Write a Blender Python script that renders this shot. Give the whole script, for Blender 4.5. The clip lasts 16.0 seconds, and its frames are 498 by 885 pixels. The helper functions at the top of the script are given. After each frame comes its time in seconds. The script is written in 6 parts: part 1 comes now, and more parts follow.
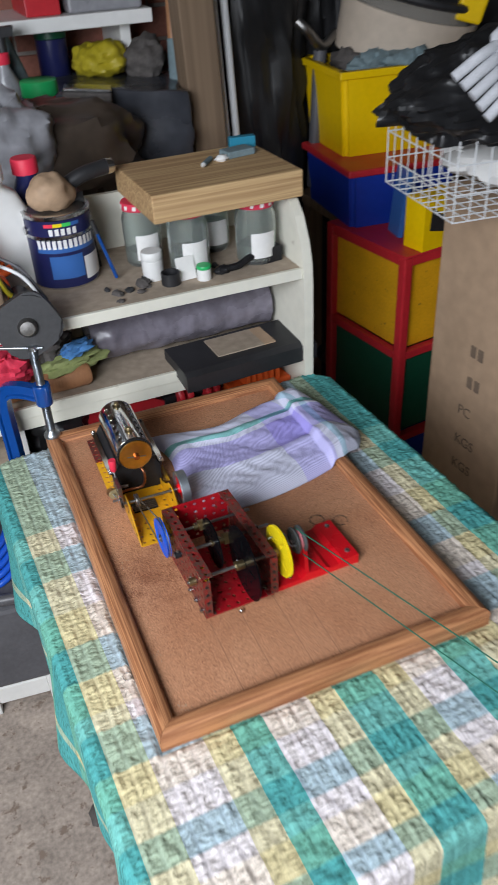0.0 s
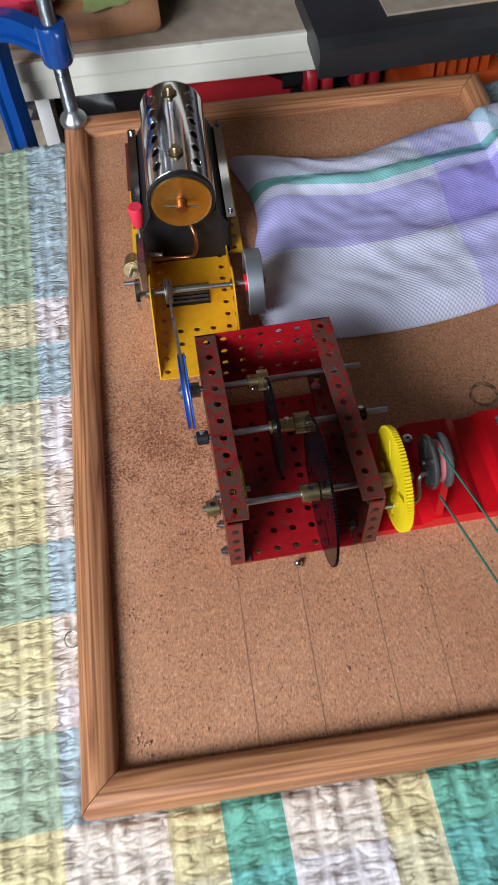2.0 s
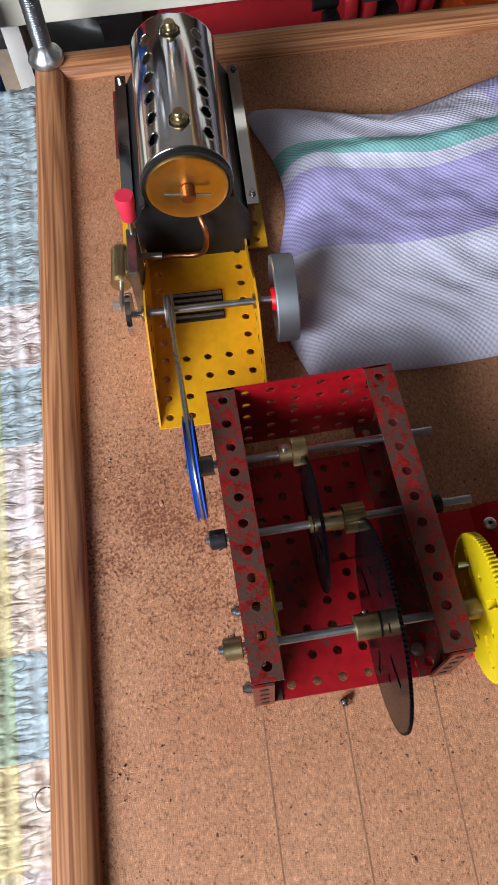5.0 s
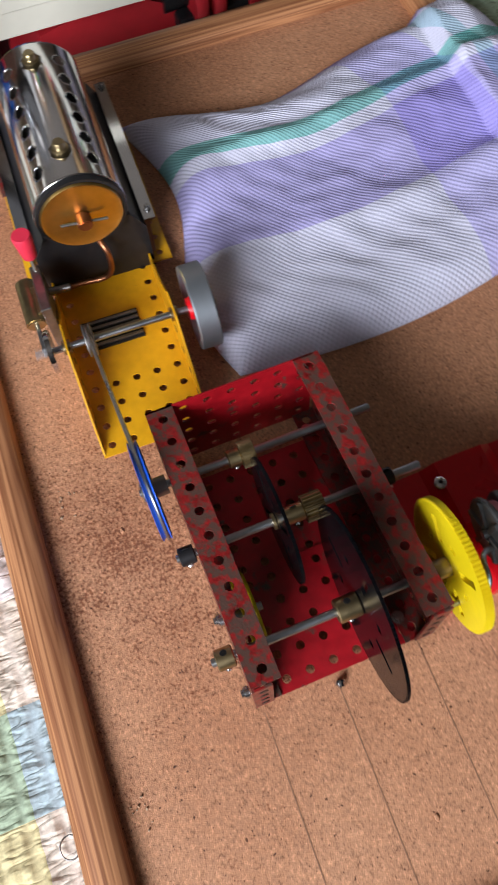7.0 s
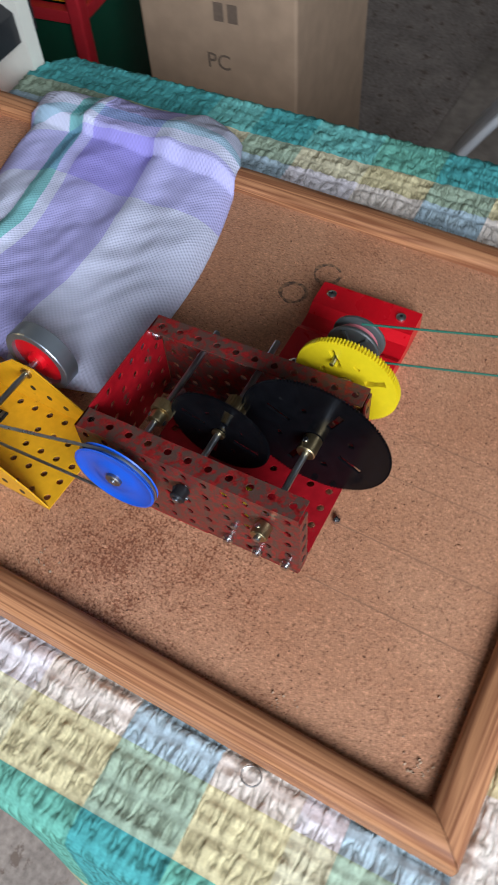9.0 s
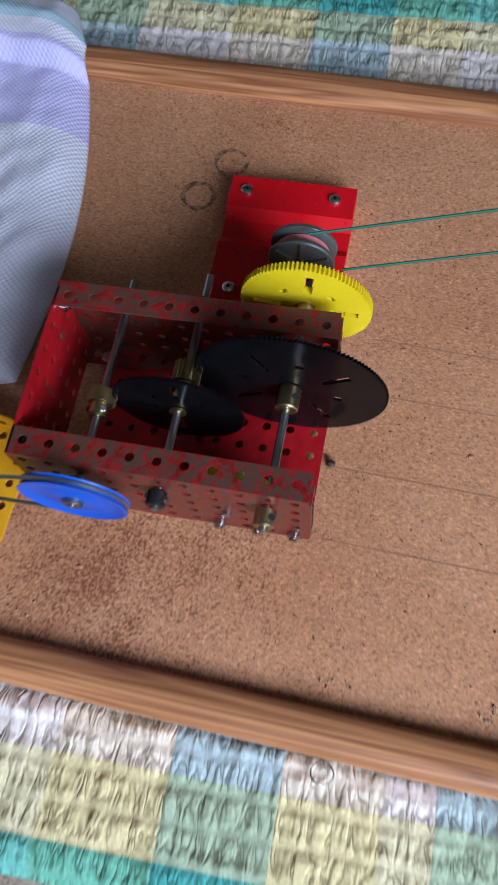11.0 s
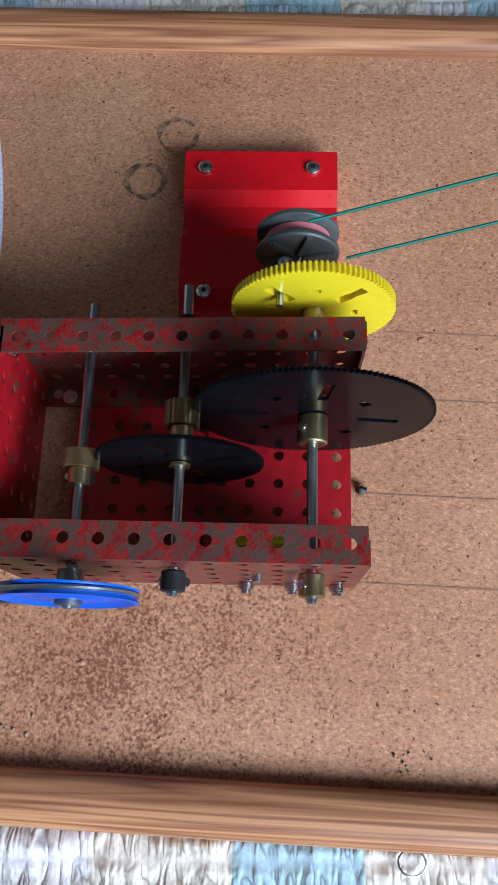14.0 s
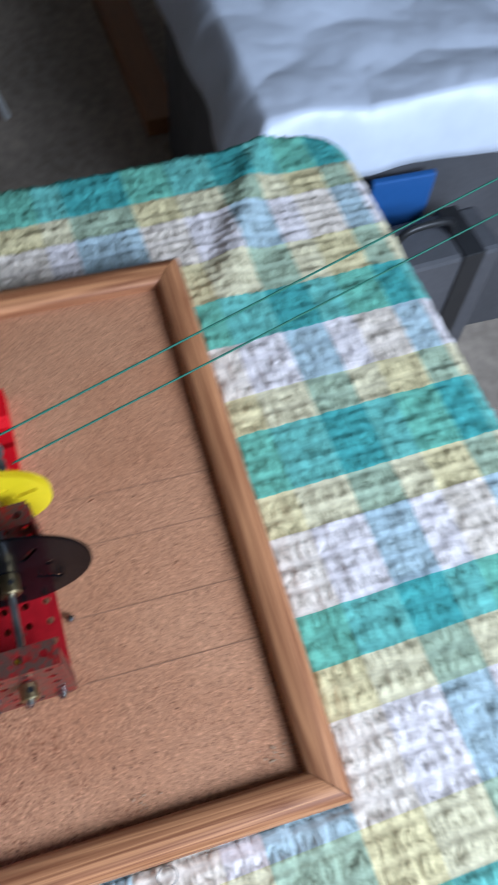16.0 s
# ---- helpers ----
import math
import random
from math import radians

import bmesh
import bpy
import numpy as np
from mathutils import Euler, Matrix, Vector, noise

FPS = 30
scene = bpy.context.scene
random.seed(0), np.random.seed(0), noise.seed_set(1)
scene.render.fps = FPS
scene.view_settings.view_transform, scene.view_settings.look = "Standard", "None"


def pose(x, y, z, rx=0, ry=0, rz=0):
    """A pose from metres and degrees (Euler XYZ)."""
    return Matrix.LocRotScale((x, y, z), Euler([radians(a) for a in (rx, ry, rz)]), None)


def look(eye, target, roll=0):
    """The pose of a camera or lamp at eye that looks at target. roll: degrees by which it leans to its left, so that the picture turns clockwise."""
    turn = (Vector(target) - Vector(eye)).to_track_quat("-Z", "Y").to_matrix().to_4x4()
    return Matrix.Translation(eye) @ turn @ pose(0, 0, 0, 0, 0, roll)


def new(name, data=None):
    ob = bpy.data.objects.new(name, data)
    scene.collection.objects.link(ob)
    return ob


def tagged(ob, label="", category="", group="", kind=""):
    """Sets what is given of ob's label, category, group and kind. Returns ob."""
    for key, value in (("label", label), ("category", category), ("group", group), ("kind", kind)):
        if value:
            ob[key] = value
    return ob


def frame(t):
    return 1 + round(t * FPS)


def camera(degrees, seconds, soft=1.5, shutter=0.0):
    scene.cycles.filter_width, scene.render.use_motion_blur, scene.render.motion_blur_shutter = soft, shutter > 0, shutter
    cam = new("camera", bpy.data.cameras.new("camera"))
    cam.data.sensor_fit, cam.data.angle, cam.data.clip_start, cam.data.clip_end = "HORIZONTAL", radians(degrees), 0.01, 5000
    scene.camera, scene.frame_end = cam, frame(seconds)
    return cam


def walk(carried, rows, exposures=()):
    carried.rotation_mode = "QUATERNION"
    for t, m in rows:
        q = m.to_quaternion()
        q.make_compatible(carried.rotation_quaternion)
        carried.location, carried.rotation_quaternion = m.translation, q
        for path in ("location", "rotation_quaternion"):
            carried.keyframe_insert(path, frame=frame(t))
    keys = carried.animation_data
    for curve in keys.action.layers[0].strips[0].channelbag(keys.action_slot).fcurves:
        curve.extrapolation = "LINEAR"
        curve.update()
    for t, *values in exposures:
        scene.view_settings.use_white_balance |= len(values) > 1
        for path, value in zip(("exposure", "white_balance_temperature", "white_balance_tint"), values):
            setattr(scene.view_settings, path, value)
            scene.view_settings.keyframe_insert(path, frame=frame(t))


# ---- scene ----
cam = camera(35.1, 16.0, shutter=0.4)
PATH = [
    (0, (0.055, -0.002, 1.483), (0.644, 1.532, 0.342), -3.3),
    (0.5, (0.113, 0.16, 1.44), (0.547, 1.676, 0.21), -2.7),
    (1, (0.183, 0.254, 1.376), (0.429, 1.672, -0.012), -1.6),
    (1.5, (0.215, 0.333, 1.307), (0.336, 1.532, -0.29), -3.1),
    (2, (0.226, 0.423, 1.258), (0.322, 1.47, -0.444), -3.2),
    (2.5, (0.238, 0.478, 1.218), (0.318, 1.451, -0.527), -3.2),
    (3, (0.243, 0.513, 1.201), (0.313, 1.444, -0.568), -3.3),
    (3.5, (0.241, 0.538, 1.193), (0.311, 1.447, -0.587), -3.3),
    (4, (0.239, 0.552, 1.182), (0.297, 1.44, -0.609), -3.8),
    (6.5, (0.22, 0.588, 1.186), (0.332, 1.422, -0.629), -6.5),
    (7, (0.226, 0.579, 1.19), (0.443, 1.384, -0.628), -5.7),
    (7.5, (0.212, 0.541, 1.202), (0.555, 1.385, -0.579), -5.7),
    (8, (0.152, 0.493, 1.239), (0.718, 1.385, -0.459), -3.9),
    (8.5, (0.097, 0.476, 1.225), (0.896, 1.296, -0.415), -4.6),
    (8.7, (0.06, 0.501, 1.21), (0.969, 1.216, -0.421), -2.6),
    (10.8, (0.103, 0.602, 1.199), (0.812, 0.887, -0.649), -10.0),
    (11, (0.131, 0.607, 1.175), (0.812, 0.88, -0.685), -10.0),
    (11.5, (0.159, 0.628, 1.134), (0.753, 0.853, -0.762), -11.0),
    (12, (0.177, 0.643, 1.119), (0.755, 0.813, -0.788), -10.4),
    (12.5, (0.185, 0.652, 1.11), (0.761, 0.781, -0.801), -7.8),
    (13, (0.189, 0.659, 1.11), (0.758, 0.773, -0.804), -7.4),
    (13.5, (0.191, 0.659, 1.116), (0.767, 0.757, -0.797), -6.3),
    (14, (0.186, 0.655, 1.122), (0.777, 0.742, -0.786), -5.5),
    (14.5, (0.183, 0.653, 1.13), (0.787, 0.729, -0.775), -4.4),
    (15, (0.176, 0.649, 1.135), (0.809, 0.702, -0.761), -3.4),
    (15.5, (0.165, 0.616, 1.179), (0.921, 0.572, -0.672), -1.1),
    (16, (0.114, 0.577, 1.256), (1.024, 0.221, -0.489), 5.7),
]
walk(cam, [(t, look(eye, target, roll)) for t, eye, target, roll in PATH], exposures=[(0.0, -0.18, 6500, 9), (1.5, -0.14, 6400, 9), (3.5, 0.02, 6500, 10), (6.5, 0.04, 6750, 12), (7.5, 0.1, 6600, 11), (8.5, -0.14, 6250, 9), (11.0, -0.2, 5900, 7), (12.5, 0.10, 5800, 3), (14.0, 0.12, 5400, 1), (15.0, 0.15, 5300, -2), (15.5, 0.35, 5050, -1), (16.0, -0.1, 5550, 6)])

# ---- world and light ----
world = bpy.data.worlds.new("World")
scene.world = world
world.use_nodes = True
wt = world.node_tree
sky = wt.nodes.new("ShaderNodeTexSky")
sky.sky_type, sky.sun_disc = "NISHITA", False
sky.sun_elevation, sky.sun_rotation = radians(38), radians(215)
wt.links.new(sky.outputs[0], wt.nodes["Background"].inputs[0])
wt.nodes["Background"].inputs[1].default_value = 0.04

sun = new("sun", bpy.data.lights.new("sun", "SUN"))
sun.data.energy, sun.data.angle, sun.data.color = 0.6, radians(10), (1.0, 0.96, 0.9)
sun.matrix_world = look((-3, -4, 5), (0, 0, 0))

door_light = new("door_daylight", bpy.data.lights.new("door_daylight", "AREA"))
door_light.data.shape, door_light.data.size, door_light.data.size_y = "RECTANGLE", 1.1, 0.8
door_light.data.energy, door_light.data.color = 62, (0.92, 0.97, 1.06)
door_light.matrix_world = look((-0.84, -0.42, 1.72), (0.30, 0.70, 0.78))


# ---- materials ----
def mat(name, color, rough=0.6, metal=0.0, var=0.15, scale=60.0, bump=0.1, wear=None, wear_at=0.62, spec=0.5, coat=0.0, wear_soft=0.03, stretch=(1, 1, 1), alpha=1.0, transmission=0.0, random_tint=0.0):
    m = bpy.data.materials.new(name)
    m.use_nodes = True
    nt = m.node_tree
    n, l = nt.nodes, nt.links
    b = n["Principled BSDF"]
    tc = n.new("ShaderNodeTexCoord")
    mp = n.new("ShaderNodeMapping")
    mp.inputs["Scale"].default_value = stretch
    l.new(tc.outputs["Object"], mp.inputs[0])
    fine = n.new("ShaderNodeTexNoise")
    fine.inputs["Scale"].default_value, fine.inputs["Detail"].default_value = scale * 4, 4
    broad = n.new("ShaderNodeTexNoise")
    broad.inputs["Scale"].default_value, broad.inputs["Detail"].default_value = scale * 0.5, 5
    for t in (fine, broad):
        l.new(mp.outputs[0], t.inputs["Vector"])
    add = n.new("ShaderNodeMath")
    add.operation = "ADD"
    l.new(fine.outputs["Fac"], add.inputs[0])
    l.new(broad.outputs["Fac"], add.inputs[1])
    rng = n.new("ShaderNodeMapRange")
    rng.inputs["From Min"].default_value, rng.inputs["From Max"].default_value = 0.65, 1.35
    rng.inputs["To Min"].default_value, rng.inputs["To Max"].default_value = 1 - var, 1 + var
    l.new(add.outputs[0], rng.inputs["Value"])
    mul = n.new("ShaderNodeMixRGB")
    mul.blend_type = "MULTIPLY"
    mul.inputs[0].default_value = 1
    mul.inputs[1].default_value = (*color, 1)
    l.new(rng.outputs[0], mul.inputs[2])
    col = mul.outputs[0]
    if wear:
        wn = n.new("ShaderNodeTexNoise")
        wn.inputs["Scale"].default_value, wn.inputs["Detail"].default_value, wn.inputs["Roughness"].default_value = scale * 1.3, 8, 0.65
        l.new(mp.outputs[0], wn.inputs["Vector"])
        wr = n.new("ShaderNodeValToRGB")
        wr.color_ramp.elements[0].position, wr.color_ramp.elements[1].position = wear_at - wear_soft, wear_at + wear_soft
        l.new(wn.outputs["Fac"], wr.inputs[0])
        mx = n.new("ShaderNodeMixRGB")
        l.new(wr.outputs[0], mx.inputs[0])
        l.new(col, mx.inputs[1])
        mx.inputs[2].default_value = (*wear, 1)
        col = mx.outputs[0]
    if random_tint:
        oi = n.new("ShaderNodeObjectInfo")
        rr = n.new("ShaderNodeMapRange")
        rr.inputs["To Min"].default_value, rr.inputs["To Max"].default_value = 1 - random_tint, 1 + random_tint
        l.new(oi.outputs["Random"], rr.inputs["Value"])
        m2 = n.new("ShaderNodeMixRGB")
        m2.blend_type = "MULTIPLY"
        m2.inputs[0].default_value = 1
        l.new(col, m2.inputs[1])
        l.new(rr.outputs[0], m2.inputs[2])
        col = m2.outputs[0]
    l.new(col, b.inputs["Base Color"])
    rg = n.new("ShaderNodeMapRange")
    rg.inputs["From Min"].default_value, rg.inputs["From Max"].default_value = 0.3, 0.7
    rg.inputs["To Min"].default_value, rg.inputs["To Max"].default_value = max(0.02, rough * 0.8), min(1, rough * 1.2)
    l.new(broad.outputs["Fac"], rg.inputs["Value"])
    l.new(rg.outputs[0], b.inputs["Roughness"])
    b.inputs["Metallic"].default_value = metal
    b.inputs["Specular IOR Level"].default_value = spec
    b.inputs["Coat Weight"].default_value = coat
    b.inputs["Coat Roughness"].default_value = 0.1
    b.inputs["Alpha"].default_value = alpha
    b.inputs["Transmission Weight"].default_value = transmission
    if bump:
        bp = n.new("ShaderNodeBump")
        bp.inputs["Strength"].default_value, bp.inputs["Distance"].default_value = bump, 0.001
        l.new(fine.outputs["Fac"], bp.inputs["Height"])
        l.new(bp.outputs[0], b.inputs["Normal"])
    return m


def ramp(nt, stops, interpolation="CONSTANT"):
    r = nt.nodes.new("ShaderNodeValToRGB")
    r.color_ramp.interpolation = interpolation
    e = r.color_ramp.elements
    while len(e) < len(stops):
        e.new(0.5)
    for el, (p, c) in zip(e, stops):
        el.position, el.color = p, (*c, 1)
    return r


def chipboard_material():
    m = mat("pressed_board", (0.535, 0.262, 0.140), 0.7, var=0.08, scale=520, bump=0.4)
    nt = m.node_tree
    n, l = nt.nodes, nt.links
    b = n["Principled BSDF"]
    old = b.inputs["Base Color"].links[0].from_socket
    tc = n.new("ShaderNodeTexCoord")
    # broad darker stains where oil has soaked in, and small pits
    st = n.new("ShaderNodeTexNoise")
    st.inputs["Scale"].default_value, st.inputs["Detail"].default_value = 9, 6
    l.new(tc.outputs["Object"], st.inputs["Vector"])
    sr = ramp(nt, [(0.42, (1, 1, 1)), (0.72, (0.84, 0.74, 0.68))], "LINEAR")
    l.new(st.outputs["Fac"], sr.inputs[0])
    a = n.new("ShaderNodeMixRGB")
    a.blend_type = "MULTIPLY"
    a.inputs[0].default_value = 1
    l.new(old, a.inputs[1])
    l.new(sr.outputs[0], a.inputs[2])
    # rust and oil spatter beside the machine
    dist = n.new("ShaderNodeVectorMath")
    dist.operation = "DISTANCE"
    dist.inputs[1].default_value = (0.192, 0.715, 0.78)
    l.new(tc.outputs["Object"], dist.inputs[0])
    dr = n.new("ShaderNodeMapRange")
    dr.inputs["From Min"].default_value, dr.inputs["From Max"].default_value = 0.01, 0.125
    dr.inputs["To Min"].default_value, dr.inputs["To Max"].default_value = -0.29, -0.5
    l.new(dist.outputs["Value"], dr.inputs["Value"])
    sp = n.new("ShaderNodeTexNoise")
    sp.inputs["Scale"].default_value, sp.inputs["Detail"].default_value, sp.inputs["Roughness"].default_value = 42, 10, 0.8
    l.new(tc.outputs["Object"], sp.inputs["Vector"])
    sm = n.new("ShaderNodeMath")
    sm.operation = "ADD"
    l.new(sp.outputs["Fac"], sm.inputs[0])
    l.new(dr.outputs[0], sm.inputs[1])
    fine = n.new("ShaderNodeTexNoise")
    fine.inputs["Scale"].default_value, fine.inputs["Detail"].default_value = 640, 4
    l.new(tc.outputs["Object"], fine.inputs["Vector"])
    sm2 = n.new("ShaderNodeMath")
    sm2.operation = "MULTIPLY_ADD"
    sm2.inputs[1].default_value = 1.1
    l.new(fine.outputs["Fac"], sm2.inputs[0])
    l.new(sm.outputs[0], sm2.inputs[2])
    spr = ramp(nt, [(0.67, (0, 0, 0)), (0.90, (0.85, 0.85, 0.85))], "LINEAR")
    l.new(sm2.outputs[0], spr.inputs[0])
    c = n.new("ShaderNodeMixRGB")
    l.new(spr.outputs[0], c.inputs[0])
    l.new(a.outputs[0], c.inputs[1])
    c.inputs[2].default_value = (0.17, 0.042, 0.012, 1)
    # light and dark wood grains
    ch = n.new("ShaderNodeTexNoise")
    ch.inputs["Scale"].default_value, ch.inputs["Detail"].default_value, ch.inputs["Roughness"].default_value = 820, 4, 0.65
    cmap = n.new("ShaderNodeMapping")
    cmap.inputs["Scale"].default_value = (1, 0.6, 1)
    l.new(tc.outputs["Object"], cmap.inputs[0])
    l.new(cmap.outputs[0], ch.inputs["Vector"])
    cr = ramp(nt, [(0.34, (0.55, 0.51, 0.49)), (0.45, (0.93, 0.93, 0.93)), (0.56, (1.03, 1.03, 1.03)), (0.68, (1.45, 1.52, 1.58))], "LINEAR")
    l.new(ch.outputs["Fac"], cr.inputs[0])
    d = n.new("ShaderNodeMixRGB")
    d.blend_type = "MULTIPLY"
    d.inputs[0].default_value = 1
    l.new(c.outputs[0], d.inputs[1])
    l.new(cr.outputs[0], d.inputs[2])
    # tiny dark pits
    pv = n.new("ShaderNodeTexNoise")
    pv.inputs["Scale"].default_value, pv.inputs["Detail"].default_value = 460, 2
    l.new(tc.outputs["Object"], pv.inputs["Vector"])
    pr = ramp(nt, [(0.685, (1, 1, 1)), (0.72, (0.22, 0.16, 0.13))], "LINEAR")
    l.new(pv.outputs["Fac"], pr.inputs[0])
    f = n.new("ShaderNodeMixRGB")
    f.blend_type = "MULTIPLY"
    f.inputs[0].default_value = 1
    l.new(d.outputs[0], f.inputs[1])
    l.new(pr.outputs[0], f.inputs[2])
    l.new(f.outputs[0], b.inputs["Base Color"])
    return m


def wood_material(name, light, dark, axis, scale=1.0, rough=0.5):
    m = bpy.data.materials.new(name)
    m.use_nodes = True
    nt = m.node_tree
    n, l = nt.nodes, nt.links
    b = n["Principled BSDF"]
    tc = n.new("ShaderNodeTexCoord")
    mp = n.new("ShaderNodeMapping")
    s = [22 * scale] * 3
    s[axis] = 0.55 * scale
    mp.inputs["Scale"].default_value = s
    l.new(tc.outputs["Object"], mp.inputs[0])
    oi = n.new("ShaderNodeObjectInfo")
    off = n.new("ShaderNodeVectorMath")
    off.operation = "ADD"
    l.new(mp.outputs[0], off.inputs[0])
    l.new(oi.outputs["Random"], off.inputs[1])
    a = n.new("ShaderNodeTexNoise")
    a.inputs["Scale"].default_value, a.inputs["Detail"].default_value, a.inputs["Distortion"].default_value = 1.6, 3, 0.4
    l.new(off.outputs[0], a.inputs["Vector"])
    w = n.new("ShaderNodeMath")
    w.operation = "MULTIPLY"
    w.inputs[1].default_value = 6
    l.new(a.outputs["Fac"], w.inputs[0])
    fr = n.new("ShaderNodeMath")
    fr.operation = "PINGPONG"
    fr.inputs[1].default_value = 0.5
    l.new(w.outputs[0], fr.inputs[0])
    g = n.new("ShaderNodeTexNoise")
    g.inputs["Scale"].default_value, g.inputs["Detail"].default_value = 14, 4
    l.new(off.outputs[0], g.inputs["Vector"])
    ad = n.new("ShaderNodeMath")
    ad.operation = "MULTIPLY_ADD"
    ad.inputs[1].default_value = 1.3
    l.new(fr.outputs[0], ad.inputs[0])
    gs = n.new("ShaderNodeMath")
    gs.operation = "MULTIPLY"
    gs.inputs[1].default_value = 0.45
    l.new(g.outputs["Fac"], gs.inputs[0])
    l.new(gs.outputs[0], ad.inputs[2])
    r = ramp(nt, [(0.25, light), (0.95, dark)], "LINEAR")
    l.new(ad.outputs[0], r.inputs[0])
    l.new(r.outputs[0], b.inputs["Base Color"])
    b.inputs["Roughness"].default_value = rough
    bp = n.new("ShaderNodeBump")
    bp.inputs["Strength"].default_value, bp.inputs["Distance"].default_value = 0.25, 0.0006
    l.new(ad.outputs[0], bp.inputs["Height"])
    l.new(bp.outputs[0], b.inputs["Normal"])
    return m


def plaid_material():
    m = bpy.data.materials.new("seersucker_plaid")
    m.use_nodes = True
    nt = m.node_tree
    n, l = nt.nodes, nt.links
    b = n["Principled BSDF"]
    uv = n.new("ShaderNodeUVMap")
    uv.uv_map = "weave"
    sx = n.new("ShaderNodeSeparateXYZ")
    l.new(uv.outputs[0], sx.inputs[0])
    T, Y, W = (0.045, 0.39, 0.33), (0.64, 0.57, 0.33), (0.73, 0.66, 0.66)
    bands = [(0.0, T), (0.035, Y), (0.05, T), (0.174, Y), (0.212, W), (0.270, Y), (0.301, T), (0.337, W), (0.393, Y), (0.425, T), (0.475, Y), (0.506, W), (0.552, T), (0.597, Y), (0.637, W), (0.69, Y), (0.717, T), (0.84, Y)]
    warp = ramp(nt, bands)
    l.new(sx.outputs[0], warp.inputs[0])
    O, B, C = (1.0, 1.0, 1.0), (0.50, 0.74, 0.82), (1.0, 0.95, 0.80)
    cross = [(0.0, B), (0.06, O), (0.1, B), (0.14, C), (0.165, O), (0.20, B), (0.235, C), (0.262, O), (0.300, B), (0.327, C), (0.36, O), (0.383, B), (0.419, O), (0.455, C), (0.498, B), (0.548, O), (0.575, C), (0.624, B), (0.678, C), (0.735, O), (0.796, B), (0.85, O), (0.9, B)]
    weft = ramp(nt, [(p / 1.25, c) for p, c in cross])
    ysc = n.new("ShaderNodeMath")
    ysc.operation = "DIVIDE"
    ysc.inputs[1].default_value = 1.25
    l.new(sx.outputs[1], ysc.inputs[0])
    l.new(ysc.outputs[0], weft.inputs[0])
    mx = n.new("ShaderNodeMixRGB")
    mx.blend_type = "MULTIPLY"
    mx.inputs[0].default_value = 0.85
    l.new(warp.outputs[0], mx.inputs[1])
    l.new(weft.outputs[0], mx.inputs[2])
    mixed = n.new("ShaderNodeMixRGB")
    mixed.inputs[0].default_value = 0.13
    l.new(mx.outputs[0], mixed.inputs[1])
    l.new(weft.outputs[0], mixed.inputs[2])
    mx = mixed
    # rows of puckers: creases across each row, flat thread lines between
    mp = n.new("ShaderNodeMapping")
    mp.inputs["Scale"].default_value = (46, 140, 1)
    l.new(uv.outputs[0], mp.inputs[0])
    sq = n.new("ShaderNodeTexNoise")
    sq.inputs["Scale"].default_value, sq.inputs["Detail"].default_value, sq.inputs["Distortion"].default_value = 1.0, 2, 0.25
    l.new(mp.outputs[0], sq.inputs["Vector"])
    wig = n.new("ShaderNodeTexNoise")
    wig.inputs["Scale"].default_value = 40
    l.new(uv.outputs[0], wig.inputs["Vector"])
    wob = n.new("ShaderNodeMath")
    wob.operation = "MULTIPLY_ADD"
    wob.inputs[1].default_value = 0.006
    l.new(wig.outputs["Fac"], wob.inputs[0])
    l.new(sx.outputs[0], wob.inputs[2])
    row = n.new("ShaderNodeMath")
    row.operation = "PINGPONG"
    row.inputs[1].default_value = 0.0082
    l.new(wob.outputs[0], row.inputs[0])
    mask = n.new("ShaderNodeMapRange")
    mask.interpolation_type = "SMOOTHSTEP"
    mask.inputs["From Min"].default_value, mask.inputs["From Max"].default_value = 0.0, 0.0046
    mask.inputs["To Min"].default_value = 0.2
    l.new(row.outputs[0], mask.inputs["Value"])
    sub = n.new("ShaderNodeMath")
    sub.operation = "SUBTRACT"
    sub.inputs[1].default_value = 0.5
    l.new(sq.outputs["Fac"], sub.inputs[0])
    ab = n.new("ShaderNodeMath")
    ab.operation = "ABSOLUTE"
    l.new(sub.outputs[0], ab.inputs[0])
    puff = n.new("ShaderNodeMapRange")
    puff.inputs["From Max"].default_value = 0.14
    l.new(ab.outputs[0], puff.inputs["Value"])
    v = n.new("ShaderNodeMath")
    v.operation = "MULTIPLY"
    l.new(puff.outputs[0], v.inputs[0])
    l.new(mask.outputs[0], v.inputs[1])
    # shade of the puckers put into the colour: darker along each crease
    crease_shade = ramp(nt, [(0.0, (0.52, 0.51, 0.49)), (0.028, (0.80, 0.79, 0.77)), (0.06, (1.03, 1.03, 1.03))], "LINEAR")
    l.new(ab.outputs[0], crease_shade.inputs[0])
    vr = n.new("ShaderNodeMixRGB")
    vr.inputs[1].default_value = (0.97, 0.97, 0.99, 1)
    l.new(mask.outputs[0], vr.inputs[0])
    l.new(crease_shade.outputs[0], vr.inputs[2])
    no = n.new("ShaderNodeTexNoise")
    no.inputs["Scale"].default_value, no.inputs["Detail"].default_value = 500, 3
    l.new(uv.outputs[0], no.inputs["Vector"])
    nr = ramp(nt, [(0.3, (0.82, 0.82, 0.82)), (0.7, (1.1, 1.1, 1.1))], "LINEAR")
    l.new(no.outputs["Fac"], nr.inputs[0])
    m2 = n.new("ShaderNodeMixRGB")
    m2.blend_type = "MULTIPLY"
    m2.inputs[0].default_value = 1
    l.new(vr.outputs[0], m2.inputs[1])
    l.new(nr.outputs[0], m2.inputs[2])
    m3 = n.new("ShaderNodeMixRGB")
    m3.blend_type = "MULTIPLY"
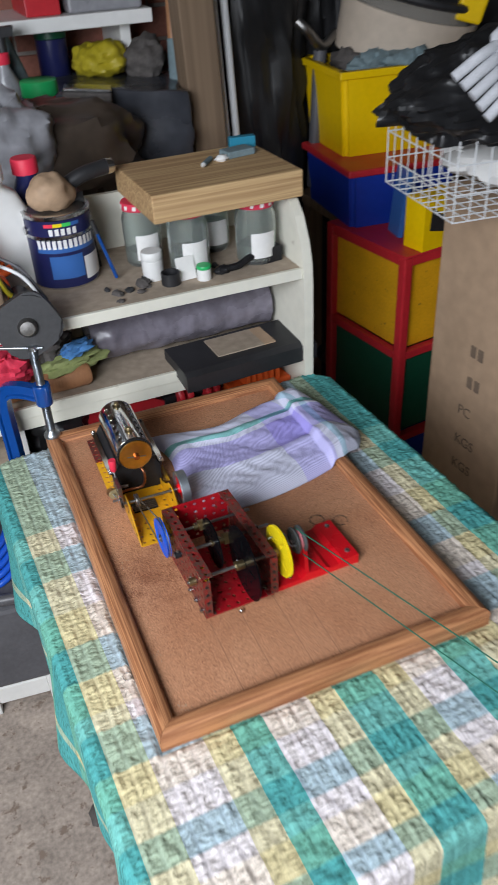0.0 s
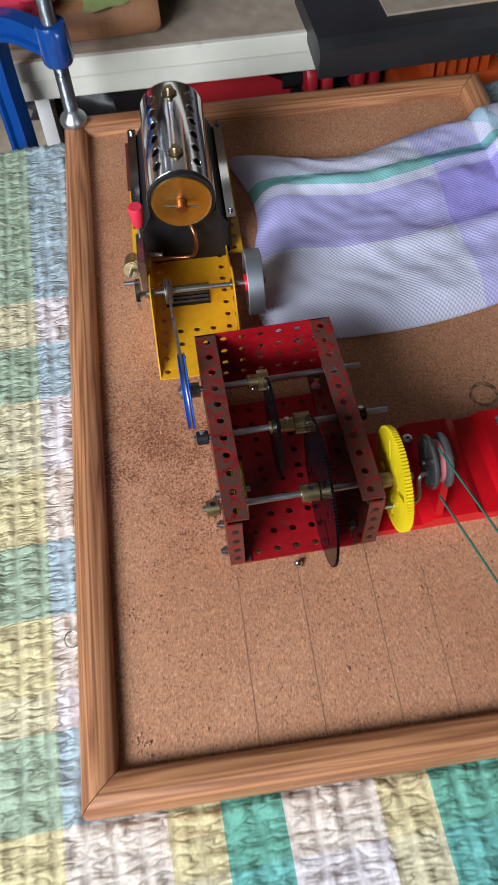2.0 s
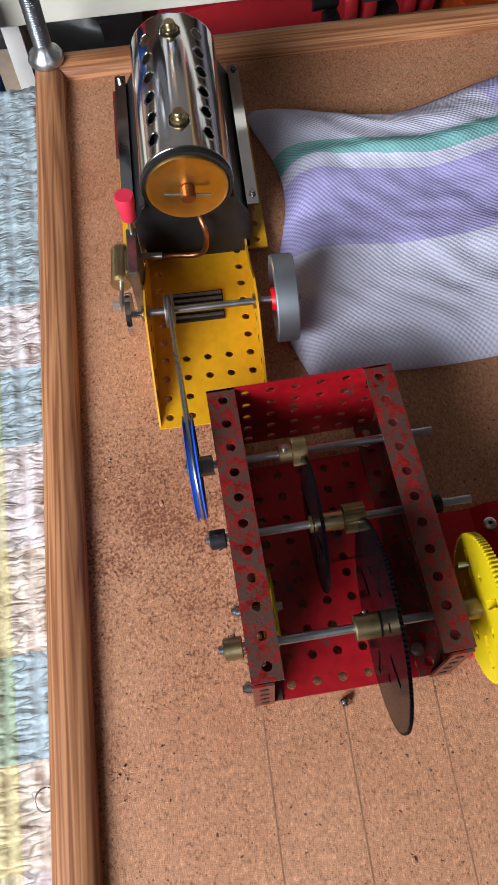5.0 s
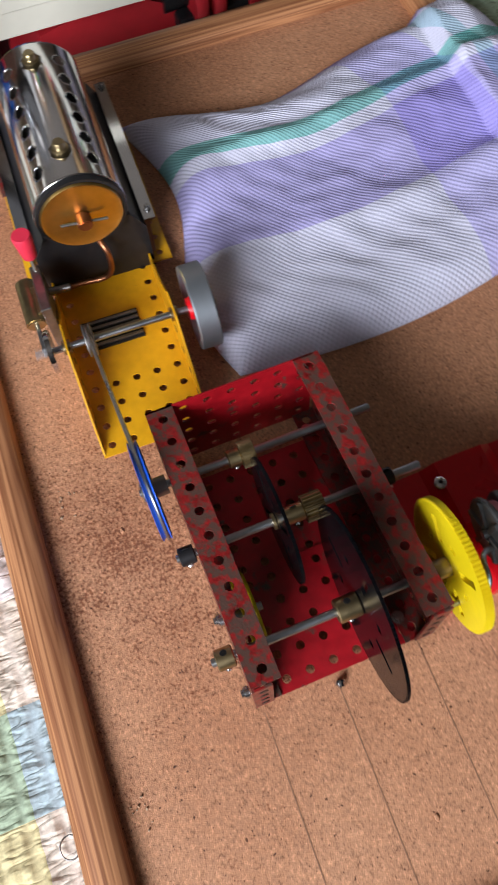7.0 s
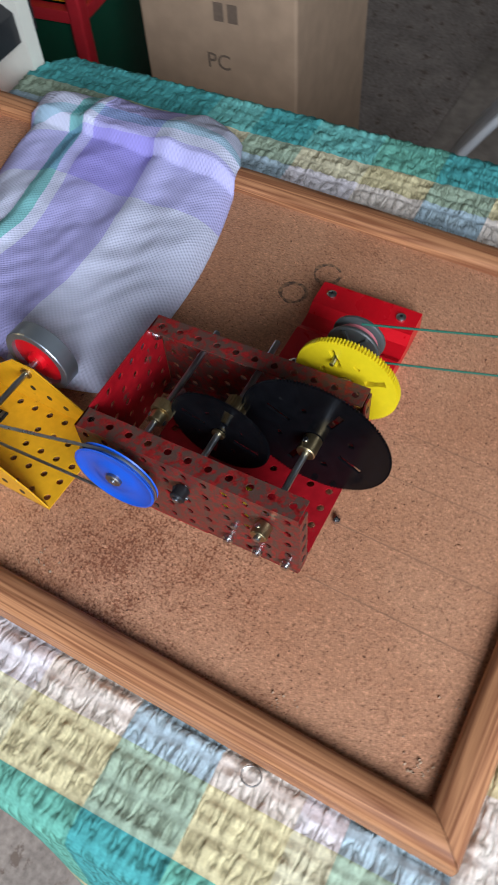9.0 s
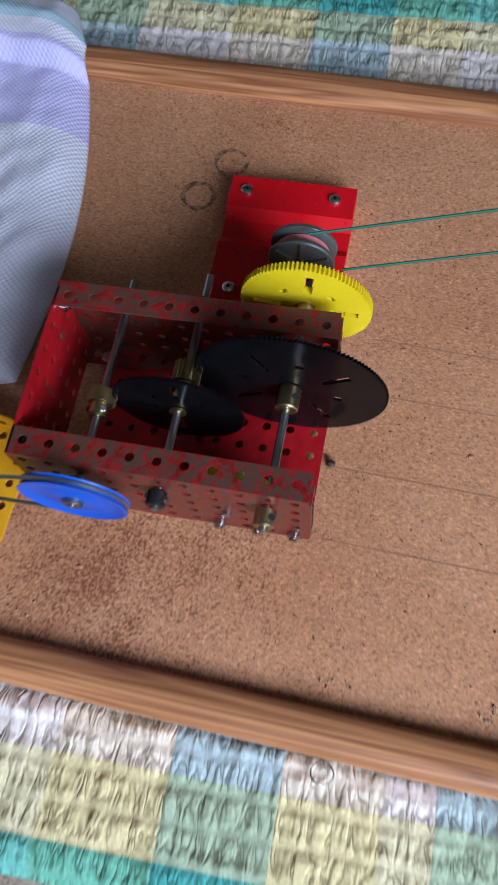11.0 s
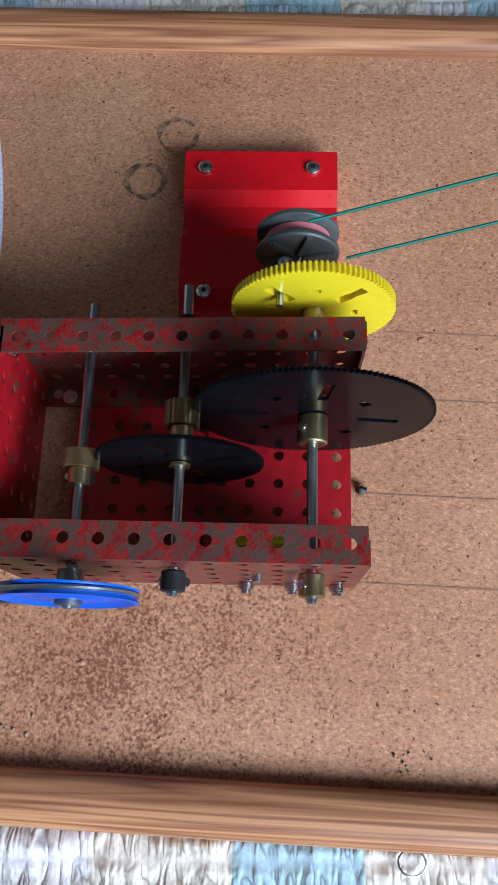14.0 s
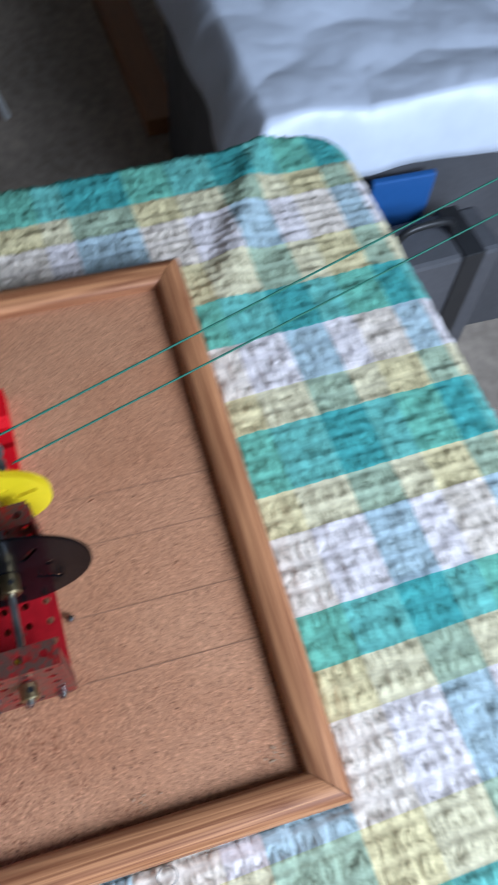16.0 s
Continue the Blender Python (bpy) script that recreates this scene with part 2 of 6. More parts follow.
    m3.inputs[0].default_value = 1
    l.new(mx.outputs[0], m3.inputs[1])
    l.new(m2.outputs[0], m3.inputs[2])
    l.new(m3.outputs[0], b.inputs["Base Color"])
    b.inputs["Roughness"].default_value = 0.9
    b.inputs["Specular IOR Level"].default_value = 0.15
    bp = n.new("ShaderNodeBump")
    bp.inputs["Strength"].default_value, bp.inputs["Distance"].default_value = 0.5, 0.0018
    l.new(v.outputs[0], bp.inputs["Height"])
    l.new(bp.outputs[0], b.inputs["Normal"])
    return m


def towel_material():
    m = bpy.data.materials.new("waffle_towel")
    m.use_nodes = True
    nt = m.node_tree
    n, l = nt.nodes, nt.links
    b = n["Principled BSDF"]
    uv = n.new("ShaderNodeUVMap")
    uv.uv_map = "weave"
    sx = n.new("ShaderNodeSeparateXYZ")
    l.new(uv.outputs[0], sx.inputs[0])
    L, W, G = (0.48, 0.45, 0.78), (0.66, 0.67, 0.82), (0.24, 0.52, 0.52)
    r = ramp(nt, [(0.0, W), (0.36, L), (0.66, W), (0.71, G), (0.785, W), (0.97, L)])
    l.new(sx.outputs[1], r.inputs[0])
    r2 = ramp(nt, [(0.0, (1, 1, 1)), (0.58, (0.74, 0.68, 1.0)), (0.78, (1, 1, 1)), (0.82, (0.5, 0.8, 0.8)), (0.86, (1, 1, 1))])
    l.new(sx.outputs[0], r2.inputs[0])
    mx = n.new("ShaderNodeMixRGB")
    mx.blend_type = "MULTIPLY"
    mx.inputs[0].default_value = 0.75
    l.new(r.outputs[0], mx.inputs[1])
    l.new(r2.outputs[0], mx.inputs[2])
    # waffle weave
    wv = []
    for k, s in ((0, 540), (1, 400)):
        w = n.new("ShaderNodeMath")
        w.operation = "MULTIPLY"
        w.inputs[1].default_value = s
        l.new(sx.outputs[k], w.inputs[0])
        q = n.new("ShaderNodeMath")
        q.operation = "SINE"
        l.new(w.outputs[0], q.inputs[0])
        wv.append(q)
    p = n.new("ShaderNodeMath")
    p.operation = "MULTIPLY"
    l.new(wv[0].outputs[0], p.inputs[0])
    l.new(wv[1].outputs[0], p.inputs[1])
    pr = n.new("ShaderNodeMapRange")
    pr.inputs["From Min"].default_value, pr.inputs["From Max"].default_value = -1, 1
    pr.inputs["To Min"].default_value, pr.inputs["To Max"].default_value = 0.90, 1.03
    l.new(p.outputs[0], pr.inputs["Value"])
    m2 = n.new("ShaderNodeMixRGB")
    m2.blend_type = "MULTIPLY"
    m2.inputs[0].default_value = 1
    l.new(mx.outputs[0], m2.inputs[1])
    l.new(pr.outputs[0], m2.inputs[2])
    l.new(m2.outputs[0], b.inputs["Base Color"])
    b.inputs["Roughness"].default_value = 0.95
    b.inputs["Specular IOR Level"].default_value = 0.1
    bp = n.new("ShaderNodeBump")
    bp.inputs["Strength"].default_value, bp.inputs["Distance"].default_value = 0.35, 0.0007
    l.new(p.outputs[0], bp.inputs["Height"])
    l.new(bp.outputs[0], b.inputs["Normal"])
    return m


M_BOARD = chipboard_material()
M_PINE_Y = wood_material("varnished_pine_long", (0.53, 0.245, 0.110), (0.21, 0.070, 0.028), 1, 3.2)
M_PINE_X = wood_material("varnished_pine_short", (0.53, 0.245, 0.110), (0.21, 0.070, 0.028), 0, 3.2)
M_BLOCK = wood_material("sawn_softwood", (0.56, 0.38, 0.19), (0.32, 0.18, 0.08), 0, 1.1, 0.7)
M_POST = wood_material("rough_timber", (0.22, 0.15, 0.095), (0.15, 0.10, 0.062), 2, 0.5, 0.8)
M_PLAID = plaid_material()
M_TOWEL = towel_material()
M_RED = mat("worn_red_enamel", (0.33, 0.006, 0.012), 0.35, var=0.25, scale=45, bump=0.08, wear=(0.075, 0.045, 0.035), wear_at=0.62, coat=0.2)
M_RED_WORN = mat("rubbed_red_enamel", (0.215, 0.010, 0.010), 0.34, var=0.5, scale=190, bump=0.2, wear=(0.080, 0.042, 0.032), wear_at=0.49, wear_soft=0.06)
M_REDPLASTIC = mat("red_printed_plastic", (0.62, 0.004, 0.012), 0.32, var=0.06, scale=80, bump=0.04)
M_YELLOWPLASTIC = mat("yellow_plastic", (0.78, 0.60, 0.01), 0.38, var=0.05, scale=60, bump=0.03)
M_YELLOW = mat("yellow_enamel", (0.72, 0.36, 0.01), 0.35, var=0.12, scale=40, bump=0.05, wear=(0.18, 0.09, 0.03), wear_at=0.68, coat=0.2)
M_BLUEPLASTIC = mat("blue_plastic", (0.01, 0.09, 0.55), 0.35, var=0.08, scale=60, bump=0.03)
M_STEEL = mat("steel_rod", (0.42, 0.45, 0.48), 0.32, 1.0, var=0.12, scale=80, bump=0.05)
M_CHROME = mat("polished_nickel", (0.72, 0.72, 0.73), 0.1, 1.0, var=0.06, scale=20, bump=0.02)
M_DULLSTEEL = mat("dull_steel", (0.30, 0.29, 0.28), 0.42, 1.0, var=0.2, scale=60, bump=0.1)
M_BRASS = mat("brass", (0.42, 0.33, 0.18), 0.34, 1.0, var=0.15, scale=70, bump=0.06)
M_BRASSCAP = mat("tarnished_brass", (0.62, 0.40, 0.13), 0.3, 1.0, var=0.18, scale=30, bump=0.05)
M_COPPER = mat("copper_pipe", (0.42, 0.18, 0.09), 0.4, 1.0, var=0.2, scale=60)
M_BLACKMETAL = mat("blackened_steel", (0.018, 0.018, 0.02), 0.4, 0.3, var=0.3, scale=40, bump=0.06, spec=0.4)
M_GEARBLACK = mat("black_gear", (0.004, 0.004, 0.005), 0.2, 0.0, var=0.4, scale=40, bump=0.01, wear=(0.02, 0.02, 0.02), wear_at=0.70, spec=0.1)
M_BLACKPLASTIC = mat("black_plastic", (0.02, 0.02, 0.022), 0.45, var=0.2, scale=30)
M_GREY = mat("grey_plastic", (0.07, 0.075, 0.075), 0.4, var=0.15, scale=60)
M_PINK = mat("pink_core", (0.55, 0.16, 0.18), 0.6, var=0.1, scale=60)
M_PINKRED = mat("red_rubber", (0.75, 0.03, 0.07), 0.5, var=0.06, scale=60)
M_STRING = mat("green_cord", (0.003, 0.12, 0.075), 0.6, var=0.2, scale=900, bump=0.3)
M_CREAM = mat("cream_paint", (0.72, 0.70, 0.60), 0.5, var=0.06, scale=12, bump=0.08, wear=(0.38, 0.32, 0.24), wear_at=0.70)
M_SHELFTOP = mat("dusty_shelf", (0.36, 0.29, 0.22), 0.8, var=0.25, scale=14, bump=0.15)
M_WHITE = mat("white_paint", (0.75, 0.75, 0.73), 0.5, var=0.06, scale=10, bump=0.05)
M_CONCRETE = mat("concrete_floor", (0.36, 0.30, 0.255), 0.85, var=0.38, scale=26, bump=0.6, wear=(0.22, 0.165, 0.13), wear_at=0.60)
M_BRICK = mat("fired_brick", (0.26, 0.10, 0.07), 0.85, var=0.25, scale=30, bump=0.5, random_tint=0.25)
M_MORTAR = mat("mortar", (0.30, 0.27, 0.24), 0.9, var=0.2, scale=30, bump=0.4)
# ceiling and block walls are out of view, coloured dark to cut bounced light
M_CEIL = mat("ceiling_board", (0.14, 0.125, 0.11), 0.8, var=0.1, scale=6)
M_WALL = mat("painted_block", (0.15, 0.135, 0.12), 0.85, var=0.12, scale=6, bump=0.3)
M_CARD = mat("corrugated_cardboard", (0.42, 0.29, 0.19), 0.8, var=0.14, scale=8, bump=0.1)
M_CARDPRINT = mat("print_ink", (0.17, 0.12, 0.085), 0.8, var=0.2, scale=60)
M_BINBAG = mat("black_bin_bag", (0.012, 0.012, 0.013), 0.38, var=0.2, scale=20, bump=0.1)
M_GREYSHEET = mat("grey_plastic_sheet", (0.045, 0.048, 0.058), 0.28, var=0.2, scale=12, bump=0.1)
M_BROWNSHEET = mat("brown_plastic_sack", (0.06, 0.045, 0.035), 0.28, var=0.25, scale=10, bump=0.1)
M_CLEARBAG = mat("cloudy_polythene", (0.27, 0.27, 0.29), 0.3, var=0.15, scale=15, bump=0.1)
M_DARKBAG = mat("purple_grey_polythene", (0.17, 0.155, 0.185), 0.25, var=0.3, scale=15, bump=0.25)
M_BLUECRATE = mat("blue_crate", (0.006, 0.035, 0.32), 0.4, var=0.1, scale=20)
M_YELLOWCRATE = mat("yellow_crate", (0.80, 0.52, 0.0), 0.4, var=0.06, scale=20)
M_REDFRAME = mat("red_painted_frame", (0.50, 0.02, 0.03), 0.4, var=0.1, scale=20)
M_GREENCRATE = mat("green_crate", (0.004, 0.07, 0.035), 0.5, var=0.1, scale=20)
M_ORANGE = mat("orange_plastic", (0.75, 0.11, 0.02), 0.45, var=0.1, scale=30)
M_RAG = mat("grey_rag", (0.09, 0.08, 0.075), 0.95, var=0.3, scale=40, bump=0.4)
M_GREENRAG = mat("green_cloth", (0.28, 0.32, 0.12), 0.9, var=0.15, scale=40, bump=0.3)
M_BLUECLOTH = mat("light_blue_plastic", (0.10, 0.30, 0.66), 0.6, var=0.1, scale=30)
M_REDCLOTH = mat("red_glove_fabric", (0.60, 0.03, 0.07), 0.8, var=0.15, scale=60, bump=0.3)
M_TURNED = mat("turned_hardwood", (0.36, 0.17, 0.08), 0.5, var=0.15, scale=20, stretch=(0.3, 3, 3))
M_CLAMPBLUE = mat("blue_enamel", (0.004, 0.055, 0.25), 0.25, var=0.08, scale=20, coat=0.5)
M_GLASS = mat("jar_glass", (0.85, 0.92, 0.9), 0.05, var=0.02, scale=10, bump=0.0, transmission=0.92)
M_JARFILL = mat("jar_contents", (0.22, 0.22, 0.19), 0.7, var=0.4, scale=60, bump=0.4)
M_PAPER = mat("paper_label", (0.75, 0.74, 0.72), 0.8, var=0.04, scale=30)
M_NAVY = mat("navy_label", (0.012, 0.015, 0.075), 0.35, var=0.06, scale=20)
M_LABELBLUE = mat("sky_blue_label", (0.035, 0.12, 0.36), 0.35, var=0.05, scale=20)
M_SILVER = mat("tin_plate", (0.60, 0.60, 0.60), 0.25, 1.0, var=0.1, scale=30)
M_PEBBLE = mat("tan_pebble", (0.40, 0.27, 0.17), 0.7, var=0.15, scale=25, bump=0.2)
M_GREENCAP = mat("green_cap", (0.02, 0.42, 0.12), 0.4, var=0.05, scale=30)
M_TEAL = mat("teal_box", (0.02, 0.22, 0.34), 0.5, var=0.08, scale=30)
M_DARKRUBBER = mat("dark_rubber", (0.035, 0.035, 0.037), 0.6, var=0.25, scale=30, bump=0.2)
M_GLOVE = mat("grey_knit_glove", (0.50, 0.51, 0.54), 0.9, var=0.15, scale=80, bump=0.4)
M_POLY = mat("white_polythene_sheet", (0.62, 0.67, 0.78), 0.35, var=0.05, scale=10, bump=0.05)
M_LEATHER = mat("grey_vinyl", (0.09, 0.09, 0.10), 0.5, var=0.15, scale=30, bump=0.15)
M_FLOOR_OVERLAY = mat("concrete_overlay", (0.37, 0.31, 0.255), 0.85, var=0.3, scale=10, bump=0.3)
M_VISOR = mat("smoked_visor", (0.30, 0.28, 0.25), 0.12, var=0.1, scale=8, bump=0.0, alpha=0.55)
M_WIRE = mat("white_coated_wire", (0.72, 0.73, 0.74), 0.35, var=0.03, scale=30)
M_LINE = mat("pencil_line", (0.30, 0.150, 0.085), 0.8, var=0.2, scale=60)
M_RIM = mat("bright_turned_steel", (0.36, 0.40, 0.44), 0.38, 0.85, var=0.1, scale=60, bump=0.03)
M_BEIGE = mat("beige_plastic", (0.50, 0.42, 0.34), 0.5, var=0.1, scale=12, bump=0.05)
M_SCORCH = mat("scorch_mark", (0.065, 0.038, 0.030), 0.8, var=0.5, scale=200, wear=(0.36, 0.19, 0.10), wear_at=0.5, wear_soft=0.1)
M_YELLOWBAG = mat("yellow_plastic_bag", (0.42, 0.34, 0.02), 0.5, var=0.1, scale=20)
M_TEALFADE = mat("teal_rag", (0.16, 0.22, 0.24), 0.9, var=0.2, scale=30, bump=0.3)
M_PURPLE = mat("purple_plastic", (0.05, 0.02, 0.16), 0.4, var=0.1, scale=30)
M_LIME = mat("lime_plastic", (0.05, 0.55, 0.10), 0.35, var=0.05, scale=30)
M_COAT = mat("black_cloth", (0.02, 0.02, 0.022), 0.55, var=0.35, scale=12, bump=0.3)


# ---- mesh helpers ----
def part(name, bm, material, parent=None, label="", smooth=False, m=None, shade=None):
    me = bpy.data.meshes.new(name)
    bmesh.ops.recalc_face_normals(bm, faces=bm.faces[:])
    if smooth:
        for f in bm.faces:
            f.smooth = True
    bm.to_mesh(me)
    bm.free()
    me.materials.append(material)
    if smooth:
        me.set_sharp_from_angle(angle=radians(44))
    ob = new(name, me)
    if parent:
        ob.parent = parent
    if m:
        ob.matrix_basis = m
    if label:
        ob["label"] = label
    return ob


def thing(name, label, category, m=None, group="", kind=""):
    ob = new(name)
    if m:
        ob.matrix_basis = m
    ob.empty_display_size = 0.02
    return tagged(ob, label, category, group, kind)


def box(bm, x0, x1, y0, y1, z0, z1, bevel=0.0, m=None):
    r = bmesh.ops.create_cube(bm, size=1.0, matrix=Matrix.LocRotScale(((x0 + x1) / 2, (y0 + y1) / 2, (z0 + z1) / 2), None, (abs(x1 - x0), abs(y1 - y0), abs(z1 - z0))))
    vs = r["verts"]
    if bevel:
        es = list({e for v in vs for e in v.link_edges})
        g = bmesh.ops.bevel(bm, geom=es, offset=bevel, segments=2, profile=0.5, affect="EDGES")
        vs = list({v for f in g["faces"] for v in f.verts} | {v for v in vs if v.is_valid})
    if m:
        bmesh.ops.transform(bm, matrix=m, verts=vs)
    return bm


def cyl(bm, p0, p1, r0, r1=None, seg=24, bevel=0.0):
    p0, p1 = Vector(p0), Vector(p1)
    d = p1 - p0
    m = Matrix.Translation((p0 + p1) / 2) @ d.to_track_quat("Z", "Y").to_matrix().to_4x4()
    r = bmesh.ops.create_cone(bm, cap_ends=True, segments=seg, radius1=r0, radius2=r0 if r1 is None else r1, depth=d.length, matrix=m)
    if bevel:
        es = [e for e in {e for v in r["verts"] for e in v.link_edges} if any(len(f.verts) > 4 for f in e.link_faces)]
        bmesh.ops.bevel(bm, geom=es, offset=bevel, segments=2, affect="EDGES")
    return bm


def lathe(bm, profile, origin=(0, 0, 0), axis="Z", seg=32, closed=False):
    """profile: (radius, height) pairs turned round an axis through origin."""
    o = Vector(origin)
    rings = []
    for r, h in profile:
        ring = []
        for i in range(seg):
            a = 2 * math.pi * i / seg
            c, s = max(r, 1e-5) * math.cos(a), max(r, 1e-5) * math.sin(a)
            p = {"Z": (c, s, h), "X": (h, c, s), "Y": (s, h, c)}[axis]
            ring.append(bm.verts.new(o + Vector(p)))
        rings.append(ring)
    pairs = list(zip(rings, rings[1:])) + ([(rings[-1], rings[0])] if closed else [])
    for a, b in pairs:
        for i in range(seg):
            j = (i + 1) % seg
            bm.faces.new((a[i], a[j], b[j], b[i]))
    if not closed:
        bm.faces.new(rings[0])
        bm.faces.new(rings[-1])
    return bm


def tube(bm, pts, r, seg=10, closed=False):
    pts = [Vector(p) for p in pts]
    rings, nrm = [], None
    for i, p in enumerate(pts):
        a = pts[i - 1] if i or closed else p
        b = pts[(i + 1) % len(pts)] if i < len(pts) - 1 or closed else p
        t = (b - a).normalized()
        nrm = t.orthogonal() if nrm is None else nrm - t * nrm.dot(t)
        nrm.normalize()
        bi = t.cross(nrm)
        rings.append([bm.verts.new(p + r * (nrm * math.cos(2 * math.pi * k / seg) + bi * math.sin(2 * math.pi * k / seg))) for k in range(seg)])
    pairs = list(zip(rings, rings[1:])) + ([(rings[-1], rings[0])] if closed else [])
    for a, b in pairs:
        for k in range(seg):
            j = (k + 1) % seg
            bm.faces.new((a[k], a[j], b[j], b[k]))
    if not closed:
        bm.faces.new(rings[0])
        bm.faces.new(rings[-1])
    return bm


def bent(points, n=8):
    """A smooth run of points through the given ones."""
    p = [Vector(q) for q in points]
    p = [2 * p[0] - p[1]] + p + [2 * p[-1] - p[-2]]
    out = []
    for a, b, c, d in zip(p, p[1:], p[2:], p[3:]):
        for k in range(n):
            t = k / n
            out.append(0.5 * ((2 * b) + (c - a) * t + (2 * a - 5 * b + 4 * c - d) * t * t + (3 * b - a - 3 * c + d) * t ** 3))
    return out + [p[-2]]


def prism(bm, outline, d0, d1, axis="X"):
    """An outline of (a, b) pairs pushed along an axis. X: (y, z); Y: (x, z); Z: (x, y)."""
    f = {"X": lambda a, b, d: (d, a, b), "Y": lambda a, b, d: (a, d, b), "Z": lambda a, b, d: (a, b, d)}[axis]
    r0 = [bm.verts.new(f(a, b, d0)) for a, b in outline]
    r1 = [bm.verts.new(f(a, b, d1)) for a, b in outline]
    for i in range(len(outline)):
        j = (i + 1) % len(outline)
        bm.faces.new((r0[i], r0[j], r1[j], r1[i]))
    bm.faces.new(r0)
    bm.faces.new(r1)
    return bm


def perforated(bm, nx, ny, t, m, pitch=0.0127, r=0.0023, solid=()):
    """A plate of nx by ny cells with a round hole in each, thickness t, its corner at the origin of m."""
    made = {}

    def v(x, y, z):
        k = (round(x * 1e6), round(y * 1e6), round(z * 1e6))
        if k not in made:
            made[k] = bm.verts.new(m @ Vector((x, y, z)))
        return made[k]

    h = pitch / 2
    dirs = [(math.cos(2 * math.pi * k / 16), math.sin(2 * math.pi * k / 16)) for k in range(16)]
    for i in range(nx):
        for j in range(ny):
            cx, cy = (i + 0.5) * pitch, (j + 0.5) * pitch
            sq = [(cx + h * c / max(abs(c), abs(s)), cy + h * s / max(abs(c), abs(s))) for c, s in dirs]
            ho = [(cx + r * c, cy + r * s) for c, s in dirs]
            if (i, j) in solid:
                for z in (0, t):
                    bm.faces.new([v(*p, z) for p in sq])
                continue
            for k in range(16):
                q = (k + 1) % 16
                for z in (0, t):
                    bm.faces.new((v(*sq[k], z), v(*sq[q], z), v(*ho[q], z), v(*ho[k], z)))
                bm.faces.new((v(*ho[k], 0), v(*ho[q], 0), v(*ho[q], t), v(*ho[k], t)))
    bm.edges.ensure_lookup_table()
    rim = [e for e in bm.edges if len(e.link_faces) == 1]
    W, H = nx * pitch, ny * pitch
    inv = m.inverted()
    for e in rim:
        a, b = (inv @ w.co for w in e.verts)
        if abs(a.z) < 1e-6 and abs(b.z) < 1e-6 and all(min(abs(p.x), abs(p.x - W), abs(p.y), abs(p.y - H)) < 1e-6 for p in (a, b)):
            bm.faces.new((v(a.x, a.y, 0), v(b.x, b.y, 0), v(b.x, b.y, t), v(a.x, a.y, t)))
    return bm


def gear(teeth, radius, depth, thick, hole_r=0.002, slots=4, slot=(0.30, 0.72), slot_w=0.0016, extra=True):
    """A toothed wheel across X, cut through by radial slots and round holes."""
    bm = bmesh.new()
    n = teeth * 4
    # polar grid: radial cells are left out where a slot or a hole goes through
    rad = [hole_r, 0.16 * radius, 0.24 * radius, slot[0] * radius, 0.38 * radius, 0.46 * radius, 0.54 * radius, 0.60 * radius, slot[1] * radius, 0.80 * radius, radius - depth]

    def open_cell(k, i):
        a = 360.0 * (i + 0.5) / n
        rm = (rad[k] + rad[k + 1]) / 2
        for s in range(slots):
            d = (a - s * 360 / slots + 180) % 360 - 180
            if slot[0] * radius < rm < slot[1] * radius and abs(radians(d)) * rm < slot_w:
                return True
            d = (a - (s + 0.5) * 360 / slots + 180) % 360 - 180
            if extra and 0.46 * radius < rm < 0.54 * radius and abs(radians(d)) * rm < 0.0021:
                return True
        return False

    vs = {}

    def v(k, i, z):
        i %= n
        if (k, i, z) not in vs:
            r = rad[k] if k < len(rad) else (radius if i % 4 in (1, 2) else radius - depth)
            a = 2 * math.pi * i / n
            vs[k, i, z] = bm.verts.new((z, -r * math.sin(a), r * math.cos(a)))
        return vs[k, i, z]

    K = len(rad)
    full = {(k, i) for k in range(K - 1) for i in range(n) if not open_cell(k, i)}
    full |= {(K - 1, i) for i in range(n)}
    for k, i in full:
        for z in (0.0, thick):
            bm.faces.new((v(k, i, z), v(k, i + 1, z), v(k + 1, i + 1, z), v(k + 1, i, z)))
        for kk, ii, a, b in ((k - 1, i, (k, i), (k, i + 1)), (k + 1, i, (k + 1, i), (k + 1, i + 1)), (k, (i - 1) % n, (k, i), (k + 1, i)), (k, (i + 1) % n, (k, i + 1), (k + 1, i + 1))):
            if (kk, ii) not in full:
                bm.faces.new((v(*a, 0.0), v(*b, 0.0), v(*b, thick), v(*a, thick)))
    bmesh.ops.remove_doubles(bm, verts=bm.verts[:], dist=1e-6)
    return bm


def lump(bm, size, seed, freq=6.0, amp=0.25, seg=32, flat=True, crease=0.0):
    """A crumpled closed body about the origin: sacks, rags, bags."""
    r = bmesh.ops.create_uvsphere(bm, u_segments=seg, v_segments=seg // 2, radius=1.0)
    o = Vector((seed * 3.7, seed * 1.3, seed * 0.7))
    for w in r["verts"]:
        p = w.co.copy()
        k = 1 + amp * noise.noise(p * freq * 0.4 + o) + amp * 0.5 * noise.noise(p * freq + o) - crease * abs(noise.noise(p * freq * 0.8 + o * 2)) + crease * 0.6 * abs(noise.noise(p * freq * 2.1 + o))
        w.co = Vector((p.x * size[0], p.y * size[1], p.z * size[2])) * k
        if flat and w.co.z < -size[2] * 0.75:
            w.co.z = -size[2] * 0.75
    return bm


